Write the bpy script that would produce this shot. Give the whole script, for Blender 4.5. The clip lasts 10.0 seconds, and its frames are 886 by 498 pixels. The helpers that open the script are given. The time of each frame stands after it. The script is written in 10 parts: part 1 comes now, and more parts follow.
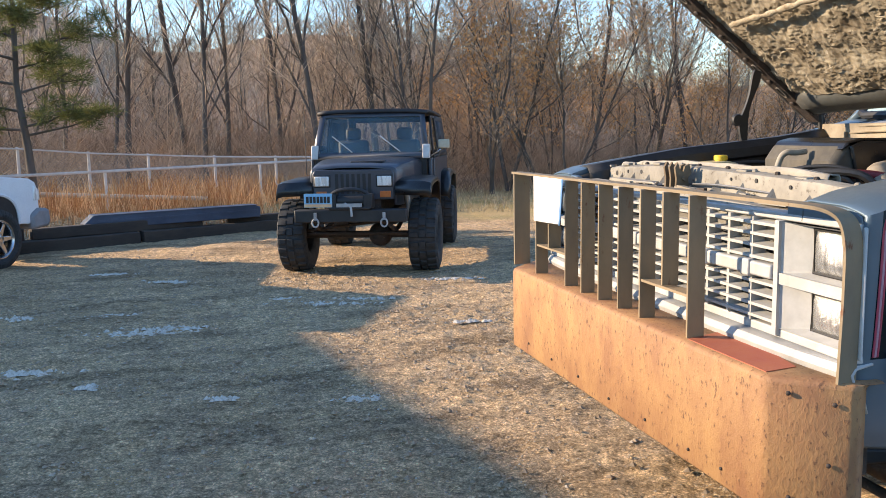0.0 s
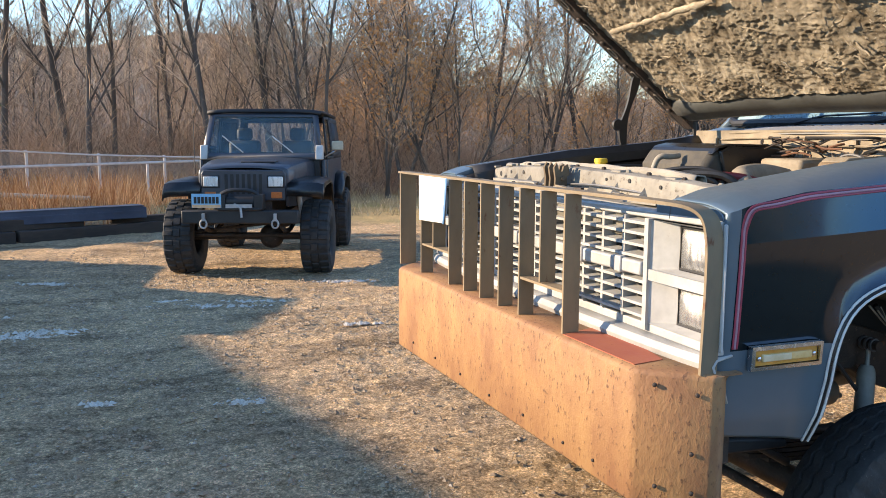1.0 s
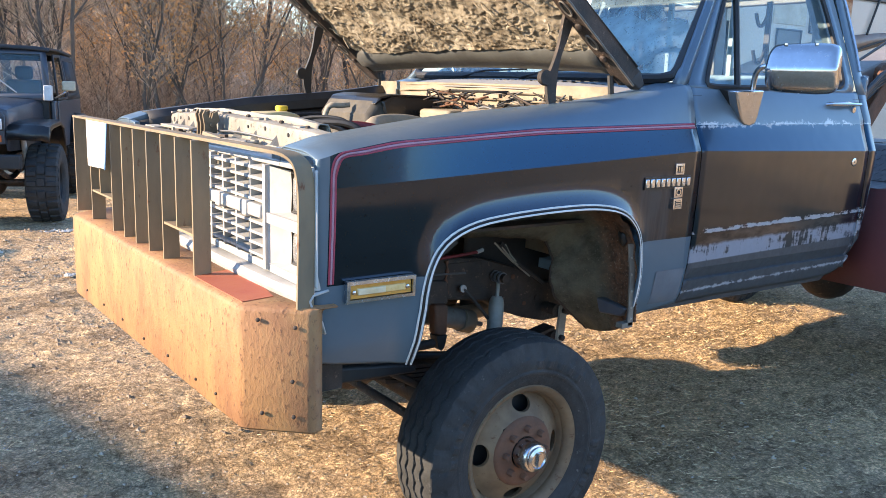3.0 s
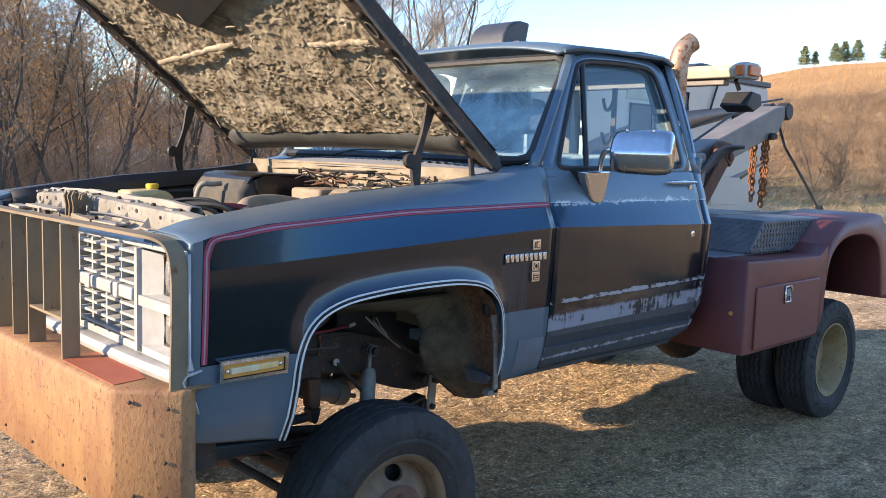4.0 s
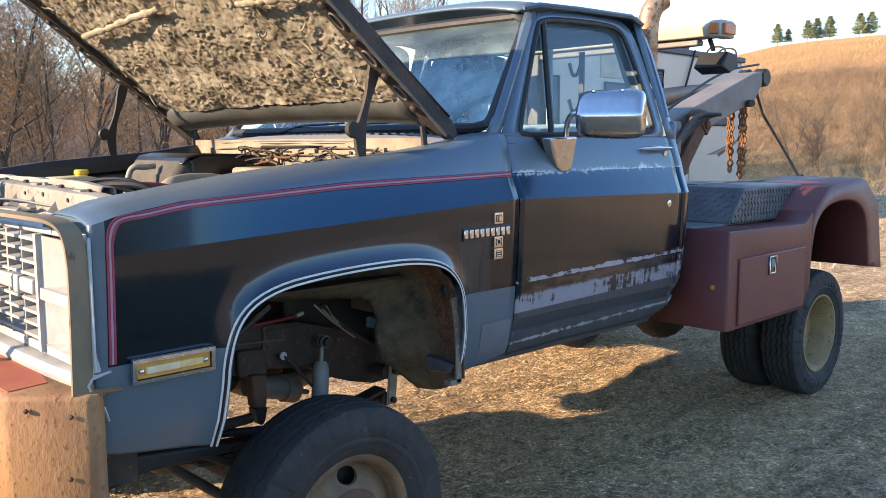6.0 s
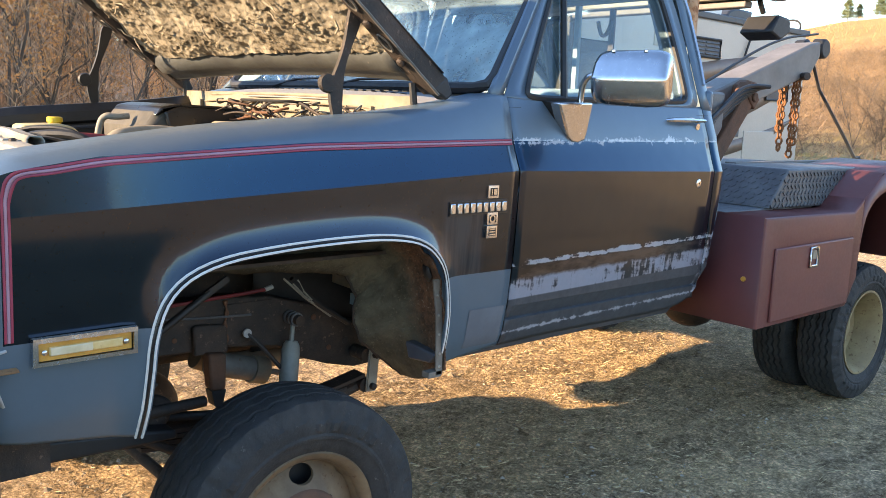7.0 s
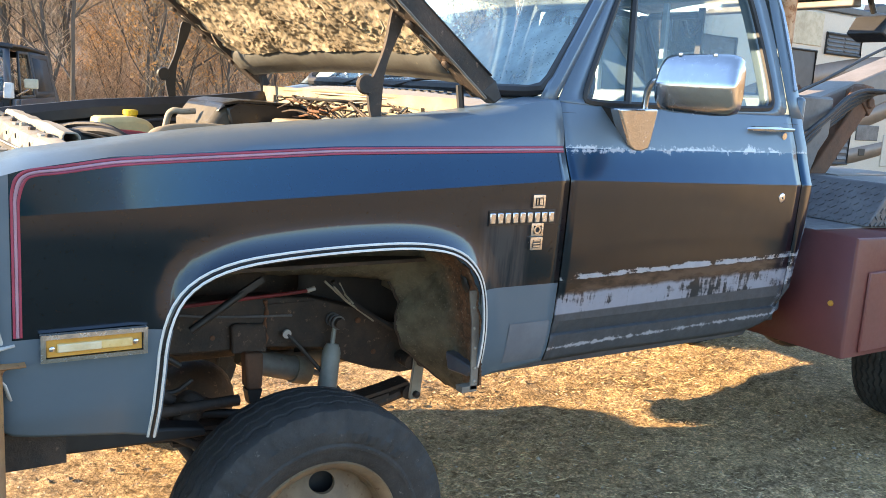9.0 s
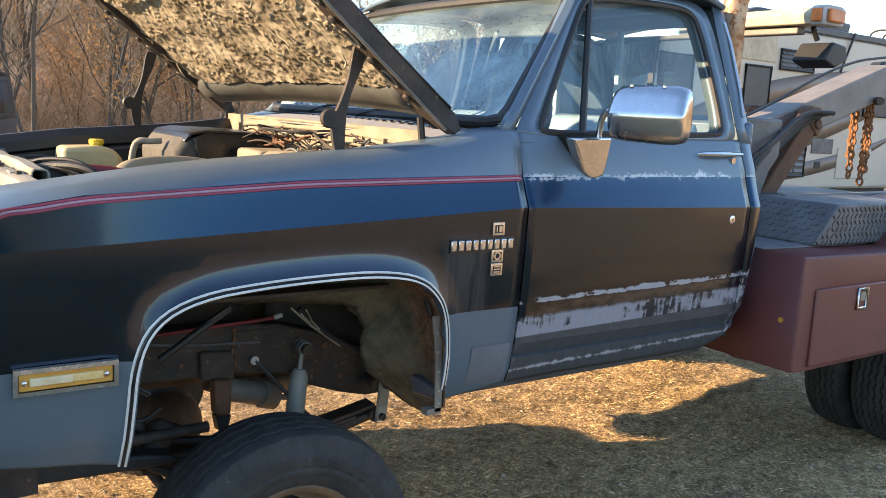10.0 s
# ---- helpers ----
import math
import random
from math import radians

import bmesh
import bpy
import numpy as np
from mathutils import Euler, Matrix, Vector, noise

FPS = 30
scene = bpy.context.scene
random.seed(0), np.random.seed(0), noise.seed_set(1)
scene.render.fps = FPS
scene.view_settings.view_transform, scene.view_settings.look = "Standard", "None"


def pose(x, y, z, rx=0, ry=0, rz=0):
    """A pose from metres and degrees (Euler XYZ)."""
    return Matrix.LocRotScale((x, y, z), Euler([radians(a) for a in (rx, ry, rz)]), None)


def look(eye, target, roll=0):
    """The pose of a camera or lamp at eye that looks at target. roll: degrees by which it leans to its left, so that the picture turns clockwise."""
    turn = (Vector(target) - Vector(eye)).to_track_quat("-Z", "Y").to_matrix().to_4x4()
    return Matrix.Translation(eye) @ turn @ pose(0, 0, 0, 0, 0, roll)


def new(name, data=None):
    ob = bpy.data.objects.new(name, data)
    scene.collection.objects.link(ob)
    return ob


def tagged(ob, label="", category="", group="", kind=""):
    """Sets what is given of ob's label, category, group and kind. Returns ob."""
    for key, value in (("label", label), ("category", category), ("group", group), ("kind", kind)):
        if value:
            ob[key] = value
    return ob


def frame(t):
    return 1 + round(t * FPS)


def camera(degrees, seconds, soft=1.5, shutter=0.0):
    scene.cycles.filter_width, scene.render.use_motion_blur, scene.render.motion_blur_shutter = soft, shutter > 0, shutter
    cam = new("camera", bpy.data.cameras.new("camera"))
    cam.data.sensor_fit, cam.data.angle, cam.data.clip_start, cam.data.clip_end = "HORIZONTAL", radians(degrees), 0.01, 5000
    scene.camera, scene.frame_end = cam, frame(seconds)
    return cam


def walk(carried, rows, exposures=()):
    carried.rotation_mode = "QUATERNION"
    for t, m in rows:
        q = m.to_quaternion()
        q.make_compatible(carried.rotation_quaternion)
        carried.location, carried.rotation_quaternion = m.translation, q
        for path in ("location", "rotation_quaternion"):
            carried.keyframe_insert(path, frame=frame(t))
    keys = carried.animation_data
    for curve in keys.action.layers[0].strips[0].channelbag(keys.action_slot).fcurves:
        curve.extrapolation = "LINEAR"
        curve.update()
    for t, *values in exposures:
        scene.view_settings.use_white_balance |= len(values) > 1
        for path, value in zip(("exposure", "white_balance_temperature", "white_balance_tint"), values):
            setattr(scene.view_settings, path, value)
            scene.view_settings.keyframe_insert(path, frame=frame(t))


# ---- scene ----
cam = camera(54.7, 10.0, soft=0.8)
PATH = [
    (0, (-2.175, -2.645, 1.601), (-1.704, -0.72, 1.328), -1.1),
    (0.5, (-2.169, -2.623, 1.593), (-1.727, -0.69, 1.33), -0.7),
    (1, (-2.124, -2.653, 1.573), (-1.424, -0.797, 1.31), 0.2),
    (1.5, (-2.038, -2.742, 1.561), (-1.027, -1.047, 1.24), 1.7),
    (2, (-1.922, -2.822, 1.555), (-0.867, -1.156, 1.217), 1.7),
    (2.5, (-1.813, -2.888, 1.546), (-0.776, -1.213, 1.197), 1.3),
    (3, (-1.77, -2.993, 1.593), (-0.644, -1.384, 1.215), 1.7),
    (3.2, (-1.771, -3.027, 1.608), (-0.55, -1.488, 1.236), 2.1),
    (4.3, (-1.849, -3.118, 1.657), (-0.478, -1.675, 1.465), 1.4),
    (4.5, (-1.843, -3.121, 1.65), (-0.464, -1.686, 1.46), 1.1),
    (5, (-1.81, -3.104, 1.634), (-0.417, -1.681, 1.442), 0.6),
    (5.5, (-1.732, -3.05, 1.608), (-0.338, -1.633, 1.384), 0.1),
    (5.7, (-1.669, -3.025, 1.58), (-0.281, -1.603, 1.35), -0.3),
    (6.8, (-1.267, -2.835, 1.571), (0.106, -1.416, 1.254), 1.5),
    (7, (-1.189, -2.849, 1.569), (0.113, -1.366, 1.244), 2.3),
    (7.5, (-1.051, -2.894, 1.579), (0.09, -1.291, 1.227), 3.2),
    (8, (-0.983, -2.895, 1.579), (0.121, -1.265, 1.224), 3.3),
    (8.5, (-0.95, -2.891, 1.586), (0.125, -1.243, 1.226), 3.3),
    (9, (-0.935, -2.909, 1.612), (0.139, -1.259, 1.256), 3.5),
    (9.5, (-0.946, -2.946, 1.633), (0.173, -1.325, 1.288), 3.4),
    (10, (-0.967, -2.976, 1.665), (0.172, -1.363, 1.345), 3.1),
]
walk(cam, [(t, look(eye, target, roll)) for t, eye, target, roll in PATH], exposures=[(0.0, 2.08, 6800, 15), (1.0, 2.10, 6800, 15), (2.5, 2.62, 6700, 16), (3.2, 2.58, 6700, 17), (4.5, 1.99, 6600, 18), (5.5, 2.15, 6700, 18), (7.0, 2.74, 7800, 17), (8.0, 3.05, 8200, 16), (9.0, 3.10, 8300, 16), (10.0, 2.61, 8200, 17)])

# ---- light ----
SUN_AZ, SUN_EL = 26.0, 17.5          # light travels towards +x, turned 26 degrees towards -y
world = bpy.data.worlds.new("sky")
scene.world = world
world.use_nodes = True
wn = world.node_tree
sky = wn.nodes.new("ShaderNodeTexSky")
sky.sky_type = "NISHITA"
sky.sun_disc = False
sky.sun_elevation = radians(SUN_EL)
sky.sun_rotation = radians(-(90.0 - SUN_AZ))
sky.air_density, sky.dust_density, sky.ozone_density = 1.2, 0.0, 5.0
wn.nodes["Background"].inputs[1].default_value = 0.10
wn.links.new(sky.outputs[0], wn.nodes["Background"].inputs[0])
sun_data = bpy.data.lights.new("sun", "SUN")
sun_data.energy, sun_data.angle, sun_data.color = 2.55, radians(0.53), (1.0, 0.815, 0.57)
sun = new("sun", sun_data)
sun.matrix_world = look((-20, 10, 8), (-20 + math.cos(radians(SUN_AZ)), 10 - math.sin(radians(SUN_AZ)), 8 - math.tan(radians(SUN_EL))))

# ---- materials ----
def node_mat(name):
    m = bpy.data.materials.new(name)
    m.use_nodes = True
    nt = m.node_tree
    return m, nt, nt.nodes["Principled BSDF"]


def noise_tex(nt, scale, detail=4.0, rough=0.6, coords="Object", stretch=None):
    tc = nt.nodes.new("ShaderNodeTexCoord")
    n = nt.nodes.new("ShaderNodeTexNoise")
    n.inputs["Scale"].default_value = scale
    n.inputs["Detail"].default_value = detail
    n.inputs["Roughness"].default_value = rough
    src = tc.outputs[coords]
    if stretch:
        mp = nt.nodes.new("ShaderNodeMapping")
        mp.inputs["Scale"].default_value = stretch
        nt.links.new(src, mp.inputs[0])
        src = mp.outputs[0]
    nt.links.new(src, n.inputs["Vector"])
    return n.outputs[0]


def pebbles(nt, scale, stretch=None):
    """A random grey for each of many small cells."""
    tc = nt.nodes.new("ShaderNodeTexCoord")
    v = nt.nodes.new("ShaderNodeTexVoronoi")
    v.inputs["Scale"].default_value = scale
    nt.links.new(tc.outputs["Object"], v.inputs["Vector"])
    s = nt.nodes.new("ShaderNodeSeparateColor")
    nt.links.new(v.outputs["Color"], s.inputs[0])
    return s.outputs[0], v.outputs["Distance"]


def ramp(nt, fac, stops):
    r = nt.nodes.new("ShaderNodeValToRGB")
    els = r.color_ramp.elements
    while len(els) < len(stops):
        els.new(0.5)
    for e, (p, c) in zip(els, stops):
        e.position = p
        e.color = (*c, 1) if len(c) == 3 else c
    nt.links.new(fac, r.inputs[0])
    return r.outputs[0]


def mix(nt, fac, a, b, blend="MIX"):
    m = nt.nodes.new("ShaderNodeMix")
    m.data_type = "RGBA"
    m.blend_type = blend
    for sock, v in ((m.inputs[0], fac), (m.inputs[6], a), (m.inputs[7], b)):
        if hasattr(v, "is_output"):
            nt.links.new(v, sock)
        elif isinstance(v, (int, float)):
            sock.default_value = v
        else:
            sock.default_value = (*v, 1)
    return m.outputs[2]


def maths(nt, op, a, b=0.0, c=None):
    m = nt.nodes.new("ShaderNodeMath")
    m.operation = op
    for i, v in enumerate((a, b) if c is None else (a, b, c)):
        if hasattr(v, "is_output"):
            nt.links.new(v, m.inputs[i])
        else:
            m.inputs[i].default_value = v
    return m.outputs[0]


def bump(nt, bsdf, height, strength, dist=0.01):
    b = nt.nodes.new("ShaderNodeBump")
    b.inputs["Strength"].default_value = strength
    b.inputs["Distance"].default_value = dist
    nt.links.new(height, b.inputs["Height"])
    nt.links.new(b.outputs[0], bsdf.inputs["Normal"])


def worn(name, c1, c2, rough=0.6, metal=0.0, scale=6.0, fine=60.0, c3=None, amount=0.62, bump_s=0.15, rough2=None, stretch=None, coat=0.0):
    """Two tones over large noise, a third tone in small spots, fine relief."""
    m, nt, b = node_mat(name)
    big = noise_tex(nt, scale, 5, 0.65, stretch=stretch)
    col = mix(nt, ramp(nt, big, [(0.35, (0, 0, 0)), (0.65, (1, 1, 1))]), c1, c2)
    small = noise_tex(nt, fine, 6, 0.7, stretch=stretch)
    if c3:
        spots = ramp(nt, small, [(amount, (0, 0, 0)), (min(amount + 0.08, 1), (1, 1, 1))])
        col = mix(nt, spots, col, c3)
    else:
        col = mix(nt, 0.25, col, ramp(nt, small, [(0.3, (0.45, 0.45, 0.45)), (0.7, (1.0, 1.0, 1.0))]), "MULTIPLY")
    nt.links.new(col, b.inputs["Base Color"])
    r = ramp(nt, small, [(0.3, (rough,) * 3), (0.75, (rough2 if rough2 is not None else min(1, rough + 0.15),) * 3)])
    nt.links.new(r, b.inputs["Roughness"])
    b.inputs["Metallic"].default_value = metal
    b.inputs["Coat Weight"].default_value = coat
    if bump_s:
        bump(nt, b, small, bump_s, 0.006)
    return m


def glass_mat(name, tint, rough=0.02, alpha=0.75):
    """Thin pane: mostly clear with a mirror-like gloss by Fresnel."""
    m, nt, b = node_mat(name)
    out = nt.nodes["Material Output"]
    tr = nt.nodes.new("ShaderNodeBsdfTransparent")
    tr.inputs[0].default_value = (*tint, 1)
    gl = nt.nodes.new("ShaderNodeBsdfGlossy")
    gl.inputs["Roughness"].default_value = rough
    fr = nt.nodes.new("ShaderNodeFresnel")
    fr.inputs[0].default_value = 1.5
    mx = nt.nodes.new("ShaderNodeMixShader")
    nt.links.new(fr.outputs[0], mx.inputs[0])
    nt.links.new(tr.outputs[0], mx.inputs[1])
    nt.links.new(gl.outputs[0], mx.inputs[2])
    nt.links.new(mx.outputs[0], out.inputs[0])
    return m


# ---- mesh helpers ----
def finish(name, bm, mats, sharp=38.0):
    me = bpy.data.meshes.new(name)
    bm.normal_update()
    bm.to_mesh(me)
    bm.free()
    for m in mats if isinstance(mats, (list, tuple)) else [mats]:
        me.materials.append(m)
    me.polygons.foreach_set("use_smooth", [True] * len(me.polygons))
    me.set_sharp_from_angle(angle=radians(sharp))
    return me


def part(name, bm, mats, parent, label="", bevel=0.0, solid=0.0, sharp=38.0):
    ob = new(name, finish(name, bm, mats, sharp))
    if parent is not None:
        ob.parent = parent
    if solid:
        s = ob.modifiers.new("thickness", "SOLIDIFY")
        s.thickness, s.offset = solid, 0.0
    if bevel:
        v = ob.modifiers.new("edges", "BEVEL")
        v.width, v.segments, v.limit_method, v.angle_limit = bevel, 2, "ANGLE", radians(40)
    if label:
        ob["label"] = label
    return ob


def thing(name, label, category, group="", kind="", m=None):
    ob = new(name)
    ob.empty_display_size = 0.2
    if m is not None:
        ob.matrix_world = m
    return tagged(ob, label, category, group, kind)


def box(bm, lo, hi, m=None):
    vs = [bm.verts.new((x, y, z)) for x in (lo[0], hi[0]) for y in (lo[1], hi[1]) for z in (lo[2], hi[2])]
    for f in ((0, 1, 3, 2), (4, 6, 7, 5), (0, 4, 5, 1), (2, 3, 7, 6), (0, 2, 6, 4), (1, 5, 7, 3)):
        bm.faces.new([vs[i] for i in f])
    if m is not None:
        bmesh.ops.transform(bm, matrix=m, verts=vs)
    return vs


def prism(bm, pts, axis, a, b):
    """A polygon in the two other axes (in x, y, z order), drawn out from a to b along axis."""
    def place(p, v):
        p = list(p)
        p.insert(axis, v)
        return p
    one = [bm.verts.new(place(p, a)) for p in pts]
    two = [bm.verts.new(place(p, b)) for p in pts]
    n = len(pts)
    bm.faces.new(one)
    bm.faces.new(two[::-1])
    for i in range(n):
        bm.faces.new([one[i], two[i], two[(i + 1) % n], one[(i + 1) % n]])
    bmesh.ops.recalc_face_normals(bm, faces=bm.faces)
    return one + two


def smooth_line(pts, times=2, closed=False):
    """Rounds a polyline's corners."""
    pts = [Vector(p) for p in pts]
    for _ in range(times):
        out = [] if closed else [pts[0]]
        n = len(pts)
        for i in range(n if closed else n - 1):
            a, b = pts[i], pts[(i + 1) % n]
            out += [a * 0.75 + b * 0.25, a * 0.25 + b * 0.75]
        if not closed:
            out.append(pts[-1])
        pts = out
    return pts


def tube(bm, pts, r, n=8, closed=False, flat=None):
    """A pipe along points; r is one radius or one for each point; flat squeezes it along the second cross axis."""
    pts = [Vector(p) for p in pts]
    rs = r if isinstance(r, (list, tuple)) else [r] * len(pts)
    rings, up = [], None
    for i, p in enumerate(pts):
        if closed:
            d = (pts[(i + 1) % len(pts)] - pts[i - 1]).normalized()
        else:
            d = (pts[min(i + 1, len(pts) - 1)] - pts[max(i - 1, 0)]).normalized()
        if up is None:
            up = Vector((0, 0, 1)) if abs(d.z) < 0.9 else Vector((1, 0, 0))
        s = d.cross(up).normalized()
        up = s.cross(d).normalized()
        k = flat or 1.0
        rings.append([bm.verts.new(p + rs[i] * (math.cos(2 * math.pi * j / n) * s + k * math.sin(2 * math.pi * j / n) * up)) for j in range(n)])
    m = len(rings)
    for i in range(m if closed else m - 1):
        a, b = rings[i], rings[(i + 1) % m]
        for j in range(n):
            bm.faces.new([a[j], a[(j + 1) % n], b[(j + 1) % n], b[j]])
    if not closed:
        bm.faces.new(rings[0][::-1])
        bm.faces.new(rings[-1])
    return [v for g in rings for v in g]


def lathe(bm, prof, n=48, m=None, cap=True):
    """Turns (radius, height) pairs round the local z axis."""
    rings = [[bm.verts.new((r * math.cos(2 * math.pi * j / n), r * math.sin(2 * math.pi * j / n), h)) for j in range(n)] for r, h in prof]
    for a, b in zip(rings, rings[1:]):
        for j in range(n):
            bm.faces.new([a[j], a[(j + 1) % n], b[(j + 1) % n], b[j]])
    if cap:
        bm.faces.new(rings[0][::-1])
        bm.faces.new(rings[-1])
    vs = [v for g in rings for v in g]
    if m is not None:
        bmesh.ops.transform(bm, matrix=m, verts=vs)
    return vs


def sheet(bm, rows, mat_of=None):
    """Quads between rows of points."""
    vs = [[bm.verts.new(p) for p in row] for row in rows]
    for i in range(len(vs) - 1):
        for j in range(len(vs[0]) - 1):
            q = [vs[i][j], vs[i][j + 1], vs[i + 1][j + 1], vs[i + 1][j]]
            if (q[0].co - q[3].co).length < 1e-5 and (q[1].co - q[2].co).length < 1e-5:
                continue
            f = bm.faces.new(q)
            if mat_of:
                f.material_index = mat_of(i, j)
    return vs


def ring_between(bm, outer, inner):
    a = [bm.verts.new(p) for p in outer]
    b = [bm.verts.new(p) for p in inner]
    n = len(a)
    for i in range(n):
        bm.faces.new([a[i], a[(i + 1) % n], b[(i + 1) % n], b[i]])


def fill(bm, pts):
    return bm.faces.new([bm.verts.new(p) for p in pts])


def face_out(bm, way):
    """Turns the faces so that they look along way."""
    bm.normal_update()
    for f in bm.faces:
        if f.normal.dot(Vector(way)) < 0:
            f.normal_flip()


def mirror_y(pts):
    return [(p[0], -p[1], p[2]) for p in pts]


def interp(x, table):
    return float(np.interp(x, [a for a, _ in table], [b for _, b in table]))


def ground_z(x, y):
    """Height of the yard: a slight rise towards the tow truck's rear, a bank behind the timbers, hills far off."""
    z = 0.044 * min(max(x, 0.0), 3.6) * (1 - min(max((y - 5) / 6, 0), 1)) + 0.016 * math.exp(-x * x - y * y / 4)
    bank_y = 10.9 + 0.45 * (x + 4.0) if x < -1.2 else 12.2 + 0.15 * (x + 1.2)
    if x < 1.6:
        z += 0.30 * min(max((y - bank_y - 0.3) / 0.8, 0), 1) * min(max((1.6 - x) / 2.5, 0), 1)
    d = math.hypot(x + 2, y + 3)
    az = math.degrees(math.atan2(x + 2, y + 3))
    if d > 30:
        far = min((d - 30) / 130.0, 1.0)
        rise = far * far * (3 - 2 * far)
        crest = interp(az, [(-180, 9), (-90, 8), (-30, 8), (-16, 20.0), (-11.5, 21.0), (-9.8, 19.9), (-6.3, 16.6), (-4.2, 14.8), (-1.4, 14.9), (1.2, 17.0), (4.0, 18.4), (9.8, 17.7), (12.8, 16.0), (15.3, 14.5), (18, 11.8), (22, 8.8), (26, 7.6), (36, 8.0), (48, 11.5), (58, 13.3), (66, 17.6), (78, 19.2), (100, 18), (140, 12), (180, 9)])
        z += rise * crest + rise * 1.2 * noise.noise((x * 0.02, y * 0.02, 3.1))
    return z



def ground_mat():
    m, nt, b = node_mat("gravel_and_dry_grass")
    big = noise_tex(nt, 0.35, 5, 0.6)
    mid = noise_tex(nt, 3.0, 6, 0.7)
    fine = noise_tex(nt, 55.0, 6, 0.8)
    grit = noise_tex(nt, 160.0, 3, 0.8)
    gravel = mix(nt, ramp(nt, fine, [(0.38, (0, 0, 0)), (0.62, (1, 1, 1))]), (0.35, 0.262, 0.175), (0.66, 0.50, 0.33))
    gravel = mix(nt, ramp(nt, noise_tex(nt, 11, 5, 0.75), [(0.36, (0.3, 0.3, 0.3)), (0.55, (1, 1, 1))]), (0.19, 0.14, 0.095), gravel)
    gravel = mix(nt, ramp(nt, noise_tex(nt, 1.3, 6, 0.7), [(0.40, (0.45, 0.45, 0.45)), (0.58, (1, 1, 1))]), (0.24, 0.18, 0.125), gravel)
    gravel = mix(nt, ramp(nt, mid, [(0.35, (0, 0, 0)), (0.7, (1, 1, 1))]), gravel, mix(nt, 0.5, gravel, (0.64, 0.46, 0.25)))
    gravel = mix(nt, ramp(nt, grit, [(0.64, (0, 0, 0)), (0.7, (1, 1, 1))]), gravel, (0.66, 0.58, 0.46))
    # single pebbles: each its own tone, occlusion between them painted dark
    tone, gap = pebbles(nt, 62.0)
    tone2, gap2 = pebbles(nt, 150.0)
    grain = mix(nt, 0.5, ramp(nt, tone, [(0.0, (0.45, 0.44, 0.43)), (0.6, (0.95, 0.95, 0.95)), (0.93, (1.25, 1.24, 1.22)), (1.0, (1.75, 1.72, 1.66))]), ramp(nt, tone2, [(0.0, (0.4, 0.4, 0.4)), (1.0, (1.5, 1.5, 1.5))]))
    grain = mix(nt, ramp(nt, gap, [(0.35, (0, 0, 0)), (0.7, (0.65, 0.65, 0.65))]), grain, (0.45, 0.43, 0.4))
    gravel = mix(nt, 1.0, gravel, grain, "MULTIPLY")
    damp = ramp(nt, noise_tex(nt, 1.1, 6, 0.72, stretch=(0.7, 2.2, 1)), [(0.36, (0.84, 0.79, 0.74)), (0.52, (1.66, 1.58, 1.50))])
    gravel = mix(nt, 1.0, gravel, damp, "MULTIPLY")
    # crumbs and hollows a few centimetres across
    crumbs = noise_tex(nt, 17.0, 6, 0.8)
    gravel = mix(nt, 1.0, gravel, ramp(nt, crumbs, [(0.38, (0.60, 0.58, 0.55)), (0.50, (1.02, 1.02, 1.01)), (0.66, (1.34, 1.34, 1.33))]), "MULTIPLY")
    straw = mix(nt, fine, (0.36, 0.25, 0.12), (0.60, 0.45, 0.22))
    green = mix(nt, mid, (0.27, 0.25, 0.09), (0.42, 0.33, 0.15))
    straw = mix(nt, ramp(nt, big, [(0.5, (0, 0, 0)), (0.6, (1, 1, 1))]), straw, green)
    # gravel near the yard's middle, grass beyond
    geo = nt.nodes.new("ShaderNodeNewGeometry")
    sep = nt.nodes.new("ShaderNodeSeparateXYZ")
    nt.links.new(geo.outputs["Position"], sep.inputs[0])
    dy = maths(nt, "ADD", sep.outputs[1], maths(nt, "MULTIPLY", big, 3.0))
    far_y = maths(nt, "MULTIPLY", maths(nt, "SUBTRACT", dy, 13.2), 0.7)
    far_x = maths(nt, "MULTIPLY", maths(nt, "SUBTRACT", sep.outputs[0], 26.0), 0.2)
    k = maths(nt, "MAXIMUM", far_y, far_x)
    k = maths(nt, "MINIMUM", maths(nt, "MAXIMUM", k, 0.0), 1.0)
    col = mix(nt, k, gravel, straw)
    # far slopes: brown woodland floor and tawny grass
    hill = mix(nt, ramp(nt, noise_tex(nt, 0.05, 6, 0.7), [(0.4, (0, 0, 0)), (0.6, (1, 1, 1))]), (0.40, 0.225, 0.095), (0.50, 0.295, 0.125))
    wooded = mix(nt, noise_tex(nt, 0.3, 6, 0.7), (0.25, 0.17, 0.11), (0.44, 0.305, 0.195))
    side = maths(nt, "SUBTRACT", maths(nt, "MULTIPLY", sep.outputs[0], 0.62), maths(nt, "MULTIPLY", sep.outputs[1], 0.78))
    hill = mix(nt, maths(nt, "MINIMUM", maths(nt, "MAXIMUM", maths(nt, "MULTIPLY", side, 0.15), 0.0), 1.0), wooded, hill)
    ln = nt.nodes.new("ShaderNodeVectorMath")
    ln.operation = "LENGTH"
    nt.links.new(geo.outputs["Position"], ln.inputs[0])
    kf = maths(nt, "MINIMUM", maths(nt, "MAXIMUM", maths(nt, "MULTIPLY", maths(nt, "SUBTRACT", ln.outputs["Value"], 35.0), 0.04), 0.0), 1.0)
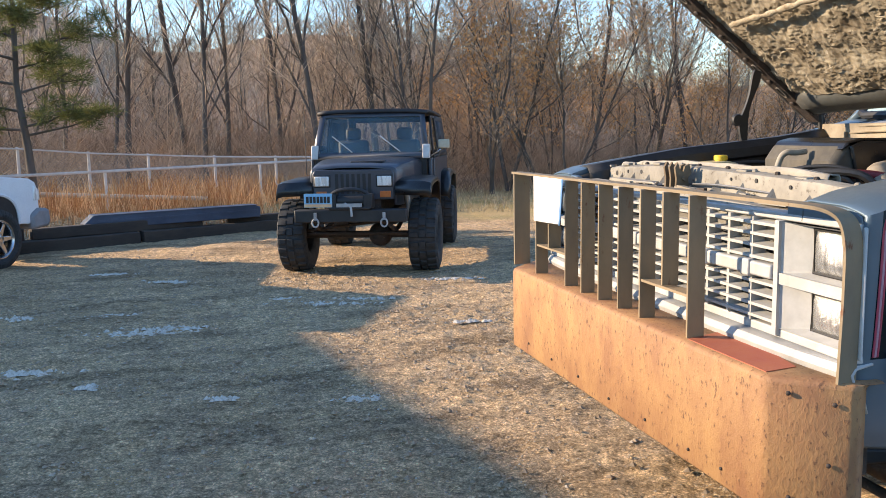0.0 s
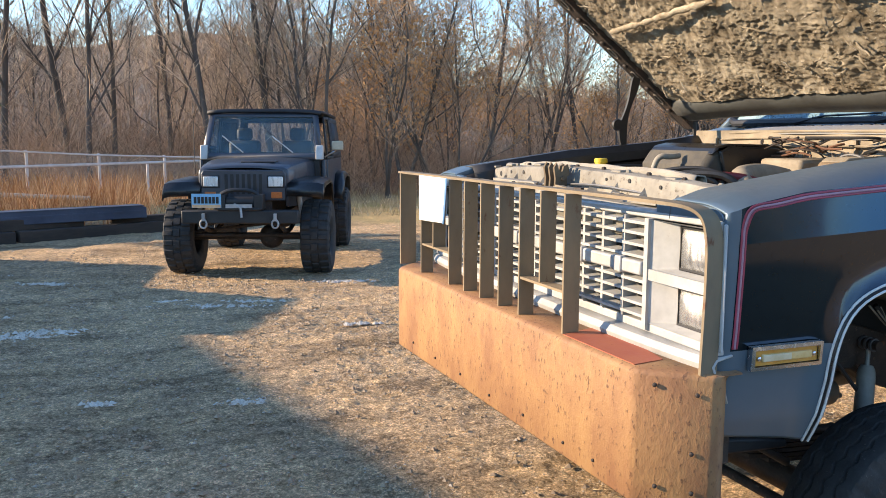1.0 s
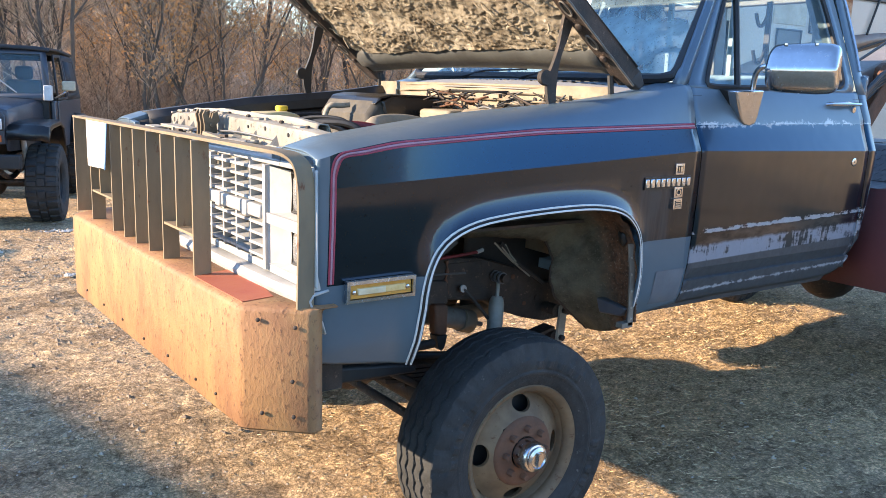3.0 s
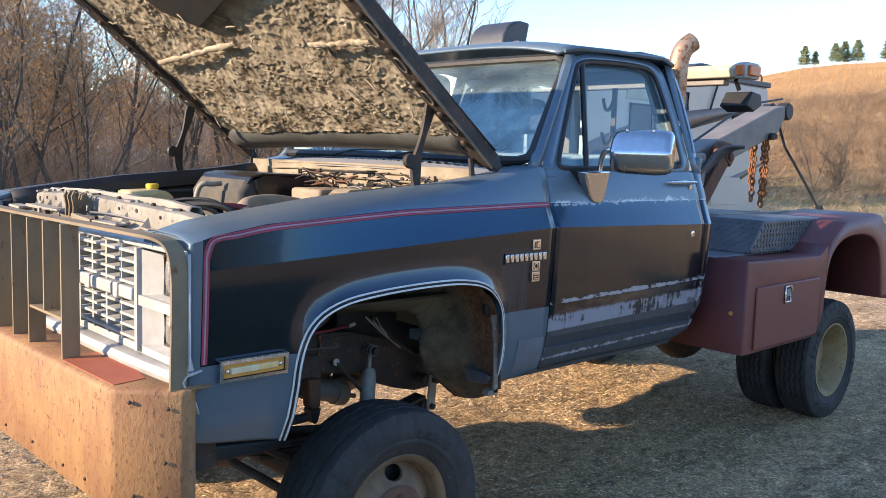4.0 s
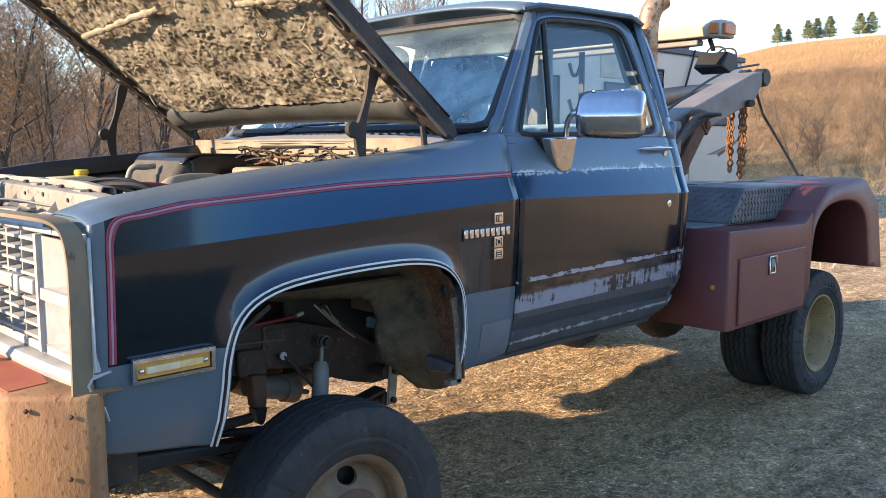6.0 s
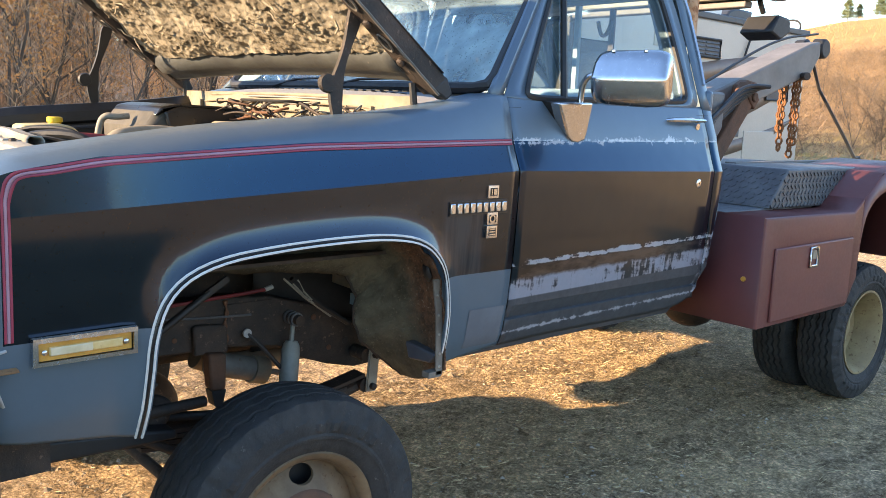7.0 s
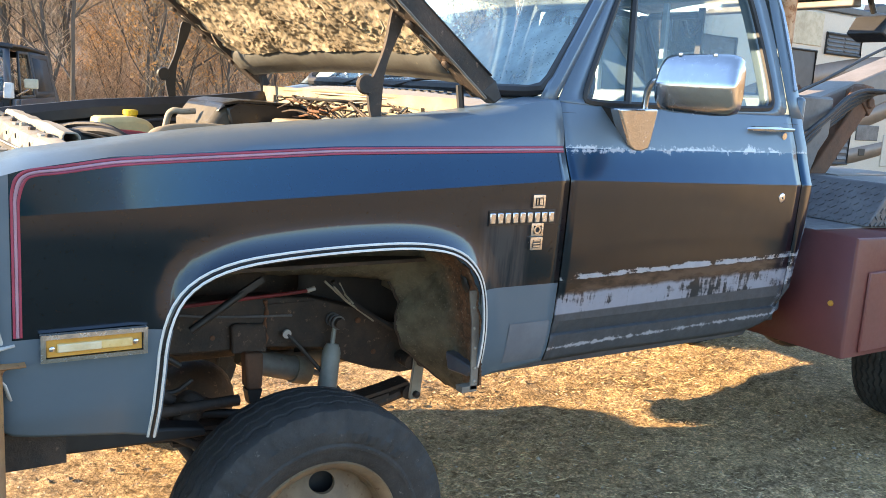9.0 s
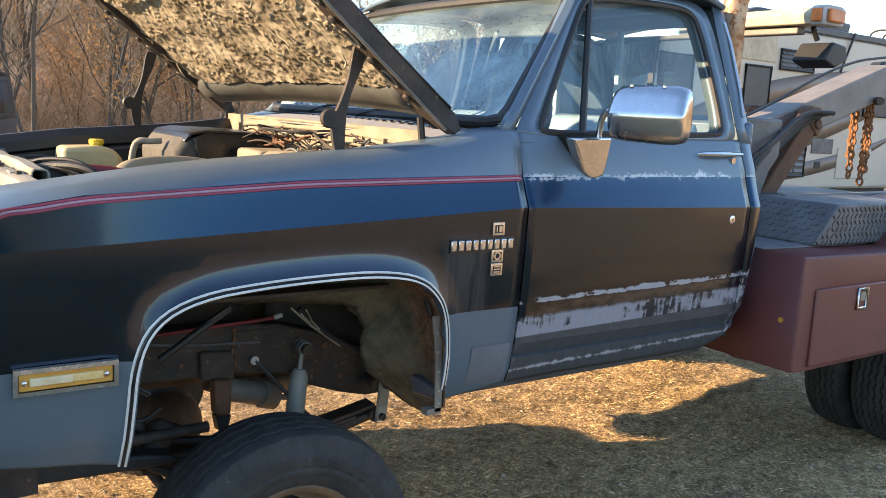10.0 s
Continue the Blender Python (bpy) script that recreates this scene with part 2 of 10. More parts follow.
    # leaf litter under the wood
    kw = maths(nt, "MINIMUM", maths(nt, "MAXIMUM", maths(nt, "MULTIPLY", maths(nt, "SUBTRACT", dy, 19.5), 0.4), 0.0), 1.0)
    litter = mix(nt, ramp(nt, mid, [(0.35, (0, 0, 0)), (0.65, (1, 1, 1))]), (0.18, 0.122, 0.08), (0.34, 0.23, 0.145))
    col = mix(nt, kw, col, litter)
    nt.links.new(mix(nt, kf, col, hill), b.inputs["Base Color"])
    b.inputs["Roughness"].default_value = 0.95
    b.inputs["Specular IOR Level"].default_value = 0.15
    h = maths(nt, "ADD", maths(nt, "MULTIPLY", fine, 0.7), maths(nt, "SUBTRACT", maths(nt, "MULTIPLY", grit, 0.4), maths(nt, "MULTIPLY", gap, 0.35)))
    h = maths(nt, "ADD", h, maths(nt, "MULTIPLY", crumbs, 1.1))
    bump(nt, b, h, 1.0, 0.024)
    return m


def lacquer(nt, b, coat, dull=None):
    """Metallic base under clear lacquer; dull, where given, is a mask of places that have lost both."""
    b.inputs["Coat Roughness"].default_value = 0.10
    keep = maths(nt, "SUBTRACT", 1.0, dull if dull is not None else 0.0)
    nt.links.new(keep, b.inputs["Metallic"])
    nt.links.new(maths(nt, "MULTIPLY", keep, coat), b.inputs["Coat Weight"])


SKY_BAND = ((0.0022, 0.026, 0.055), (0.0030, 0.031, 0.064))          # above the crease: same paint, sky reflection put into its colour
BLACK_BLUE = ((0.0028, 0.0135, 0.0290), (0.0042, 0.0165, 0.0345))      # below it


def paint_dark_mat(name, tones, coat):
    """Metallic gloss with faint haze and, before the door, the dull film of an old repair running down."""
    m, nt, b = node_mat(name)
    n = noise_tex(nt, 4, 6, 0.7)
    f = noise_tex(nt, 90, 4, 0.7)
    tc = nt.nodes.new("ShaderNodeTexCoord")
    sep = nt.nodes.new("ShaderNodeSeparateXYZ")
    nt.links.new(tc.outputs["Object"], sep.inputs[0])
    runs = noise_tex(nt, 26, 4, 0.7, stretch=(1, 1, 0.07))

    def soft(v, lo, hi, s_):
        up = maths(nt, "MULTIPLY", maths(nt, "SUBTRACT", v, lo), 1 / s_)
        down = maths(nt, "MULTIPLY", maths(nt, "SUBTRACT", hi, v), 1 / s_)
        return maths(nt, "MINIMUM", maths(nt, "MAXIMUM", maths(nt, "MINIMUM", up, down), 0.0), 1.0)

    film = maths(nt, "MULTIPLY", soft(sep.outputs[0], 0.425, 0.615, 0.02), soft(sep.outputs[2], 1.02, 1.325, 0.035))
    film = maths(nt, "MULTIPLY", film, ramp(nt, runs, [(0.38, (0.12,) * 3), (0.62, (0.85,) * 3)]))
    nt.links.new(mix(nt, film, mix(nt, n, *tones), (0.030, 0.034, 0.038)), b.inputs["Base Color"])
    nt.links.new(mix(nt, film, ramp(nt, f, [(0.3, (0.26,) * 3), (0.8, (0.38,) * 3)]), (0.5, 0.5, 0.5)), b.inputs["Roughness"])
    bump(nt, b, noise_tex(nt, 2.4, 3, 0.55), 0.4, 0.012)
    lacquer(nt, b, coat, maths(nt, "MULTIPLY", film, 0.75))
    return m


def door_dark_mat():
    """Dark paint with the torn glue of a lost moulding, bare grey below it and flaking along the hem."""
    m, nt, b = node_mat("black_blue_paint_with_torn_moulding_glue")
    tc = nt.nodes.new("ShaderNodeTexCoord")
    sep = nt.nodes.new("ShaderNodeSeparateXYZ")
    nt.links.new(tc.outputs["Object"], sep.inputs[0])
    # heights follow the moulding's slight rise towards the rear
    z = maths(nt, "SUBTRACT", sep.outputs[2], maths(nt, "MULTIPLY", maths(nt, "SUBTRACT", sep.outputs[0], 0.82), 0.018))
    n = noise_tex(nt, 4, 6, 0.7)
    patch = noise_tex(nt, 5.5, 4, 0.65, stretch=(1, 1, 3))
    flake = noise_tex(nt, 26, 8, 0.78)
    upright = noise_tex(nt, 42, 4, 0.75, stretch=(1, 1, 0.12))

    def step(v, at, soft=0.004):
        return maths(nt, "MINIMUM", maths(nt, "MAXIMUM", maths(nt, "MULTIPLY", maths(nt, "SUBTRACT", v, at), 1 / soft), 0.0), 1.0)

    def between(v, lo, hi, soft=0.003):
        return maths(nt, "MULTIPLY", step(v, lo, soft), maths(nt, "SUBTRACT", 1.0, step(v, hi, soft)))

    def near(c, w):
        return maths(nt, "MAXIMUM", maths(nt, "SUBTRACT", 1.0, maths(nt, "MULTIPLY", maths(nt, "ABSOLUTE", maths(nt, "SUBTRACT", z, c)), 1 / w)), 0.0)

    ragged = maths(nt, "ADD", z, maths(nt, "MULTIPLY", maths(nt, "SUBTRACT", flake, 0.5), 0.035))
    # above the crease the colour carries a painted sky reflection
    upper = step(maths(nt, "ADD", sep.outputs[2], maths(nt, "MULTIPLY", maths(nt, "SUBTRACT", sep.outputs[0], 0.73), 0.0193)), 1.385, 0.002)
    dark = mix(nt, upper, mix(nt, n, *BLACK_BLUE), mix(nt, n, *SKY_BAND))
    bare = mix(nt, ramp(nt, flake, [(0.35, (0, 0, 0)), (0.7, (1, 1, 1))]), (0.032, 0.038, 0.045), (0.06, 0.07, 0.082))
    low = maths(nt, "SUBTRACT", 1.0, step(z, 0.970))
    col = mix(nt, low, dark, bare)
    # dusty strip between the two glue lines
    col = mix(nt, maths(nt, "MULTIPLY", between(ragged, 1.035, 1.072, 0.01), ramp(nt, patch, [(0.4, (0, 0, 0)), (0.6, (0.7, 0.7, 0.7))])), col, (0.085, 0.095, 0.12))
    # wide pale band, worn through in upright strokes
    strokes = maths(nt, "ADD", maths(nt, "MULTIPLY", upright, 0.55), maths(nt, "MULTIPLY", patch, 0.6))
    wide = maths(nt, "MULTIPLY", maths(nt, "MULTIPLY", step(z, 0.970), maths(nt, "SUBTRACT", 1.0, step(ragged, 1.030, 0.012))), ramp(nt, strokes, [(0.50, (0.12, 0.12, 0.12)), (0.57, (1, 1, 1))]))
    col = mix(nt, wide, col, mix(nt, flake, (0.17, 0.185, 0.225), (0.27, 0.29, 0.345)))
    # thin torn line above it, thick in places
    tear = maths(nt, "ADD", maths(nt, "MULTIPLY", near(1.082, 0.014), 0.20), maths(nt, "ADD", maths(nt, "MULTIPLY", near(1.094, 0.030), maths(nt, "MULTIPLY", patch, 0.62)), maths(nt, "MULTIPLY", flake, 0.55)))
    tear = maths(nt, "MULTIPLY", ramp(nt, tear, [(0.595, (0, 0, 0)), (0.63, (1, 1, 1))]), between(z, 1.045, 1.13))
    # flaking hem
    hem = maths(nt, "ADD", maths(nt, "MULTIPLY", near(0.860, 0.024), 0.30), maths(nt, "MULTIPLY", flake, 0.75))
    hem = maths(nt, "MULTIPLY", ramp(nt, hem, [(0.61, (0, 0, 0)), (0.65, (1, 1, 1))]), between(z, 0.832, 0.888))
    # the rear edge is chipped too
    rear = maths(nt, "MULTIPLY", step(sep.outputs[0], 1.79, 0.05), between(z, 0.84, 1.10))
    rear = maths(nt, "MULTIPLY", rear, ramp(nt, flake, [(0.53, (0, 0, 0)), (0.57, (1, 1, 1))]))
    # flecks along the lost pinstripe
    line_ = maths(nt, "ADD", maths(nt, "MULTIPLY", near(1.470, 0.034), 0.20), maths(nt, "ADD", maths(nt, "MULTIPLY", flake, 0.5), maths(nt, "MULTIPLY", n, 0.5)))
    fleck = maths(nt, "MULTIPLY", ramp(nt, line_, [(0.655, (0, 0, 0)), (0.69, (1, 1, 1))]), step(z, 1.436))
    marks = maths(nt, "MAXIMUM", maths(nt, "MAXIMUM", tear, hem), maths(nt, "MAXIMUM", rear, fleck))
    col = mix(nt, marks, col, mix(nt, upright, (0.22, 0.235, 0.27), (0.36, 0.38, 0.42)))
    nt.links.new(col, b.inputs["Base Color"])
    bump(nt, b, noise_tex(nt, 2.4, 3, 0.55), 0.5, 0.014)
    dull = maths(nt, "MAXIMUM", maths(nt, "MAXIMUM", wide, marks), low)
    nt.links.new(mix(nt, dull, (0.32, 0.32, 0.32), (0.5, 0.5, 0.5)), b.inputs["Roughness"])
    lacquer(nt, b, maths(nt, "SUBTRACT", 1.0, maths(nt, "MULTIPLY", upper, 0.5)), dull)
    return m


def peel_mat(z0):
    """Faded grey-blue paint with flaking white along one line."""
    m, nt, b = node_mat("grey_blue_paint_flaking")
    tc = nt.nodes.new("ShaderNodeTexCoord")
    sep = nt.nodes.new("ShaderNodeSeparateXYZ")
    nt.links.new(tc.outputs["Object"], sep.inputs[0])
    n = noise_tex(nt, 5, 6, 0.7)
    f = noise_tex(nt, 38, 6, 0.8)
    base = mix(nt, n, (0.082, 0.128, 0.168), (0.115, 0.163, 0.205))
    def line(zl, w):
        return maths(nt, "SUBTRACT", 1.0, maths(nt, "MULTIPLY", maths(nt, "ABSOLUTE", maths(nt, "SUBTRACT", sep.outputs[2], zl)), 1 / w))
    near = line(z0, 0.034)
    patchy = maths(nt, "ADD", maths(nt, "MULTIPLY", f, 0.6), maths(nt, "MULTIPLY", noise_tex(nt, 5, 3, 0.6), 0.4))
    v = maths(nt, "ADD", maths(nt, "MULTIPLY", maths(nt, "MAXIMUM", near, 0.0), 0.20), patchy)
    mask = maths(nt, "MULTIPLY", ramp(nt, v, [(0.645, (0, 0, 0)), (0.68, (1, 1, 1))]), maths(nt, "GREATER_THAN", near, 0.0))
    nt.links.new(mix(nt, mask, base, (0.42, 0.44, 0.47)), b.inputs["Base Color"])
    nt.links.new(ramp(nt, f, [(0.3, (0.28,) * 3), (0.8, (0.42,) * 3)]), b.inputs["Roughness"])
    b.inputs["Metallic"].default_value = 0.25
    return m


def rusted_mat():
    """Dusty olive sheet metal, scaled with brown rust towards its outer edge."""
    m, nt, b = node_mat("rusted_olive_panel")
    tc = nt.nodes.new("ShaderNodeTexCoord")
    sep = nt.nodes.new("ShaderNodeSeparateXYZ")
    nt.links.new(tc.outputs["Object"], sep.inputs[0])
    big, mid, fine = noise_tex(nt, 7, 5, 0.65), noise_tex(nt, 26, 6, 0.75), noise_tex(nt, 95, 4, 0.75)
    olive = mix(nt, ramp(nt, big, [(0.35, (0, 0, 0)), (0.62, (1, 1, 1))]), (0.048, 0.045, 0.030), (0.150, 0.142, 0.100))
    olive = mix(nt, ramp(nt, fine, [(0.58, (0, 0, 0)), (0.68, (0.7, 0.7, 0.7))]), olive, (0.21, 0.19, 0.14))
    rust = mix(nt, ramp(nt, mid, [(0.36, (0, 0, 0)), (0.60, (1, 1, 1))]), (0.038, 0.020, 0.012), (0.185, 0.088, 0.045))
    rust = mix(nt, ramp(nt, fine, [(0.60, (0, 0, 0)), (0.66, (1, 1, 1))]), rust, (0.34, 0.25, 0.18))
    out_ = maths(nt, "ADD", maths(nt, "MULTIPLY", maths(nt, "SUBTRACT", maths(nt, "ABSOLUTE", sep.outputs[1]), 0.79), 11.0), maths(nt, "MULTIPLY", maths(nt, "SUBTRACT", big, 0.5), 2.2))
    back = maths(nt, "MULTIPLY", maths(nt, "SUBTRACT", sep.outputs[0], 0.16), 7.0)
    k = maths(nt, "MINIMUM", maths(nt, "MAXIMUM", maths(nt, "MINIMUM", out_, back), 0.0), 1.0)
    nt.links.new(mix(nt, k, olive, rust), b.inputs["Base Color"])
    b.inputs["Roughness"].default_value = 0.88
    bump(nt, b, maths(nt, "ADD", mid, maths(nt, "MULTIPLY", fine, 0.5)), 0.9, 0.012)
    return m


def stems(name, dark, mid, light, scale=0.4):
    """Dry stems: each one its own tone, with broad patches over many of them."""
    m, nt, b = node_mat(name)
    geo = nt.nodes.new("ShaderNodeNewGeometry")
    col = ramp(nt, geo.outputs["Random Per Island"], [(0.0, dark), (0.5, mid), (0.85, light), (1.0, tuple(min(1, 1.25 * c) for c in light))])
    broad = ramp(nt, noise_tex(nt, scale, 4, 0.65), [(0.35, (0.62, 0.60, 0.58)), (0.65, (1.12, 1.10, 1.06))])
    nt.links.new(mix(nt, 1.0, col, broad, "MULTIPLY"), b.inputs["Base Color"])
    b.inputs["Roughness"].default_value = 0.9
    b.inputs["Specular IOR Level"].default_value = 0.2
    return m


GROUND = ground_mat()
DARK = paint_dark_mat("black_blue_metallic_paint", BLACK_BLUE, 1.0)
# bluer copy of the dark paint with the reflected sky painted in
SKY_BAND_PAINT = paint_dark_mat("sky_band_metallic_paint", SKY_BAND, 0.5)
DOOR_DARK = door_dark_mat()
GREY = peel_mat(9.0)
DOOR_GREY = peel_mat(1.475)
SILL_GREY = worn("sill_grey_paint", (0.10, 0.11, 0.13), (0.06, 0.065, 0.08), 0.45, 0.1, 5, 30, (0.30, 0.32, 0.35), 0.68, 0.05)
RED = worn("red_pinstripe", (0.36, 0.045, 0.085), (0.28, 0.035, 0.065), 0.4, bump_s=0)
PINK = worn("pale_pinstripe", (0.42, 0.23, 0.29), (0.35, 0.20, 0.25), 0.4, bump_s=0)
RUST = worn("rusty_bumper_paint", (0.36, 0.195, 0.080), (0.25, 0.118, 0.054), 0.62, 0, 8, 70, (0.125, 0.058, 0.030), 0.57, 0.5, stretch=(1, 1, 0.6))
RUST_RED = worn("red_primer", (0.30, 0.065, 0.038), (0.36, 0.11, 0.05), 0.6, 0, 5, 40, (0.2, 0.06, 0.03), 0.64, 0.15)
OLIVE = worn("bare_rusting_steel", (0.27, 0.20, 0.12), (0.17, 0.135, 0.09), 0.62, 0.15, 4, 30, (0.14, 0.06, 0.03), 0.62, 0.25, stretch=(1, 1, 0.4))
CHROME = worn("dull_chrome", (0.62, 0.62, 0.63), (0.55, 0.55, 0.56), 0.16, 1.0, 5, 60, bump_s=0.01)
SILVER = worn("silver_plastic", (0.44, 0.44, 0.425), (0.30, 0.30, 0.29), 0.48, 0.1, 6, 40, (0.24, 0.22, 0.19), 0.66, 0.08)
WHITE_TRIM = worn("white_trim", (0.75, 0.75, 0.73), (0.6, 0.6, 0.58), 0.4, bump_s=0)
BLACK = worn("black_plastic", (0.012, 0.012, 0.013), (0.025, 0.025, 0.025), 0.5, 0, 5, 50)
BLACK_GLOSS = worn("black_enamel", (0.008, 0.008, 0.009), (0.016, 0.016, 0.017), 0.25, 0, 5, 50, bump_s=0.03)
RUBBER = worn("tyre_rubber", (0.015, 0.016, 0.016), (0.034, 0.035, 0.035), 0.70, 0, 11, 60, (0.105, 0.10, 0.093), 0.62, 0.8)
RIM = worn("rusty_wheel_steel", (0.22, 0.15, 0.085), (0.13, 0.085, 0.05), 0.6, 0.2, 7, 45, (0.10, 0.045, 0.02), 0.6, 0.25)
HUBRUST = worn("rusty_hub", (0.17, 0.075, 0.04), (0.10, 0.05, 0.03), 0.75, 0.1, 12, 60, (0.25, 0.15, 0.08), 0.66, 0.4)
CREAM_RIM = worn("cream_wheel_paint", (0.33, 0.25, 0.125), (0.23, 0.16, 0.08), 0.6, 0, 7, 40, (0.12, 0.06, 0.025), 0.58, 0.2)
FRAME = worn("greasy_frame_steel", (0.020, 0.018, 0.016), (0.060, 0.040, 0.030), 0.62, 0.1, 10, 38, (0.17, 0.115, 0.085), 0.60, 0.8)
DUST = worn("dusty_grey_casting", (0.33, 0.30, 0.245), (0.21, 0.19, 0.155), 0.7, 0, 9, 40, (0.11, 0.092, 0.07), 0.62, 0.25)
TAN = worn("dusty_tan_paint", (0.30, 0.25, 0.18), (0.19, 0.155, 0.11), 0.7, 0, 9, 40, (0.13, 0.10, 0.07), 0.63, 0.15)
FELT = worn("torn_hood_felt", (0.41, 0.355, 0.265), (0.15, 0.118, 0.078), 0.95, 0, 7.0, 46, (0.54, 0.485, 0.40), 0.60, 1.0)
FELT_PALE = worn("pale_hood_felt", (0.46, 0.40, 0.30), (0.26, 0.20, 0.13), 0.95, 0, 22, 70, (0.56, 0.5, 0.4), 0.6, 0.8)
MAROON = worn("maroon_paint", (0.15, 0.040, 0.036), (0.115, 0.032, 0.030), 0.42, 0, 2.5, 60, (0.15, 0.05, 0.04), 0.70, 0.05)
STEEL = worn("grey_deck_steel", (0.16, 0.165, 0.17), (0.10, 0.10, 0.105), 0.5, 0.5, 5, 40, (0.16, 0.09, 0.05), 0.68, 0.15)
BOOM = worn("dull_grey_brown_boom", (0.22, 0.198, 0.18), (0.155, 0.138, 0.124), 0.55, 0.1, 4, 40, (0.2, 0.11, 0.06), 0.68, 0.15)
CHAIN = worn("rusty_chain", (0.30, 0.13, 0.05), (0.17, 0.07, 0.03), 0.8, 0.1, 20, 90)
STACK = worn("heat_rusted_chrome", (0.46, 0.36, 0.26), (0.32, 0.13, 0.05), 0.42, 0.7, 5, 30, (0.22, 0.09, 0.04), 0.52, 0.2)
AMBER = worn("amber_lens", (0.64, 0.33, 0.07), (0.54, 0.25, 0.045), 0.25, 0, 20, 60, bump_s=0.1)
MARKER = worn("faded_marker_lens", (0.60, 0.36, 0.10), (0.68, 0.50, 0.24), 0.35, 0, 22, 70, (0.42, 0.25, 0.08), 0.60, 0.05)
LAMP_CLEAR = worn("clear_headlamp", (0.80, 0.82, 0.82), (0.60, 0.62, 0.62), 0.22, 0.35, 9, 22, bump_s=0.3, stretch=(1, 7, 0.15))
LAMP = worn("headlamp_glass", (0.60, 0.60, 0.59), (0.28, 0.28, 0.28), 0.14, 0.75, 9, 22, bump_s=0.5, stretch=(1, 7, 0.15))
BLEACHED = worn("bleached_lens", (0.70, 0.60, 0.42), (0.62, 0.50, 0.30), 0.35, 0, 20, 70, bump_s=0.05)
PAPER = worn("white_paper", (0.85, 0.85, 0.83), (0.78, 0.79, 0.78), 0.8, bump_s=0.02)
BLUE_EDGE = worn("blue_folder_edge", (0.12, 0.28, 0.5), (0.08, 0.2, 0.42), 0.5, bump_s=0)
YELLOW = worn("yellow_cap", (0.72, 0.52, 0.04), (0.6, 0.42, 0.03), 0.4, bump_s=0)
TANK = worn("yellowed_plastic_tank", (0.62, 0.52, 0.28), (0.52, 0.44, 0.25), 0.4, 0, 4, 40, bump_s=0.03)
HOSE_RED = worn("red_hose", (0.22, 0.018, 0.022), (0.13, 0.014, 0.016), 0.55, bump_s=0.05)
SEAT = worn("blue_vinyl", (0.34, 0.49, 0.58), (0.26, 0.40, 0.50), 0.5, 0, 5, 60)
GLASS = glass_mat("clear_glass", (0.86, 0.96, 0.97))
GLASS_DARK = glass_mat("tinted_glass", (0.62, 0.70, 0.70))
WHITE_PAINT = worn("white_car_paint", (0.78, 0.79, 0.8), (0.72, 0.73, 0.75), 0.25, 0, 3, 50, bump_s=0.02, coat=0.5)
JEEP_BLUE = worn("dark_navy_paint", (0.036, 0.044, 0.060), (0.052, 0.060, 0.076), 0.26, 0.1, 4, 50, (0.085, 0.09, 0.095), 0.70, 0.03)
CLOTH_TOP = worn("black_soft_top", (0.012, 0.013, 0.016), (0.022, 0.023, 0.027), 0.6, 0, 5, 60)
RV_SKIN = worn("beige_fibreglass", (0.52, 0.48, 0.42), (0.47, 0.43, 0.37), 0.35, 0, 1, 30, bump_s=0.02)
RV_WHITE = worn("white_gelcoat", (0.80, 0.79, 0.75), (0.74, 0.73, 0.69), 0.3, 0, 1, 30, bump_s=0.02)
RV_BROWN = worn("brown_swoosh_vinyl", (0.20, 0.145, 0.11), (0.17, 0.12, 0.09), 0.4, bump_s=0)
RV_DARK = worn("dark_roof_trim", (0.03, 0.035, 0.045), (0.045, 0.05, 0.06), 0.4, bump_s=0.02)
GALV = worn("galvanised_pipe", (0.58, 0.56, 0.53), (0.44, 0.42, 0.39), 0.6, 0.0, 8, 60, (0.25, 0.2, 0.15), 0.7, 0.05)
TIMBER = worn("weathered_railway_timber", (0.075, 0.058, 0.045), (0.045, 0.036, 0.03), 0.9, 0, 4, 30, (0.16, 0.13, 0.10), 0.64, 0.5, stretch=(0.3, 1, 1))
BLUE_STEEL = worn("faded_blue_paint", (0.035, 0.052, 0.085), (0.06, 0.085, 0.13), 0.5, 0, 2, 30, (0.05, 0.05, 0.06), 0.66, 0.1)
BARK = worn("grey_brown_bark", (0.135, 0.112, 0.094), (0.072, 0.060, 0.050), 0.95, 0, 3, 30, (0.20, 0.17, 0.14), 0.66, 0.5, stretch=(1, 1, 0.3))
TWIG = stems("bare_twigs", (0.20, 0.152, 0.116), (0.42, 0.325, 0.245), (0.68, 0.54, 0.41), 0.5)
BRUSH = stems("dry_brush_stems", (0.155, 0.105, 0.070), (0.43, 0.30, 0.20), (0.72, 0.53, 0.37))
LEAF_BROWN = stems("dry_oak_leaves", (0.42, 0.21, 0.09), (0.66, 0.38, 0.18), (0.86, 0.56, 0.30), 0.7)
STRAW = stems("dry_grass_blades", (0.34, 0.25, 0.14), (0.58, 0.44, 0.26), (0.80, 0.64, 0.40), 0.6)
STRAW_RED = stems("russet_tall_grass", (0.30, 0.145, 0.06), (0.54, 0.30, 0.13), (0.74, 0.50, 0.26), 0.5)
PINE = worn("pine_needles", (0.085, 0.12, 0.045), (0.13, 0.16, 0.06), 0.7, 0, 0.8, 12, (0.24, 0.25, 0.07), 0.63, 0.0)
NEEDLES = stems("lit_pine_needles", (0.045, 0.062, 0.030), (0.085, 0.105, 0.045), (0.19, 0.20, 0.070), 1.2)


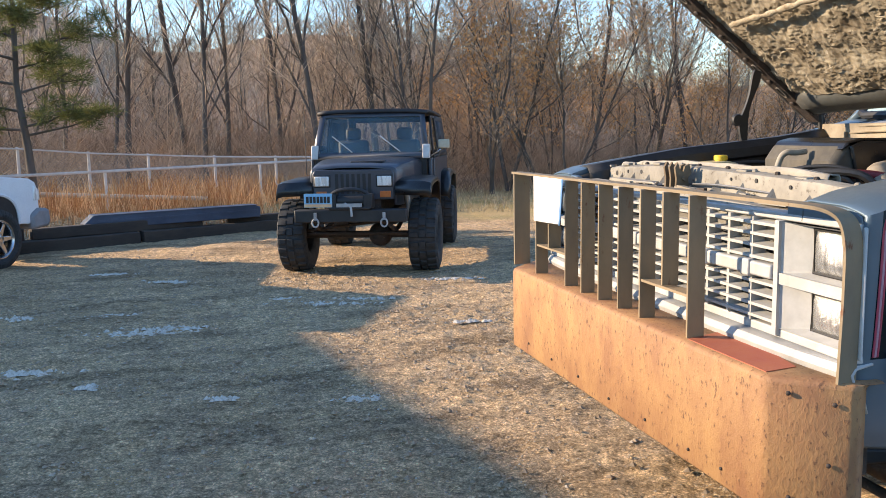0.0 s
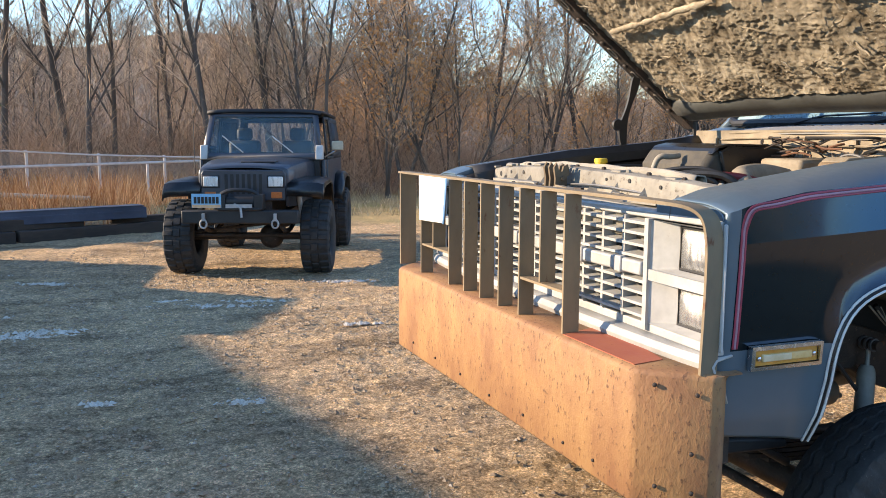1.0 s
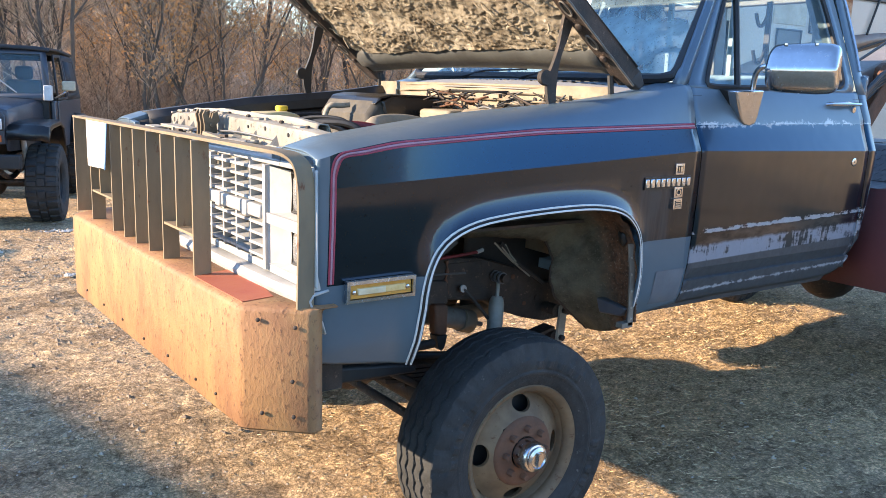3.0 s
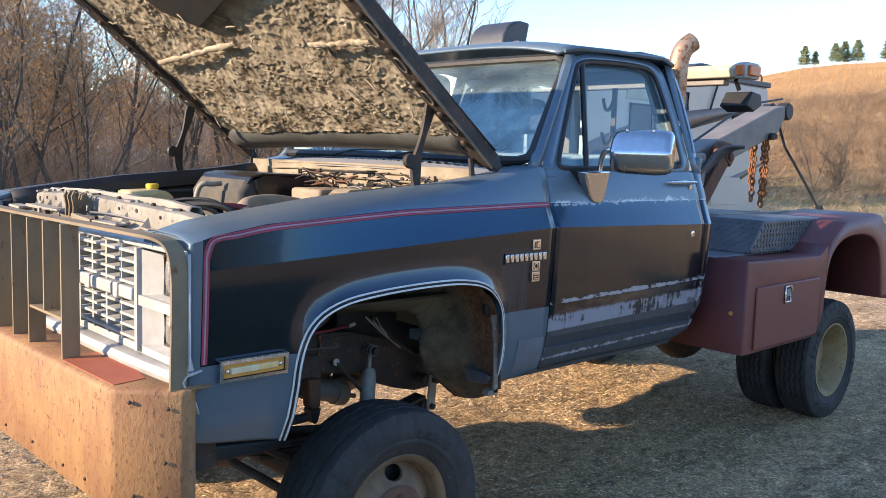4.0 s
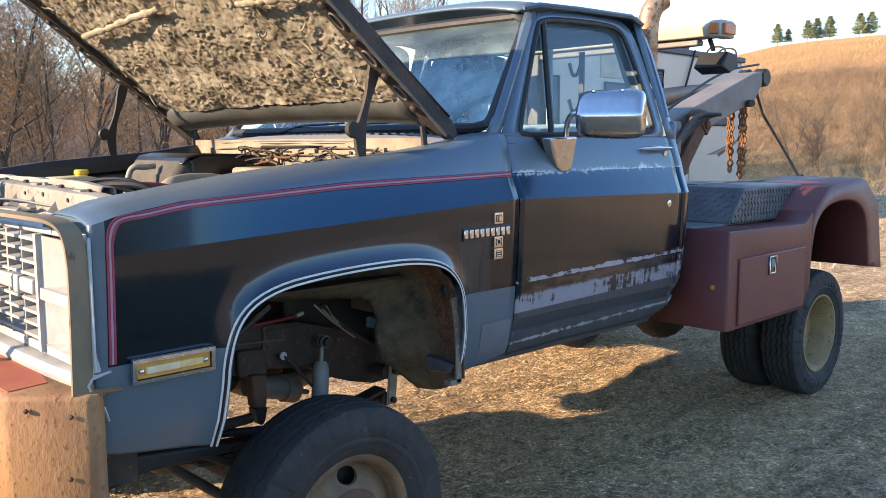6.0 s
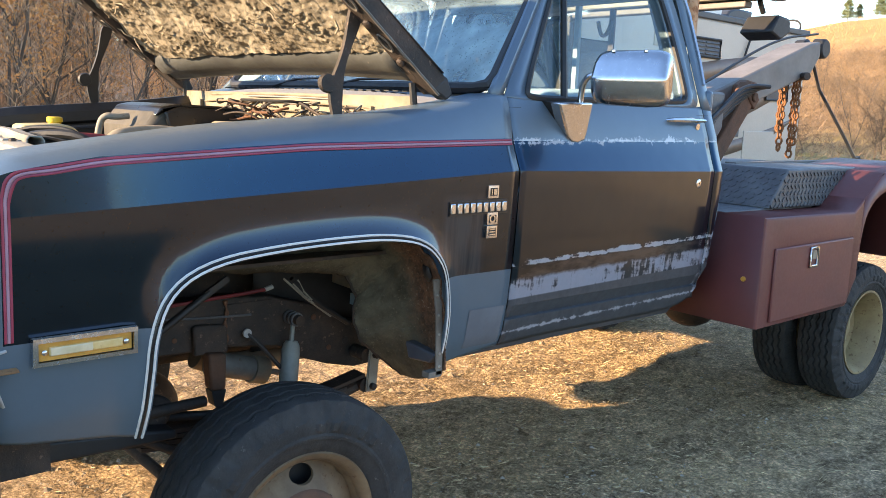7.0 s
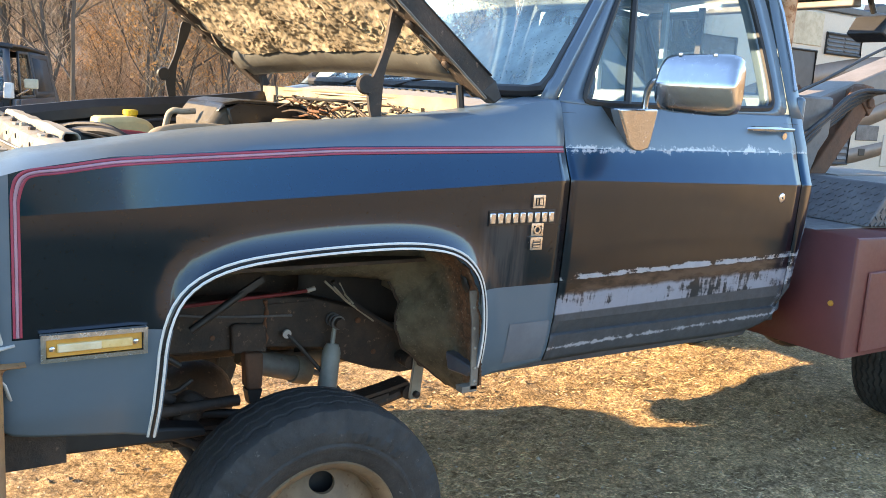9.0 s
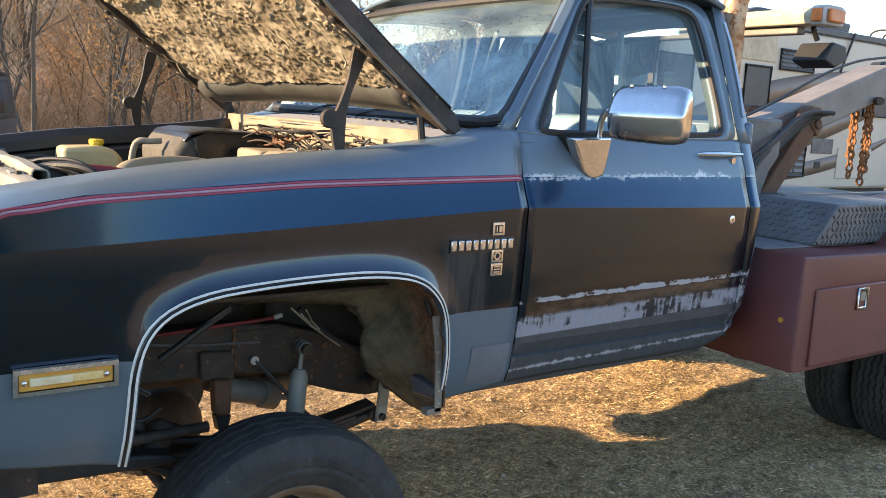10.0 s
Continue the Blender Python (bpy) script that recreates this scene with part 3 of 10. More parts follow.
def lit_through(m, colour, share):
    """Thin leaves and needles let the low sun through."""
    nt = m.node_tree
    shine = nt.nodes.new("ShaderNodeBsdfTranslucent")
    shine.inputs[0].default_value = (*colour, 1)
    both = nt.nodes.new("ShaderNodeMixShader")
    both.inputs[0].default_value = share
    last = nt.nodes["Material Output"].inputs[0]
    nt.links.new(last.links[0].from_socket, both.inputs[1])
    nt.links.new(shine.outputs[0], both.inputs[2])
    nt.links.new(both.outputs[0], last)


lit_through(NEEDLES, (0.17, 0.18, 0.055), 0.35)
lit_through(LEAF_BROWN, (0.66, 0.36, 0.15), 0.45)
MESH_WIRE = worn("dull_fence_wire", (0.34, 0.34, 0.33), (0.26, 0.26, 0.25), 0.5, 0.2, bump_s=0)
STONE = worn("loose_stones", (0.52, 0.44, 0.34), (0.34, 0.28, 0.21), 0.85, 0, 14, 60)
CREAM_BAR = worn("dusty_cream_plastic", (0.50, 0.45, 0.34), (0.36, 0.31, 0.22), 0.6, 0, 7, 30, (0.28, 0.2, 0.12), 0.62, 0.1)
DUSTY_STEEL = worn("dusty_steel_tube", (0.22, 0.20, 0.17), (0.14, 0.12, 0.10), 0.6, 0.3, 9, 40, (0.15, 0.09, 0.06), 0.62, 0.2)
TWIG_HILL = stems("hillside_twigs", (0.09, 0.066, 0.048), (0.20, 0.145, 0.102), (0.34, 0.25, 0.175), 0.5)
PINE_FAR = worn("far_pine_needles", (0.13, 0.165, 0.075), (0.20, 0.225, 0.11), 0.8, 0, 0.8, 12, (0.08, 0.10, 0.045), 0.6, 0.0)
HILL_GRASS = worn("golden_hill_grass", (0.46, 0.29, 0.13), (0.36, 0.20, 0.085), 0.95, 0, 0.3, 5, bump_s=0)
CLOD = worn("dry_earth_clods", (0.44, 0.33, 0.22), (0.27, 0.20, 0.135), 0.95, 0, 14, 60)
ICE = worn("dirty_ice_crust", (0.66, 0.60, 0.52), (0.50, 0.44, 0.36), 0.7, 0, 16, 60, (0.36, 0.29, 0.21), 0.55, 0.4)
SHED = worn("pale_metal_siding", (0.45, 0.44, 0.41), (0.38, 0.37, 0.35), 0.5, 0.2, 2, 30)
PEELED = worn("peeled_grey_primer", (0.085, 0.10, 0.12), (0.13, 0.15, 0.175), 0.55, 0, 5, 34, (0.26, 0.27, 0.29), 0.68, 0.15)
ENGINE_GREY = worn("dusty_grey_sheet_metal", (0.27, 0.25, 0.21), (0.15, 0.138, 0.115), 0.6, 0.1, 7, 40, (0.085, 0.07, 0.052), 0.58, 0.3)
HEATER_DUST = worn("dust_over_black_plastic", (0.05, 0.047, 0.042), (0.11, 0.098, 0.078), 0.7, 0, 6, 40, (0.2, 0.17, 0.13), 0.68, 0.1)
RUSTED = rusted_mat()
BRIGHT = worn("bright_trim", (0.70, 0.72, 0.76), (0.55, 0.57, 0.6), 0.18, 1.0, 8, 60, bump_s=0)
BRUSH_HILL = stems("dry_hillside_brush", (0.10, 0.070, 0.048), (0.23, 0.165, 0.112), (0.40, 0.29, 0.20), 0.6)
ORANGE_LENS = worn("orange_lens", (0.62, 0.16, 0.03), (0.5, 0.12, 0.02), 0.25, 0, 20, 60, bump_s=0.1)


def filmed_glass_mat(name, colour, lo, hi, top, scale):
    """Clear pane with a patchy film (dew, or dust with painted sky reflection) that thins out above the height top."""
    m = glass_mat(name, (0.86, 0.96, 0.97))
    nt = m.node_tree
    out = nt.nodes["Material Output"]
    clear = out.inputs[0].links[0].from_socket
    film = nt.nodes.new("ShaderNodeBsdfDiffuse")
    film.inputs[0].default_value = (*colour, 1)
    both = nt.nodes.new("ShaderNodeMixShader")
    tc = nt.nodes.new("ShaderNodeTexCoord")
    sep = nt.nodes.new("ShaderNodeSeparateXYZ")
    nt.links.new(tc.outputs["Object"], sep.inputs[0])
    below = maths(nt, "MINIMUM", maths(nt, "MAXIMUM", maths(nt, "MULTIPLY", maths(nt, "SUBTRACT", top, sep.outputs[2]), 5.0), 0.25), 1.0)
    fac = maths(nt, "MULTIPLY", below, ramp(nt, noise_tex(nt, scale, 6, 0.6), [(0.38, (lo,) * 3), (0.60, (hi,) * 3)]))
    nt.links.new(fac, both.inputs[0])
    nt.links.new(clear, both.inputs[1])
    nt.links.new(film.outputs[0], both.inputs[2])
    nt.links.new(both.outputs[0], out.inputs[0])
    return m


DEWY = filmed_glass_mat("dewy_glass", (0.48, 0.68, 0.70), 0.20, 0.60, 2.05, 2.6)
# the film's blue holds dust and a painted reflection of the sky
DUST_SKY_GLASS = filmed_glass_mat("dust_and_sky_glass", (0.40, 0.66, 0.78), 0.06, 0.13, 2.3, 1.5)

# ---- the tow truck ----
truck = thing("tow_truck", "old black and grey-blue lifted pickup tow truck with its hood open", "tow truck")
CREASE = [(-0.80, 1.312), (0.73, 1.385), (1.92, 1.362)]
STRIPE = [(-0.80, 1.40), (-0.715, 1.41), (-0.54, 1.437), (0.0, 1.467), (0.72, 1.483), (2.0, 1.487)]
TOP = [(-0.80, 1.385), (-0.77, 1.412), (-0.70, 1.434), (-0.55, 1.457), (-0.24, 1.500), (0.22, 1.538), (0.50, 1.575), (0.70, 1.616)]
ARCH = smooth_line([(-0.437, 0.77, 0), (-0.432, 0.90, 0), (-0.424, 1.04, 0), (-0.385, 1.132, 0), (-0.285, 1.182, 0), (-0.12, 1.20, 0), (0.06, 1.208, 0),
                    (0.22, 1.207, 0), (0.345, 1.185, 0), (0.412, 1.13, 0), (0.442, 1.06, 0), (0.458, 0.95, 0), (0.464, 0.785, 0)], 2)


def low_y(z):
    """Half width of the body below the crease."""
    return interp(z, [(0.75, 0.905), (0.80, 0.93), (0.86, 0.957), (0.95, 0.975), (1.1, 0.988), (1.25, 0.996), (1.40, 1.0)])


def nose(x):
    """How far the fender's skin turns in at its front end."""
    u = min(max((-0.735 - x) / 0.040, 0), 1)
    return 0.018 * (1 - math.sqrt(max(1 - u * u, 0)))


def stripe_y(x):
    """Half width at the pinstripe: flat at the nose, drawn in behind it."""
    return interp(x, [(-0.80, 1.0035), (-0.70, 1.0020), (-0.60, 0.9950), (-0.48, 0.9855), (-0.34, 0.9765), (-0.18, 0.9695), (0.0, 0.9645), (0.25, 0.962), (0.74, 0.962)])


def fender(side):
    bm = bmesh.new()
    xs = [-0.775, -0.772, -0.765, -0.755, -0.742, -0.728, -0.72, -0.70, -0.67, -0.63, -0.59, -0.56, -0.54, -0.525, -0.512, -0.50, -0.49, -0.48, -0.468, -0.456, -0.446]
    cols = [(x, interp(x, [(-0.775, 0.86), (-0.75, 0.825), (-0.70, 0.812), (-0.47, 0.775)])) for x in xs]
    cols += [(p.x, p.y) for p in ARCH]
    cols += [(x, 0.785 + 0.03 * (x - 0.474) / 0.25) for x in (0.470, 0.478, 0.486, 0.502, 0.515, 0.53, 0.55, 0.58, 0.62, 0.66, 0.70, 0.7345)]
    rows = []

    def soft(x, table):
        return sum(interp(x + d, table) for d in (-0.09, -0.06, -0.03, 0.0, 0.03, 0.06, 0.09)) / 7 if -0.62 < x < 0.60 else interp(x, table)

    for x, b in cols:
        zc, zs, zt = interp(x, CREASE), interp(x, STRIPE), soft(x, TOP)
        zl = 1.05 if x < 0 else 1.075
        zs = min(zs, zt - 0.02)
        pts = []
        low = 0.0
        for z in [b + d for d in (0, 0.008, 0.018, 0.03, 0.044, 0.06, 0.08)] + [0.9, 0.97, zl - 0.02, zl, 1.10, 1.14, 1.18, 1.22, 1.26, zc - 0.045, zc - 0.012, zc]:
            z = low = min(max(z, low), zc)
            y = low_y(z)
            # rolled lip round the wheel opening
            d = min(math.hypot(x - p.x, z - p.y) for p in ARCH)
            y += 0.030 * max(0, 1 - d / 0.085) ** 2
            pts.append((x, y - nose(x), z))
        # above the crease a shelf that widens from the nose to the door, then the rounded shoulder
        ys = stripe_y(x)
        for t in (0.06, 0.14, 0.24, 0.36, 0.5, 0.66, 0.82, 1.0):
            z = zc + (zs - zc) * t
            pts.append((x, ys + (low_y(zc) - ys) * (1 - t) ** 1.15 - nose(x), z))
        for k, v in ((0.012, 0.22), (0.032, 0.5), (0.058, 0.8), (0.085, 0.97), (0.12, 1.0)):
            y = ys - k * interp(x, [(0.2, 1.0), (0.72, 0.42)])
            pts.append((x, y - nose(x) * (0.5 if y < 0.9 else 1), zs + v * (zt - zs)))
        for y, z in ((0.80, zt + 0.002), (0.775, zt - 0.004), (0.77, zt - 0.05)):
            pts.append((x, y - nose(x) * 0.5, z))
        rows.append(pts)

    def which(i, j):
        x = (rows[i][0][0] + rows[i + 1][0][0]) / 2
        z = (rows[i][j][2] + rows[i][j + 1][2] + rows[i + 1][j][2] + rows[i + 1][j + 1][2]) / 4
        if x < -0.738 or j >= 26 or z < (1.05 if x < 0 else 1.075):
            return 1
        # the shelf above the crease takes the painted sky colour
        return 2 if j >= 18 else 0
    if side > 0:
        rows = [mirror_y(r) for r in rows]
        rows = [[(a, -b, c) for a, b, c in r] for r in rows]
    else:
        rows = [mirror_y(r) for r in rows]
    sheet(bm, rows, which)
    bmesh.ops.remove_doubles(bm, verts=bm.verts, dist=0.0004)
    bmesh.ops.recalc_face_normals(bm, faces=bm.faces)
    f = part("fender", bm, [DARK, GREY, SKY_BAND_PAINT], truck, solid=0.004, sharp=40)
    for e in f.data.edges:      # the pressed crease stays crisp
        a, c = (f.data.vertices[k].co for k in e.vertices)
        if all(abs(p.z - interp(p.x, CREASE)) < 0.001 and abs(p.y) > 0.96 for p in (a, c)) and a.x > -0.735:
            e.use_edge_sharp = True
    s = side
    bm = bmesh.new()      # closed front end above the lamps
    prism(bm, [(s * 0.70, 1.366), (s * 0.70, 1.402), (s * 0.765, 1.407), (s * 0.865, 1.408), (s * 0.93, 1.404), (s * 0.958, 1.397), (s * 0.974, 1.388), (s * 0.980, 1.366)], 0, -0.774, -0.750)
    part("fender_front_cap", bm, GREY, f, bevel=0.004)
    # white and black moulding round the opening
    for off, r, m_, nm in ((0.004, 0.0035, WHITE_TRIM, "arch_moulding"), (0.0105, 0.0035, BLACK_GLOSS, "arch_moulding_insert"), (0.017, 0.0035, WHITE_TRIM, "arch_moulding")):
        bm = bmesh.new()
        line = []
        for i, p in enumerate(ARCH):
            a, c = ARCH[max(i - 1, 0)], ARCH[min(i + 1, len(ARCH) - 1)]
            t = (c - a).normalized()
            q = p + Vector((-t.y, t.x, 0)) * off
            line.append((q.x, s * (low_y(q.y) + 0.031 - 0.55 * off), q.y))
        tube(bm, line, r, 6)
        part(nm, bm, m_, f)
    # pinstripes
    for dz, w, m_ in ((-0.001, 0.0054, RED), (-0.0070, 0.0060, PINK), (-0.0136, 0.0054, RED)):
        bm = bmesh.new()
        rows = []
        for e_ in (0.0, -w):
            d = dz + e_
            up = [(x, s * (stripe_y(x) - nose(x) + 0.0035 - 0.35 * min(d, 0)), interp(x, STRIPE) + d) for x in np.linspace(-0.645, 0.728, 34)]
            down = [(-0.741 - d, s * (low_y(z) - nose(-0.741 - d) + 0.0035), z) for z in np.linspace(1.055, 1.33, 8)]
            corner = [(-0.741 - d, s * (1.0015 - nose(-0.741 - d)), 1.365 + d), (-0.732 - d, s * 1.006, 1.402 + d), (-0.70, s * 1.0055, 1.416 + d)]
            rows.append(smooth_line(down + corner + up, 2))
        sheet(bm, rows)
        bmesh.ops.recalc_face_normals(bm, faces=bm.faces)
        part("pinstripe", bm, m_, f, solid=0.0012)
    # side marker lamp
    bm = bmesh.new()
    lo, hi = (-0.690, 0.998), (-0.470, 1.060)
    a = [(lo[0], s * 0.985, lo[1]), (hi[0], s * 0.988, lo[1]), (hi[0], s * 0.992, hi[1]), (lo[0], s * 0.989, hi[1])]
    fr = [(x, y + s * 0.016, z) for x, y, z in a]
    c = [(lo[0] + 0.010, s * 1.004, lo[1] + 0.010), (hi[0] - 0.010, s * 1.006, lo[1] + 0.010), (hi[0] - 0.010, s * 1.009, hi[1] - 0.010), (lo[0] + 0.010, s * 1.006, hi[1] - 0.010)]
    ring_between(bm, a, fr)
    ring_between(bm, fr, c)
    ring_between(bm, c, [(x, y - s * 0.01, z) for x, y, z in c])
    bmesh.ops.recalc_face_normals(bm, faces=bm.faces)
    lamp = part("side_marker", bm, BRIGHT, truck, "chrome-framed amber side marker lamp", sharp=20)
    bm = bmesh.new()
    box(bm, (lo[0] + 0.032, min(s * 0.985, s * 1.005), lo[1] + 0.021), (hi[0] - 0.032, max(s * 0.985, s * 1.005), hi[1] - 0.021))
    part("lens", bm, MARKER, lamp, bevel=0.003)
    bm = bmesh.new()      # sun-bleached forward half of the lens
    box(bm, (lo[0] + 0.034, min(s * 0.99, s * 1.0062), lo[1] + 0.022), (lo[0] + 0.122, max(s * 0.99, s * 1.0062), hi[1] - 0.022))
    part("bleached_lens", bm, BLEACHED, lamp, "sun-bleached cream end of the lens", bevel=0.002)
    bm = bmesh.new()
    box(bm, (lo[0] + 0.012, min(s * 0.98, s * 0.999), lo[1] + 0.012), (hi[0] - 0.012, max(s * 0.98, s * 0.999), hi[1] - 0.012))
    part("housing", bm, AMBER, lamp)
    for px in (lo[0] + 0.022, hi[0] - 0.026):
        bm = bmesh.new()
        lathe(bm, [(0.006, 0), (0.006, 0.004), (0.003, 0.006)], 10, Matrix.Translation((px, s * 1.001, 1.029)) @ Matrix.Rotation(radians(90) * s * -1, 4, "X"))
        part("screw", bm, CHROME, lamp)
    bm = bmesh.new()      # peeled rectangle behind the wheel opening
    sheet(bm, [[(x, s * (low_y(z) + 0.0032), z) for z in np.linspace(0.828, 0.958, 8)] for x in np.linspace(0.572, 0.722, 6)])
    part("peeled_patch", bm, PEELED, f)
    # stamped emblem: plain plates in a cross
    if s < 0:
        bm = bmesh.new()
        box(bm, (0.452, -1.003, 1.258), (0.690, -0.997, 1.300))
        em = part("emblem", bm, BLACK_GLOSS, truck, "chrome and black cross-shaped fender emblem")
        for k in range(9):
            bm = bmesh.new()
            x0 = 0.454 + k * 0.0262
            box(bm, (x0, -1.008, 1.264), (x0 + 0.019, -0.999, 1.295))
            part("emblem_bar", bm, CHROME, em, bevel=0.003)
        for z0, z1 in ((1.306, 1.344), (1.225, 1.262), (1.184, 1.221)):
            bm = bmesh.new()
            a = [(0.602, -1.006, z0), (0.646, -1.006, z0), (0.646, -1.006, z1), (0.602, -1.006, z1)]
            c = [(0.609, -1.007, z0 + 0.007), (0.639, -1.007, z0 + 0.007), (0.639, -1.007, z1 - 0.007), (0.609, -1.007, z1 - 0.007)]
            ring_between(bm, a, c)
            ring_between(bm, c, [(x, -0.999, z) for x, y, z in c])
            ring_between(bm, [(x, -0.994, z) for x, y, z in a], a)
            bmesh.ops.recalc_face_normals(bm, faces=bm.faces)
            part("emblem_frame", bm, CHROME, em)
            bm = bmesh.new()
            box(bm, (0.609, -1.002, z0 + 0.006), (0.639, -0.997, z1 - 0.006))
            part("emblem_field", bm, BLACK_GLOSS, em)
            bm = bmesh.new()
            if z0 > 1.3:
                box(bm, (0.614, -1.008, z0 + 0.010), (0.618, -1.0, z1 - 0.010))
                box(bm, (0.624, -1.008, z0 + 0.010), (0.636, -1.0, z1 - 0.010))
            elif z0 > 1.22:
                lathe(bm, [(0.0075, -0.004), (0.0075, 0.007), (0.0125, 0.007), (0.0125, -0.004)], 20, Matrix.Translation((0.624, -1.0, 1.2435)) @ Matrix.Rotation(radians(90), 4, "X"), False)
            else:
                for k in range(3):
                    box(bm, (0.612, -1.008, z0 + 0.009 + k * 0.008), (0.636, -1.0, z0 + 0.013 + k * 0.008))
            part("emblem_mark", bm, CHROME, em)
    return f


def panel_bottom(x):
    return interp(x, [(0.7, 0.812), (1.0, 0.818), (1.55, 0.812), (1.68, 0.815), (1.76, 0.83), (1.82, 0.865), (1.87, 0.945), (1.90, 1.08), (1.915, 1.25), (1.93, 1.3)])


def cab_y(z):
    return 0.918 - 0.37 * (z - 1.60)


def cab_panel(side, x0, x1, name, mats):
    """Outer skin of the door or the cab corner between two places along the truck."""
    bm = bmesh.new()
    n = max(3, int((x1 - x0) / 0.03))
    rows = []
    for i in range(n + 1):
        x = x0 + (x1 - x0) * i / n
        b = panel_bottom(x)
        zc = interp(x, CREASE)
        pts = []
        for z in (b, b + 0.015, 0.86, 0.90, 0.905, 0.95, 1.0, 1.05, 1.12, 1.2, zc - 0.05, zc - 0.012, zc):
            z = min(max(z, b), zc)
            pts.append((x, low_y(z) - (0.012 if 0.9 < z < 0.925 else 0), z))
        tuck = max(0, (x - 1.88) / 0.06) ** 2 * 0.03 if x > 1.88 else 0
        for t in (0.06, 0.14, 0.26, 0.42, 0.6, 0.8, 1.0):
            pts.append((x, 0.962 + (low_y(zc) - 0.962) * (1 - t) ** 1.15, zc + (1.476 - zc) * t))
        for y, z in ((0.958, 1.495), (0.941, 1.54), (0.920, 1.60), (0.912, 1.612)):
            pts.append((x, y, z))
        rows.append([(px, side * (py - tuck), pz) for px, py, pz in pts])
    sheet(bm, rows, lambda i, j: 1 if j >= 19 else 0)
    bmesh.ops.remove_doubles(bm, verts=bm.verts, dist=0.0004)
    bmesh.ops.recalc_face_normals(bm, faces=bm.faces)
    return part(name, bm, mats, truck, solid=0.005, sharp=20)


def window_line(side, pts, grow=0.0):
    return [(x, side * (cab_y(z) + grow), z) for x, z in pts]


OPENING = [(0.838, 1.630), (0.85, 1.612), (1.05, 1.612), (1.68, 1.624), (1.745, 1.635), (1.752, 1.70), (1.750, 1.80), (1.744, 1.90), (1.732, 2.01), (1.71, 2.075), (1.62, 2.092), (1.37, 2.086), (1.15, 2.070), (1.105, 2.02), (0.978, 1.835)]
OUTSIDE = [(0.745, 1.625), (0.735, 1.600), (1.05, 1.600), (1.66, 1.600), (1.825, 1.600), (1.832, 1.70), (1.833, 1.80), (1.828, 1.92), (1.815, 2.04), (1.775, 2.115), (1.62, 2.132), (1.37, 2.124), (1.16, 2.104), (1.075, 2.05), (0.93, 1.855)]


def cab_side(side):
    door = cab_panel(side, 0.741, 1.836, "door", [DOOR_DARK, DOOR_GREY])
    cab_panel(side, 1.843, 1.945, "cab_corner", [DOOR_DARK, DOOR_GREY])
    for x in (0.738, 1.8395):      # black strips added behind the shut lines to keep light out
        bm = bmesh.new()
        prism(bm, [(x - 0.03, 0.885), (x + 0.03, 0.885), (x + 0.022, 0.935), (x - 0.022, 0.935)] if side > 0 else [(x - 0.03, -0.885), (x + 0.03, -0.885), (x + 0.022, -0.935), (x - 0.022, -0.935)], 2, 0.90, 1.55)
        part("shut_line_blocker", bm, BLACK, truck)
    inner = [(p.x, p.y) for p in smooth_line([(x, z, 0) for x, z in OPENING], 2, True)]
    outer = [(p.x, p.y) for p in smooth_line([(x, z, 0) for x, z in OUTSIDE], 2, True)]
    bm = bmesh.new()
    ring_between(bm, window_line(side, outer), window_line(side, inner, 0.004))
    ring_between(bm, window_line(side, inner, 0.004), window_line(side, inner, -0.05))
    bmesh.ops.recalc_face_normals(bm, faces=bm.faces)
    part("window_frame", bm, DOOR_GREY, door, solid=0.004)
    bm = bmesh.new()
    tube(bm, window_line(side, inner, 0.003), 0.011, 6, True)
    part("window_seal", bm, BLACK, door)
    bm = bmesh.new()
    fill(bm, window_line(side, inner, -0.018))
    face_out(bm, (0, side, 0))
    g = part("window_pane", bm, DUST_SKY_GLASS, door)
    g.visible_shadow = False
    bm = bmesh.new()
    tube(bm, window_line(side, [(1.02, 1.612), (1.168, 2.066)], 0.002), 0.012, 6)
    part("vent_divider", bm, BLACK, door)
    # door handle, lock, seam strip
    bm = bmesh.new()
    tube(bm, [(1.585, side * 0.934, 1.556), (1.600, side * 0.952, 1.558), (1.69, side * 0.965, 1.559), (1.815, side * 0.955, 1.559)], [0.006, 0.009, 0.011, 0.007], 8)
    h = part("door_handle", bm, CHROME, door, "chrome pull handle")
    bm = bmesh.new()
    tube(bm, [(1.775, side * 0.93, 1.537), (1.775, side * 0.952, 1.535)], 0.013, 12)
    part("push_button", bm, CHROME, h)
    bm = bmesh.new()
    lathe(bm, [(0.017, 0.0), (0.017, 0.004), (0.012, 0.006), (0.004, 0.006), (0.004, 0.001)], 20, Matrix.Translation((1.736, side * 0.998, 1.319)) @ Matrix.Rotation(radians(-90) * side, 4, "X"))
    part("door_lock", bm, CHROME, door)
    bm = bmesh.new()
    tube(bm, window_line(side, [(1.885, 1.70), (1.896, 1.80), (1.898, 1.98), (1.885, 2.06)], 0.010), 0.008, 6)
    part("edge_strip", bm, CHROME, truck, "bright drip strip behind the door")
    # jambs behind the gaps, and the cowl's side under the windscreen pillar
    for x0, x1 in ((0.70, 0.80), (1.79, 1.87)):
        bm = bmesh.new()
        box(bm, (x0, min(side * 0.86, side * 0.93), 0.84), (x1, max(side * 0.86, side * 0.93), 1.58))
        part("door_jamb", bm, BLACK, truck)
    bm = bmesh.new()
    prism(bm, [(0.52, 1.53), (0.745, 1.53), (0.765, 1.605), (0.745, 1.613), (0.70, 1.609), (0.62, 1.598), (0.52, 1.578)], 1, side * 0.80, side * 0.905)
    part("cowl_side", bm, GREY, truck, bevel=0.012)
    # pillar behind the door
    bm = bmesh.new()
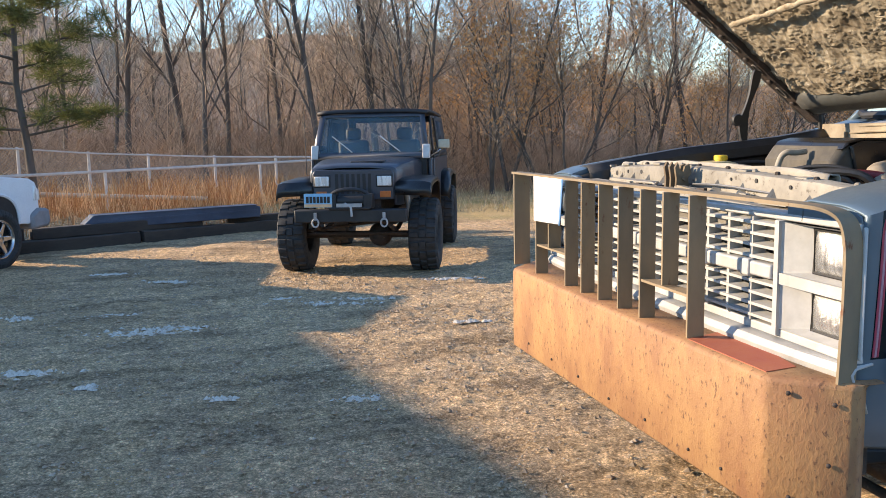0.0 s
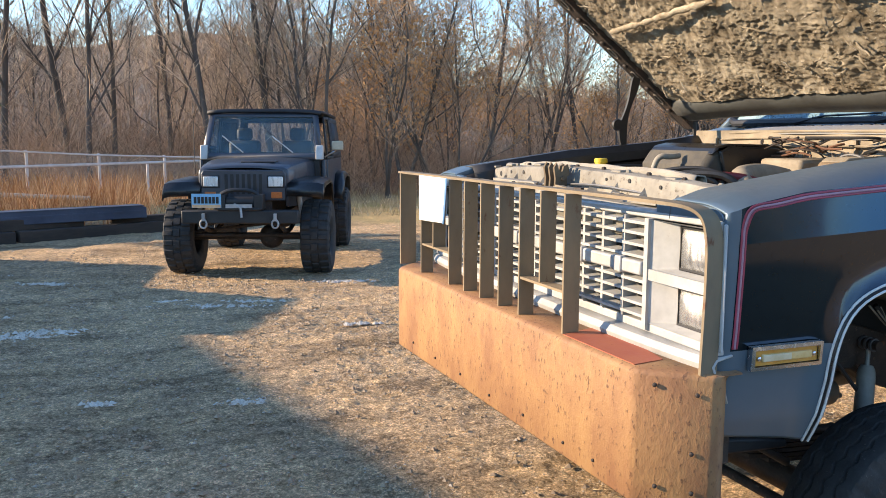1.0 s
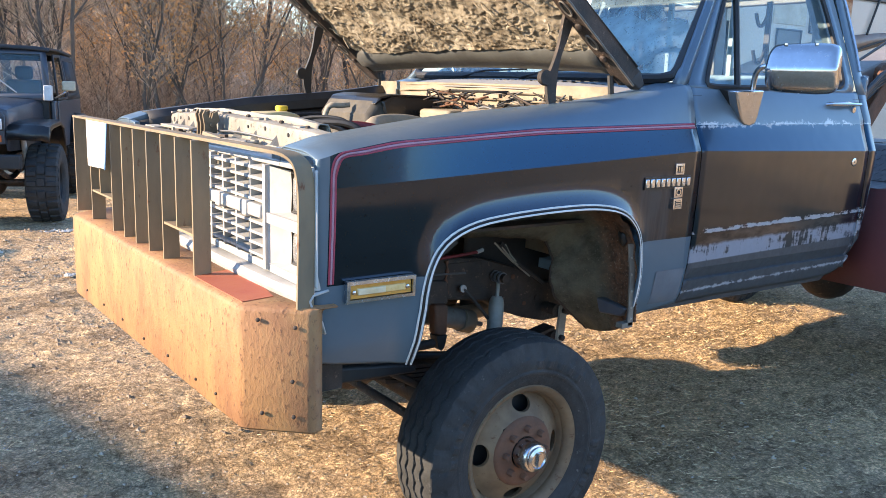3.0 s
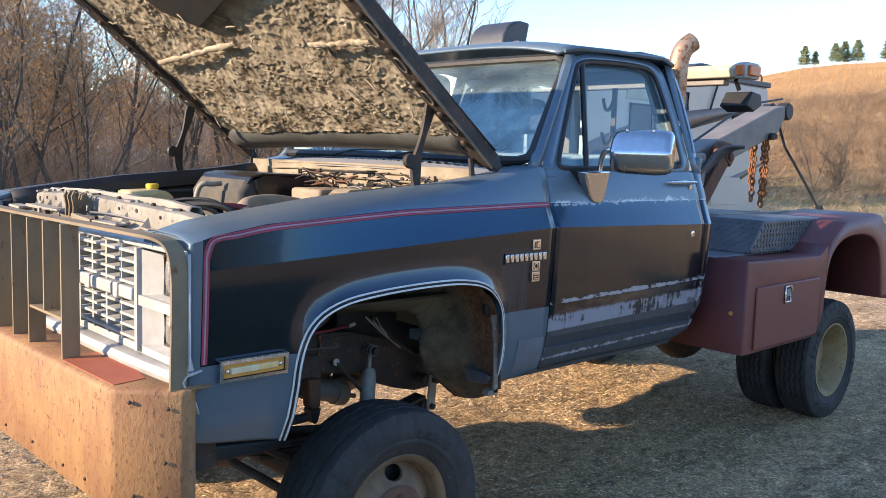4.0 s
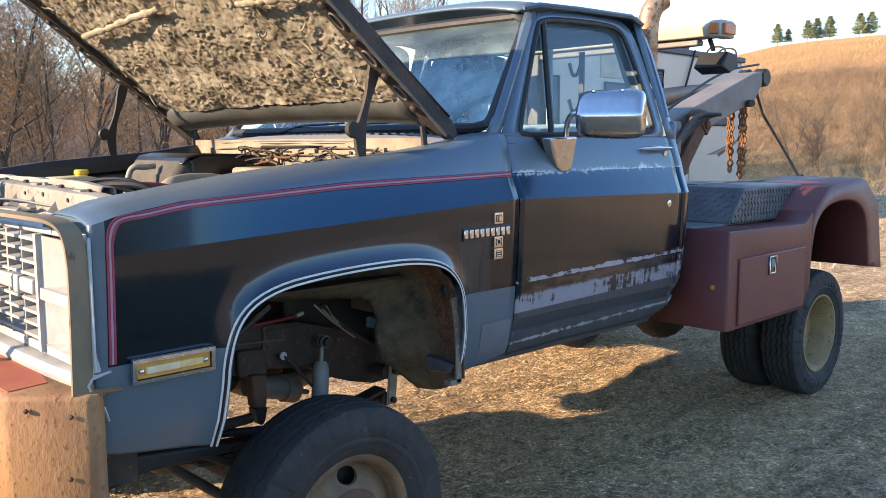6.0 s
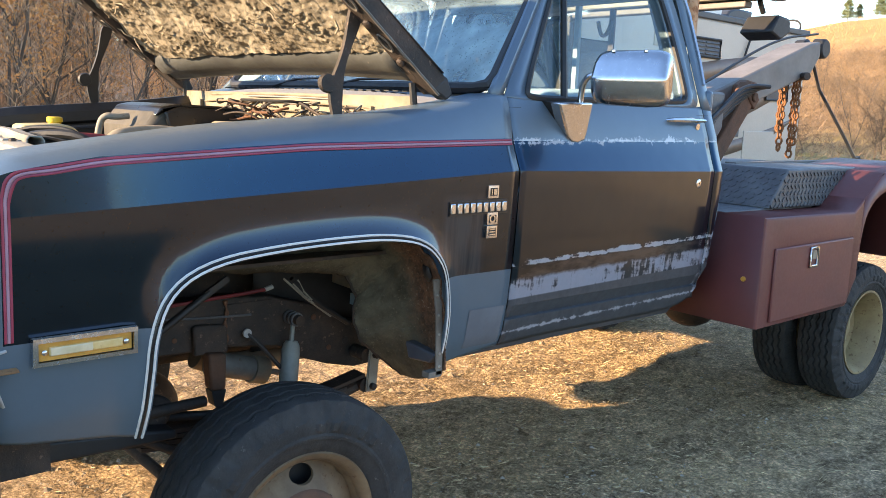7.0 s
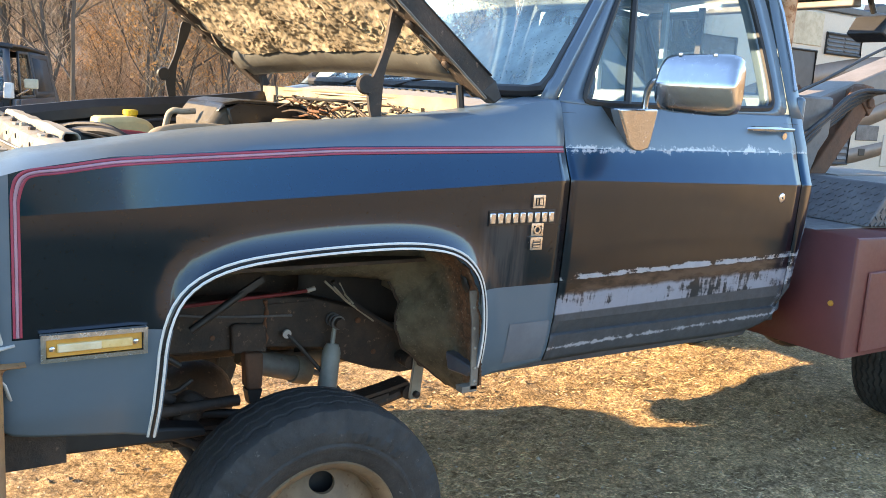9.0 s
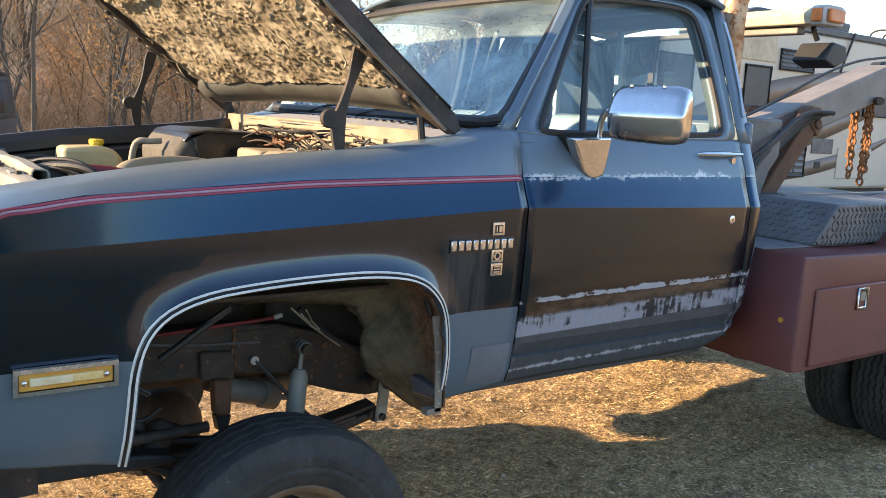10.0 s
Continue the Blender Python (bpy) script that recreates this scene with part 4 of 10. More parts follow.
    rows = []
    for z in np.linspace(1.60, 2.12, 8):
        rows.append([(1.838, side * (cab_y(z) + 0.002), z), (1.885, side * (cab_y(z) + 0.004), z), (1.930 - 0.02 * (z - 1.6), side * (cab_y(z) - 0.010), z), (1.952 - 0.03 * (z - 1.6), side * (cab_y(z) - 0.05), z), (1.950 - 0.03 * (z - 1.6), side * (cab_y(z) - 0.20), z)])
    sheet(bm, rows)
    bmesh.ops.recalc_face_normals(bm, faces=bm.faces)
    part("rear_pillar", bm, GREY, truck, solid=0.004)
    # windscreen pillar
    bm = bmesh.new()
    rows = []
    for k in np.linspace(0, 1, 9):
        xo, zo = 0.722 + (1.135 - 0.722) * k, 1.604 + (2.085 - 1.604) * k
        y = cab_y(zo)
        rows.append([(xo, side * y, zo), (xo - 0.015, side * (y + 0.002), zo + 0.008), (xo - 0.030, side * (y - 0.012), zo + 0.010), (xo - 0.030, side * (y - 0.030), zo + 0.010), (xo - 0.010, side * (y - 0.055), zo + 0.004)])
    sheet(bm, rows)
    bmesh.ops.recalc_face_normals(bm, faces=bm.faces)
    part("windscreen_pillar", bm, GREY, truck, solid=0.006)
    return door


for s in (-1, 1):
    fender(s)
left_door = cab_side(-1)
right_door = cab_side(1)

# rocker under the door
for s in (-1, 1):
    bm = bmesh.new()
    low = 0.775 if s < 0 else 0.80
    prism(bm, [(s * 0.93, 0.82), (s * 0.905, low + 0.01), (s * 0.80, low), (s * 0.78, 0.83)], 0, 0.48, 1.74)
    part("rocker_panel", bm, SILL_GREY, truck, bevel=0.006)

# roof, windscreen, cowl, rear wall
bm = bmesh.new()
rows = []
for x in np.linspace(1.075, 1.935, 22):
    u = (x - 1.075) / 0.86
    row = []
    for v in np.linspace(-1, 1, 27):
        half = interp(x, [(1.075, 0.69), (1.12, 0.732), (1.85, 0.740), (1.935, 0.71)])
        y = half * v
        z = 2.128 + 0.018 * u + 0.052 * (1 - abs(v) ** 3.2) - 0.03 * max(0, (0.12 - u) / 0.12) ** 2 - 0.05 * max(0, (u - 0.9) / 0.1) ** 2
        row.append((x, y, z))
    rows.append(row)
sheet(bm, rows)
part("roof", bm, GREY, truck, solid=0.012)
for s in (-1, 1):
    bm = bmesh.new()
    tube(bm, [(1.08, s * 0.722, 2.110), (1.14, s * 0.748, 2.124), (1.4, s * 0.753, 2.134), (1.78, s * 0.753, 2.142), (1.90, s * 0.735, 2.12)], 0.011, 6)
    part("drip_rail", bm, GREY, truck)


def screen(u, v, out=0.0):
    """Windscreen surface: u across from -1 to 1, v upward from 0 to 1."""
    y = u * (0.868 - 0.158 * v)
    x = 0.665 + 0.405 * v + 0.055 * u * u - out * 0.75
    return (x, y, 1.632 + 0.452 * v + out * 0.66)


edge = [(u, 0.0) for u in np.linspace(-0.93, 0.93, 20)] + [(0.985, 0.03), (1.0, 0.09)] + [(1.0, v) for v in np.linspace(0.15, 0.85, 8)] + [(0.985, 0.95), (0.93, 1.0)]
edge += [(u, 1.0) for u in np.linspace(0.9, -0.9, 20)] + [(-0.93, 1.0), (-0.985, 0.95)] + [(-1.0, v) for v in np.linspace(0.85, 0.15, 8)] + [(-1.0, 0.09), (-0.985, 0.03)]
bm = bmesh.new()
sheet(bm, [[screen(u, v) for u in np.linspace(-1, 1, 21)] for v in np.linspace(0, 1, 10)])
face_out(bm, (-0.7, 0, 0.7))
g = part("windscreen", bm, DEWY, truck, "clear windscreen beaded with water drops")
g.visible_shadow = False
bm = bmesh.new()
tube(bm, [screen(u, v, 0.004) for u, v in edge], 0.02, 8, True)
part("windscreen_seal", bm, BLACK, g)
bm = bmesh.new()
rng = random.Random(4)
for _ in range(1900):
    u, v = rng.uniform(-0.95, 0.95), rng.uniform(0.03, 0.9) ** 1.3
    if noise.noise((u * 2.2, v * 2.2, 1.7)) < -0.12:
        continue
    x, y, z = screen(u, v, 0.001)
    r = rng.uniform(0.0012, 0.0034)
    bmesh.ops.create_icosphere(bm, subdivisions=1, radius=r, matrix=Matrix.Translation((x, y, z)))
part("dew", bm, glass_mat("water", (0.9, 0.93, 0.95), 0.05), g)["kind"] = "stuff"
for s in (-1, 1):
    bm = bmesh.new()
    tube(bm, [screen(s * 0.25 + 0.15, -0.03, 0.02), screen(s * 0.25 - 0.02, 0.03, 0.022), screen(s * 0.25 - 0.35, 0.055, 0.015)], [0.008, 0.005, 0.004], 6)
    part("wiper", bm, BLACK, truck)

bm = bmesh.new()      # cowl: a louvred plate between hood and windscreen
rows = []
for x, z in ((0.46, 1.585), (0.50, 1.60), (0.56, 1.615), (0.57, 1.609), (0.60, 1.618), (0.61, 1.612), (0.64, 1.622), (0.70, 1.632), (0.76, 1.63)):
    rows.append([(x + 0.05 * (y / 0.8) ** 2, y, z - 0.03 * abs(y / 0.86) ** 3) for y in np.linspace(-0.86, 0.86, 31)])
sheet(bm, rows)
part("cowl", bm, worn("dusty_cowl_paint", (0.20, 0.205, 0.215), (0.24, 0.23, 0.21), 0.6, 0, 6, 40, (0.3, 0.28, 0.24), 0.62, 0.1), truck, solid=0.006)
bm = bmesh.new()
for k in range(26):
    y = -0.62 + k * 0.05
    box(bm, (0.585, y, 1.617), (0.63, y + 0.028, 1.621))
part("cowl_louvres", bm, BLACK, truck)
bm = bmesh.new()
box(bm, (1.90, -0.91, 0.86), (1.94, 0.91, 1.68))
for k in (-1, 1):
    prism(bm, [(k * 0.885, 1.66), (k * 0.74, 1.66), (k * 0.66, 2.08), (k * 0.725, 2.11)], 0, 1.890, 1.920)
box(bm, (1.89, -0.70, 2.05), (1.92, 0.70, 2.12))
box(bm, (1.88, -0.58, 2.11), (1.91, 0.58, 2.155))
part("cab_rear_wall", bm, GREY, truck, bevel=0.02)
bm = bmesh.new()
fill(bm, [(1.905, -0.74, 1.68), (1.905, 0.74, 1.68), (1.90, 0.67, 2.06), (1.90, -0.67, 2.06)])
face_out(bm, (1, 0, 0))
g = part("rear_window", bm, GLASS, truck)
g.visible_shadow = False
for y0 in (-0.2, 0.2):
    bm = bmesh.new()
    box(bm, (1.892, y0 - 0.012, 1.67), (1.913, y0 + 0.012, 2.05))
    part("rear_window_bar", bm, SEAT, truck)
bm = bmesh.new()
box(bm, (0.55, -0.88, 0.86), (1.86, 0.88, 0.90))
part("cab_floor", bm, SEAT, truck)
bm = bmesh.new()
prism(bm, [(0.74, 1.30), (0.72, 1.61), (0.80, 1.625), (0.98, 1.60), (1.02, 1.50), (0.95, 1.32)], 1, -0.86, 0.86)
part("dashboard", bm, SEAT, truck, bevel=0.02)
bm = bmesh.new()
prism(bm, [(1.25, 1.10), (1.25, 1.24), (1.62, 1.22), (1.64, 1.10)], 1, -0.80, 0.80)
prism(bm, [(1.60, 1.15), (1.66, 1.66), (1.76, 1.68), (1.79, 1.15)], 1, -0.80, 0.80)
part("bench_seat", bm, SEAT, truck, "blue vinyl bench seat", bevel=0.04)
wheel_m = Matrix.Translation((1.15, -0.38, 1.60)) @ Matrix.Rotation(radians(-62), 4, "Y")
bm = bmesh.new()
vs = tube(bm, [(0.195 * math.cos(a), 0.195 * math.sin(a), 0) for a in np.linspace(0, 2 * math.pi, 33)[:-1]], 0.013, 8, True)
vs += tube(bm, [(-0.19, 0, 0), (0, 0, -0.03), (0.0, 0.19, 0)], 0.012, 6)
vs += tube(bm, [(0, -0.19, 0), (0, 0, -0.03), (0, 0, -0.35)], 0.014, 6)
bmesh.ops.transform(bm, matrix=wheel_m, verts=vs)
part("steering_wheel", bm, BLACK, truck)
for y in (-0.42, 0.42):      # long-gun rack hooks in the rear window
    bm = bmesh.new()
    box(bm, (1.868, y - 0.014, 1.70), (1.878, y + 0.014, 2.02))
    for z in (1.75, 1.92):
        tube(bm, smooth_line([(1.868, y, z + 0.05), (1.84, y, z - 0.01), (1.80, y, z - 0.02), (1.775, y, z + 0.04)], 2), 0.009, 6)
    part("window_rack", bm, BLACK, truck)

# mirrors: a chrome head on a bent arm over a tapered chrome foot
for s in (-1, 1):
    ax, fw_ = Vector((0.378, s * 0.926, 0)), Vector((-0.926, s * 0.378, 0))
    mid = Vector((1.088, s * 1.120, 1.688))
    prof = [(-0.090, -0.026), (-0.091, 0.020), (-0.084, 0.044), (-0.070, 0.054), (-0.016, 0.066), (-0.006, 0.067), (0.004, 0.062), (0.050, 0.040), (0.074, 0.022), (0.086, -0.002), (0.086, -0.026), (0.070, -0.034), (-0.074, -0.034)]
    bm = bmesh.new()
    rows = []
    for u, g_ in ((-0.1075, 0.0), (-0.107, 0.45), (-0.104, 0.72), (-0.096, 0.88), (-0.083, 0.965), (-0.055, 1.0), (0.07, 1.0), (0.106, 0.965), (0.124, 0.89), (0.134, 0.74), (0.1375, 0.45), (0.138, 0.0)):
        row = [mid + ax * u + fw_ * (b * (0.55 + 0.45 * g_)) + Vector((0, 0, a * g_ * (1.0 + 0.25 * u))) for a, b in prof]
        rows.append([tuple(p) for p in row + row[:1]])
    sheet(bm, rows)
    bmesh.ops.recalc_face_normals(bm, faces=bm.faces)
    mir = part("door_mirror", bm, CHROME, truck, "large chrome door mirror on a bent arm", sharp=50)
    for u in (-0.050, 0.055):
        bm = bmesh.new()
        p = mid + ax * u + fw_ * 0.012 + Vector((0, 0, 0.083))
        lathe(bm, [(0.007, -0.004), (0.007, 0.003), (0.004, 0.005)], 8, Matrix.Translation(p))
        part("mirror_bolt", bm, CHROME, mir)
    bm = bmesh.new()
    tube(bm, smooth_line([(1.052, s * 0.958, 1.592), (1.050, s * 0.962, 1.625), (1.046, s * 0.972, 1.668), (1.046, s * 0.992, 1.690), (1.056, s * 1.020, 1.694)], 3), 0.0105, 10)
    part("mirror_arm", bm, CHROME, mir)

    def foot(pts, y0, y1, grow_):
        bm = bmesh.new()
        cx, cz = 1.0, 1.54
        lo = [(cx + (x - cx) * grow_, s * (y0 - 0.30 * (z - 1.54)), cz + (z - cz) * grow_) for x, z in pts]
        hi = [(cx + (x - cx), s * (y1 + 0.20 * (z - 1.54)), cz + (z - cz)) for x, z in pts]
        a, b = [bm.verts.new(p) for p in lo], [bm.verts.new(p) for p in hi]
        for i in range(len(a)):
            j = (i + 1) % len(a)
            bm.faces.new([a[i], a[j], b[j], b[i]])
        bm.faces.new(a[::-1])
        bm.faces.new(b)
        bmesh.ops.recalc_face_normals(bm, faces=bm.faces)
        return bm

    base = [(0.912, 1.600), (1.082, 1.606), (1.084, 1.510), (1.080, 1.480), (1.045, 1.468), (1.012, 1.472), (0.990, 1.488)]
    part("mirror_base", foot(base, 0.930, 0.980, 1.0), CHROME, mir, bevel=0.012)
    part("mirror_gasket", foot(base, 0.922, 0.942, 1.10), BLACK, mir)

# ---- grille, headlamps, valance ----
GX = -0.775
bm = bmesh.new()
for lo, hi in (((GX, -0.975, 1.352), (GX + 0.06, 0.975, 1.372)), ((GX - 0.004, -0.975, 1.036), (GX + 0.05, 0.975, 1.062)), ((GX - 0.010, -0.982, 1.04), (GX + 0.02, -0.965, 1.37)), ((GX - 0.010, 0.965, 1.04), (GX + 0.02, 0.982, 1.37)), ((GX - 0.004, -0.996, 1.05), (GX + 0.004, -0.984, 1.365)), ((GX - 0.004, 0.984, 1.05), (GX + 0.004, 0.996, 1.365))):
    box(bm, lo, hi)
grille = part("grille", bm, SILVER, truck, "silver plastic egg-crate grille", bevel=0.006)
bm = bmesh.new()
box(bm, (GX + 0.05, -0.97, 1.03), (GX + 0.06, 0.97, 1.37))
part("grille_backing", bm, BLACK, grille)
for z in (1.079, 1.111, 1.143, 1.175, 1.243, 1.275, 1.307, 1.337):
    bm = bmesh.new()
    prism(bm, [(GX - 0.012, z - 0.005), (GX - 0.012, z + 0.003), (GX + 0.03, z + 0.008), (GX + 0.03, z)], 1, -0.672, 0.672)
    part("grille_bar", bm, SILVER, grille)
for y in np.linspace(-0.672, 0.672, 13):
    bm = bmesh.new()
    box(bm, (GX - 0.008, y - 0.006, 1.062), (GX + 0.035, y + 0.006, 1.352))
    part("grille_upright", bm, SILVER, grille)
bm = bmesh.new()
box(bm, (GX - 0.024, -0.672, 1.192), (GX + 0.03, 0.672, 1.232))
part("grille_centre_bar", bm, SILVER, grille, bevel=0.006)
for y in (-0.56, -0.34, -0.12, 0.12, 0.34, 0.56):
    bm = bmesh.new()
    box(bm, (GX - 0.03, y - 0.02, 1.188), (GX + 0.0, y + 0.02, 1.236))
    part("grille_clip", bm, SILVER, grille, bevel=0.005)
for s in (-1, 1):
    bm = bmesh.new()
    y0, y1 = s * 0.690, s * 0.966
    def rect(a, b, c, d, x):
        return [(x, a, c), (x, b, c), (x, b, d), (x, a, d)]
    bez_parts = []
    for z0, z1 in ((1.064, 1.186), (1.212, 1.35)):
        ring_between(bm, rect(y0, y1, z0, z1, GX - 0.008), rect(s * 0.768, s * 0.952, z0 + 0.010, z1 - 0.012, GX + 0.04))
    box(bm, (GX - 0.012, min(y0, y1), 1.184), (GX + 0.03, max(y0, y1), 1.214))
    box(bm, (GX - 0.016, min(s * 0.674, s * 0.692), 1.045), (GX + 0.03, max(s * 0.674, s * 0.692), 1.352))
    bmesh.ops.recalc_face_normals(bm, faces=bm.faces)
    bez = part("headlamp_bezel", bm, SILVER, grille)
    for z0, z1 in ((1.074, 1.172), (1.224, 1.336)):
        bm = bmesh.new()
        rows = []
        for v in np.linspace(0, 1, 7):
            rows.append([(GX + 0.036 - 0.016 * (1 - (2 * u - 1) ** 4) * (1 - (2 * v - 1) ** 4), s * (0.770 + 0.18 * u), z0 + (z1 - z0) * v) for u in np.linspace(0, 1, 9)])
        sheet(bm, rows)
        part("headlamp", bm, LAMP, bez, "rectangular sealed-beam headlamp")
        bm = bmesh.new()
        tube(bm, [(GX + 0.034, s * 0.772, z0), (GX + 0.034, s * 0.95, z0), (GX + 0.034, s * 0.95, z1), (GX + 0.034, s * 0.772, z1)], 0.005, 6, True)
        part("lamp_ring", bm, BLACK, bez)
bm = bmesh.new()      # valance under the grille
rows = []
for x, z in ((GX + 0.01, 1.04), (GX - 0.035, 1.03), (GX - 0.045, 1.015), (GX - 0.035, 0.985), (GX - 0.01, 0.955), (GX, 0.92)):
    rows.append([(x + 0.03 * (abs(y) / 1.0) ** 6, y, z) for y in np.linspace(-0.99, 0.99, 40)])
sheet(bm, rows)
part("valance", bm, SILVER, truck, "pale grey panel below the grille", solid=0.005)

# ---- bumper and brush guard ----
plan = [(-0.768, -1.004), (-0.796, -1.014), (-0.812, -1.006), (-0.936, -0.886), (-0.946, -0.868), (-0.946, 0.888), (-0.936, 0.906), (-0.812, 1.026), (-0.796, 1.034), (-0.768, 1.024)]
bm = bmesh.new()
Z0, Z1 = 0.653, 0.997
outer = [[(x + d, y, z) for x, y in plan] for z, d in ((Z0, 0.006), (Z0 + 0.006, 0.0), (Z1 - 0.014, 0.0), (Z1 - 0.005, 0.003), (Z1, 0.012))]
sheet(bm, outer)
deck = [[(x + 0.012, y, Z1) for x, y in plan], [(-0.722, max(min(y, 1.05), -1.03), Z1) for x, y in plan]]
sheet(bm, deck)
bmesh.ops.remove_doubles(bm, verts=bm.verts, dist=0.0005)
bmesh.ops.recalc_face_normals(bm, faces=bm.faces)
bumper = part("bumper", bm, RUST, truck, "heavy rust-orange plate steel bumper", solid=0.007, sharp=50)
bm = bmesh.new()      # red primer patch by the last upright
prism(bm, [(-0.928, -0.50), (-0.928, -0.855), (-0.83, -0.84), (-0.78, -0.60), (-0.78, -0.45)], 2, Z1 + 0.0035, Z1 + 0.0055)
part("primer_patch", bm, RUST_RED, bumper)
for y, z in [(-0.71, 0.70), (-0.55, 0.695), (-0.30, 0.70), (-0.05, 0.692), (0.2, 0.70), (0.45, 0.70), (0.7, 0.705)]:
    bm = bmesh.new()
    lathe(bm, [(0.005, 0.0), (0.005, 0.003), (0.003, 0.005)], 8, Matrix.Translation((-0.9495, y, z)) @ Matrix.Rotation(radians(-90), 4, "Y"))
    part("bolt", bm, FRAME, bumper)
for k, z in ((0.25, 0.965), (0.85, 0.95), (0.8, 0.80), (0.82, 0.70), (0.3, 0.705)):
    x, y = -0.938 + 0.122 * k, -0.886 - 0.120 * k
    bm = bmesh.new()
    lathe(bm, [(0.006, 0.0), (0.006, 0.003), (0.003, 0.005)], 8, Matrix.Translation((x - 0.004, y - 0.003, z)) @ Matrix.Rotation(radians(45), 4, "Z") @ Matrix.Rotation(radians(-90), 4, "Y"))
    part("bolt", bm, FRAME, bumper)


bm = bmesh.new()
top = smooth_line([(-0.806, -0.984, Z1), (-0.803, -0.988, 1.20), (-0.804, -0.988, 1.345), (-0.818, -0.965, 1.402), (-0.862, -0.86, 1.412), (-0.885, -0.5, 1.414), (-0.890, 0.1, 1.412), (-0.890, 0.6, 1.41), (-0.888, 1.06, 1.408)], 3)
# flat bar, 45 mm deep and 9 mm thick, bent along the line
secs = []
for i, p in enumerate(top):
    d = (top[min(i + 1, len(top) - 1)] - top[max(i - 1, 0)]).normalized()
    deep = Vector((1, 0, 0))
    nrm = d.cross(deep).normalized()
    secs.append([bm.verts.new(p + deep * a * 0.024 + nrm * b * 0.0045) for a, b in ((-1, -1), (1, -1), (1, 1), (-1, 1))])
for a, b in zip(secs, secs[1:]):
    for j in range(4):
        bm.faces.new([a[j], a[(j + 1) % 4], b[(j + 1) % 4], b[j]])
bm.faces.new(secs[0][::-1])
bm.faces.new(secs[-1])
bmesh.ops.recalc_face_normals(bm, faces=bm.faces)
guard = part("brush_guard", bm, OLIVE, truck, "welded flat-bar brush guard of bare rusting steel")
bm = bmesh.new()
box(bm, (-0.920, 1.0, Z1), (-0.847, 1.012, 1.405))
part("upright", bm, OLIVE, guard)
for y, z0, z1 in ((0.715, Z1, 1.408), (0.575, 1.125, 1.408), (0.404, Z1, 1.408), (0.254, Z1, 1.409), (0.107, Z1, 1.41), (-0.045, Z1, 1.41), (-0.198, Z1, 1.411), (-0.338, 1.128, 1.411), (-0.484, Z1, 1.411)):
    bm = bmesh.new()
    box(bm, (-0.928, y - 0.0045, z0), (-0.874, y + 0.0045, z1 - 0.002))
    part("upright", bm, OLIVE, guard, bevel=0.0015)
for y0, y1 in ((0.408, 0.711), (-0.480, -0.202)):
    bm = bmesh.new()
    box(bm, (-0.925, y0, 1.118), (-0.878, y1, 1.126))
    part("cross_plate", bm, OLIVE, guard)

SKEW = Matrix.Translation((-0.946, -0.868, 0)) @ Matrix.Rotation(radians(1.5), 4, "Z") @ Matrix.Translation((0.946, 0.868, 0))      # bumper and guard sit slightly askew
GUARD_SKEW = Matrix.Translation((-0.946, -0.868, 0)) @ Matrix.Rotation(radians(0.9), 4, "Z") @ Matrix.Translation((0.946, 0.868, 0))
bumper.matrix_basis = SKEW
guard.matrix_basis = GUARD_SKEW

# ---- open hood ----
HOOD = Matrix.Translation((0.462, 0, 1.628)) @ Matrix.Rotation(radians(1.9), 4, "Z") @ Matrix.Rotation(radians(37.8), 4, "Y")   # local -x runs up the hood
HL, HW = 1.24, 0.87
def hood_line(u):
    return HW - 0.015 * u
bm = bmesh.new()
rows = []
for u in np.linspace(0, 1, 20):
    rows.append([(-HL * u, y * hood_line(u), 0.055 + 0.03 * (1 - y * y) - 0.02 * u) for y in np.linspace(-1, 1, 25)])
sheet(bm, rows)
bmesh.ops.transform(bm, matrix=HOOD, verts=bm.verts)
hood = part("hood", bm, BLACK_GLOSS, truck, "open hood with a torn felt lining", solid=0.004)
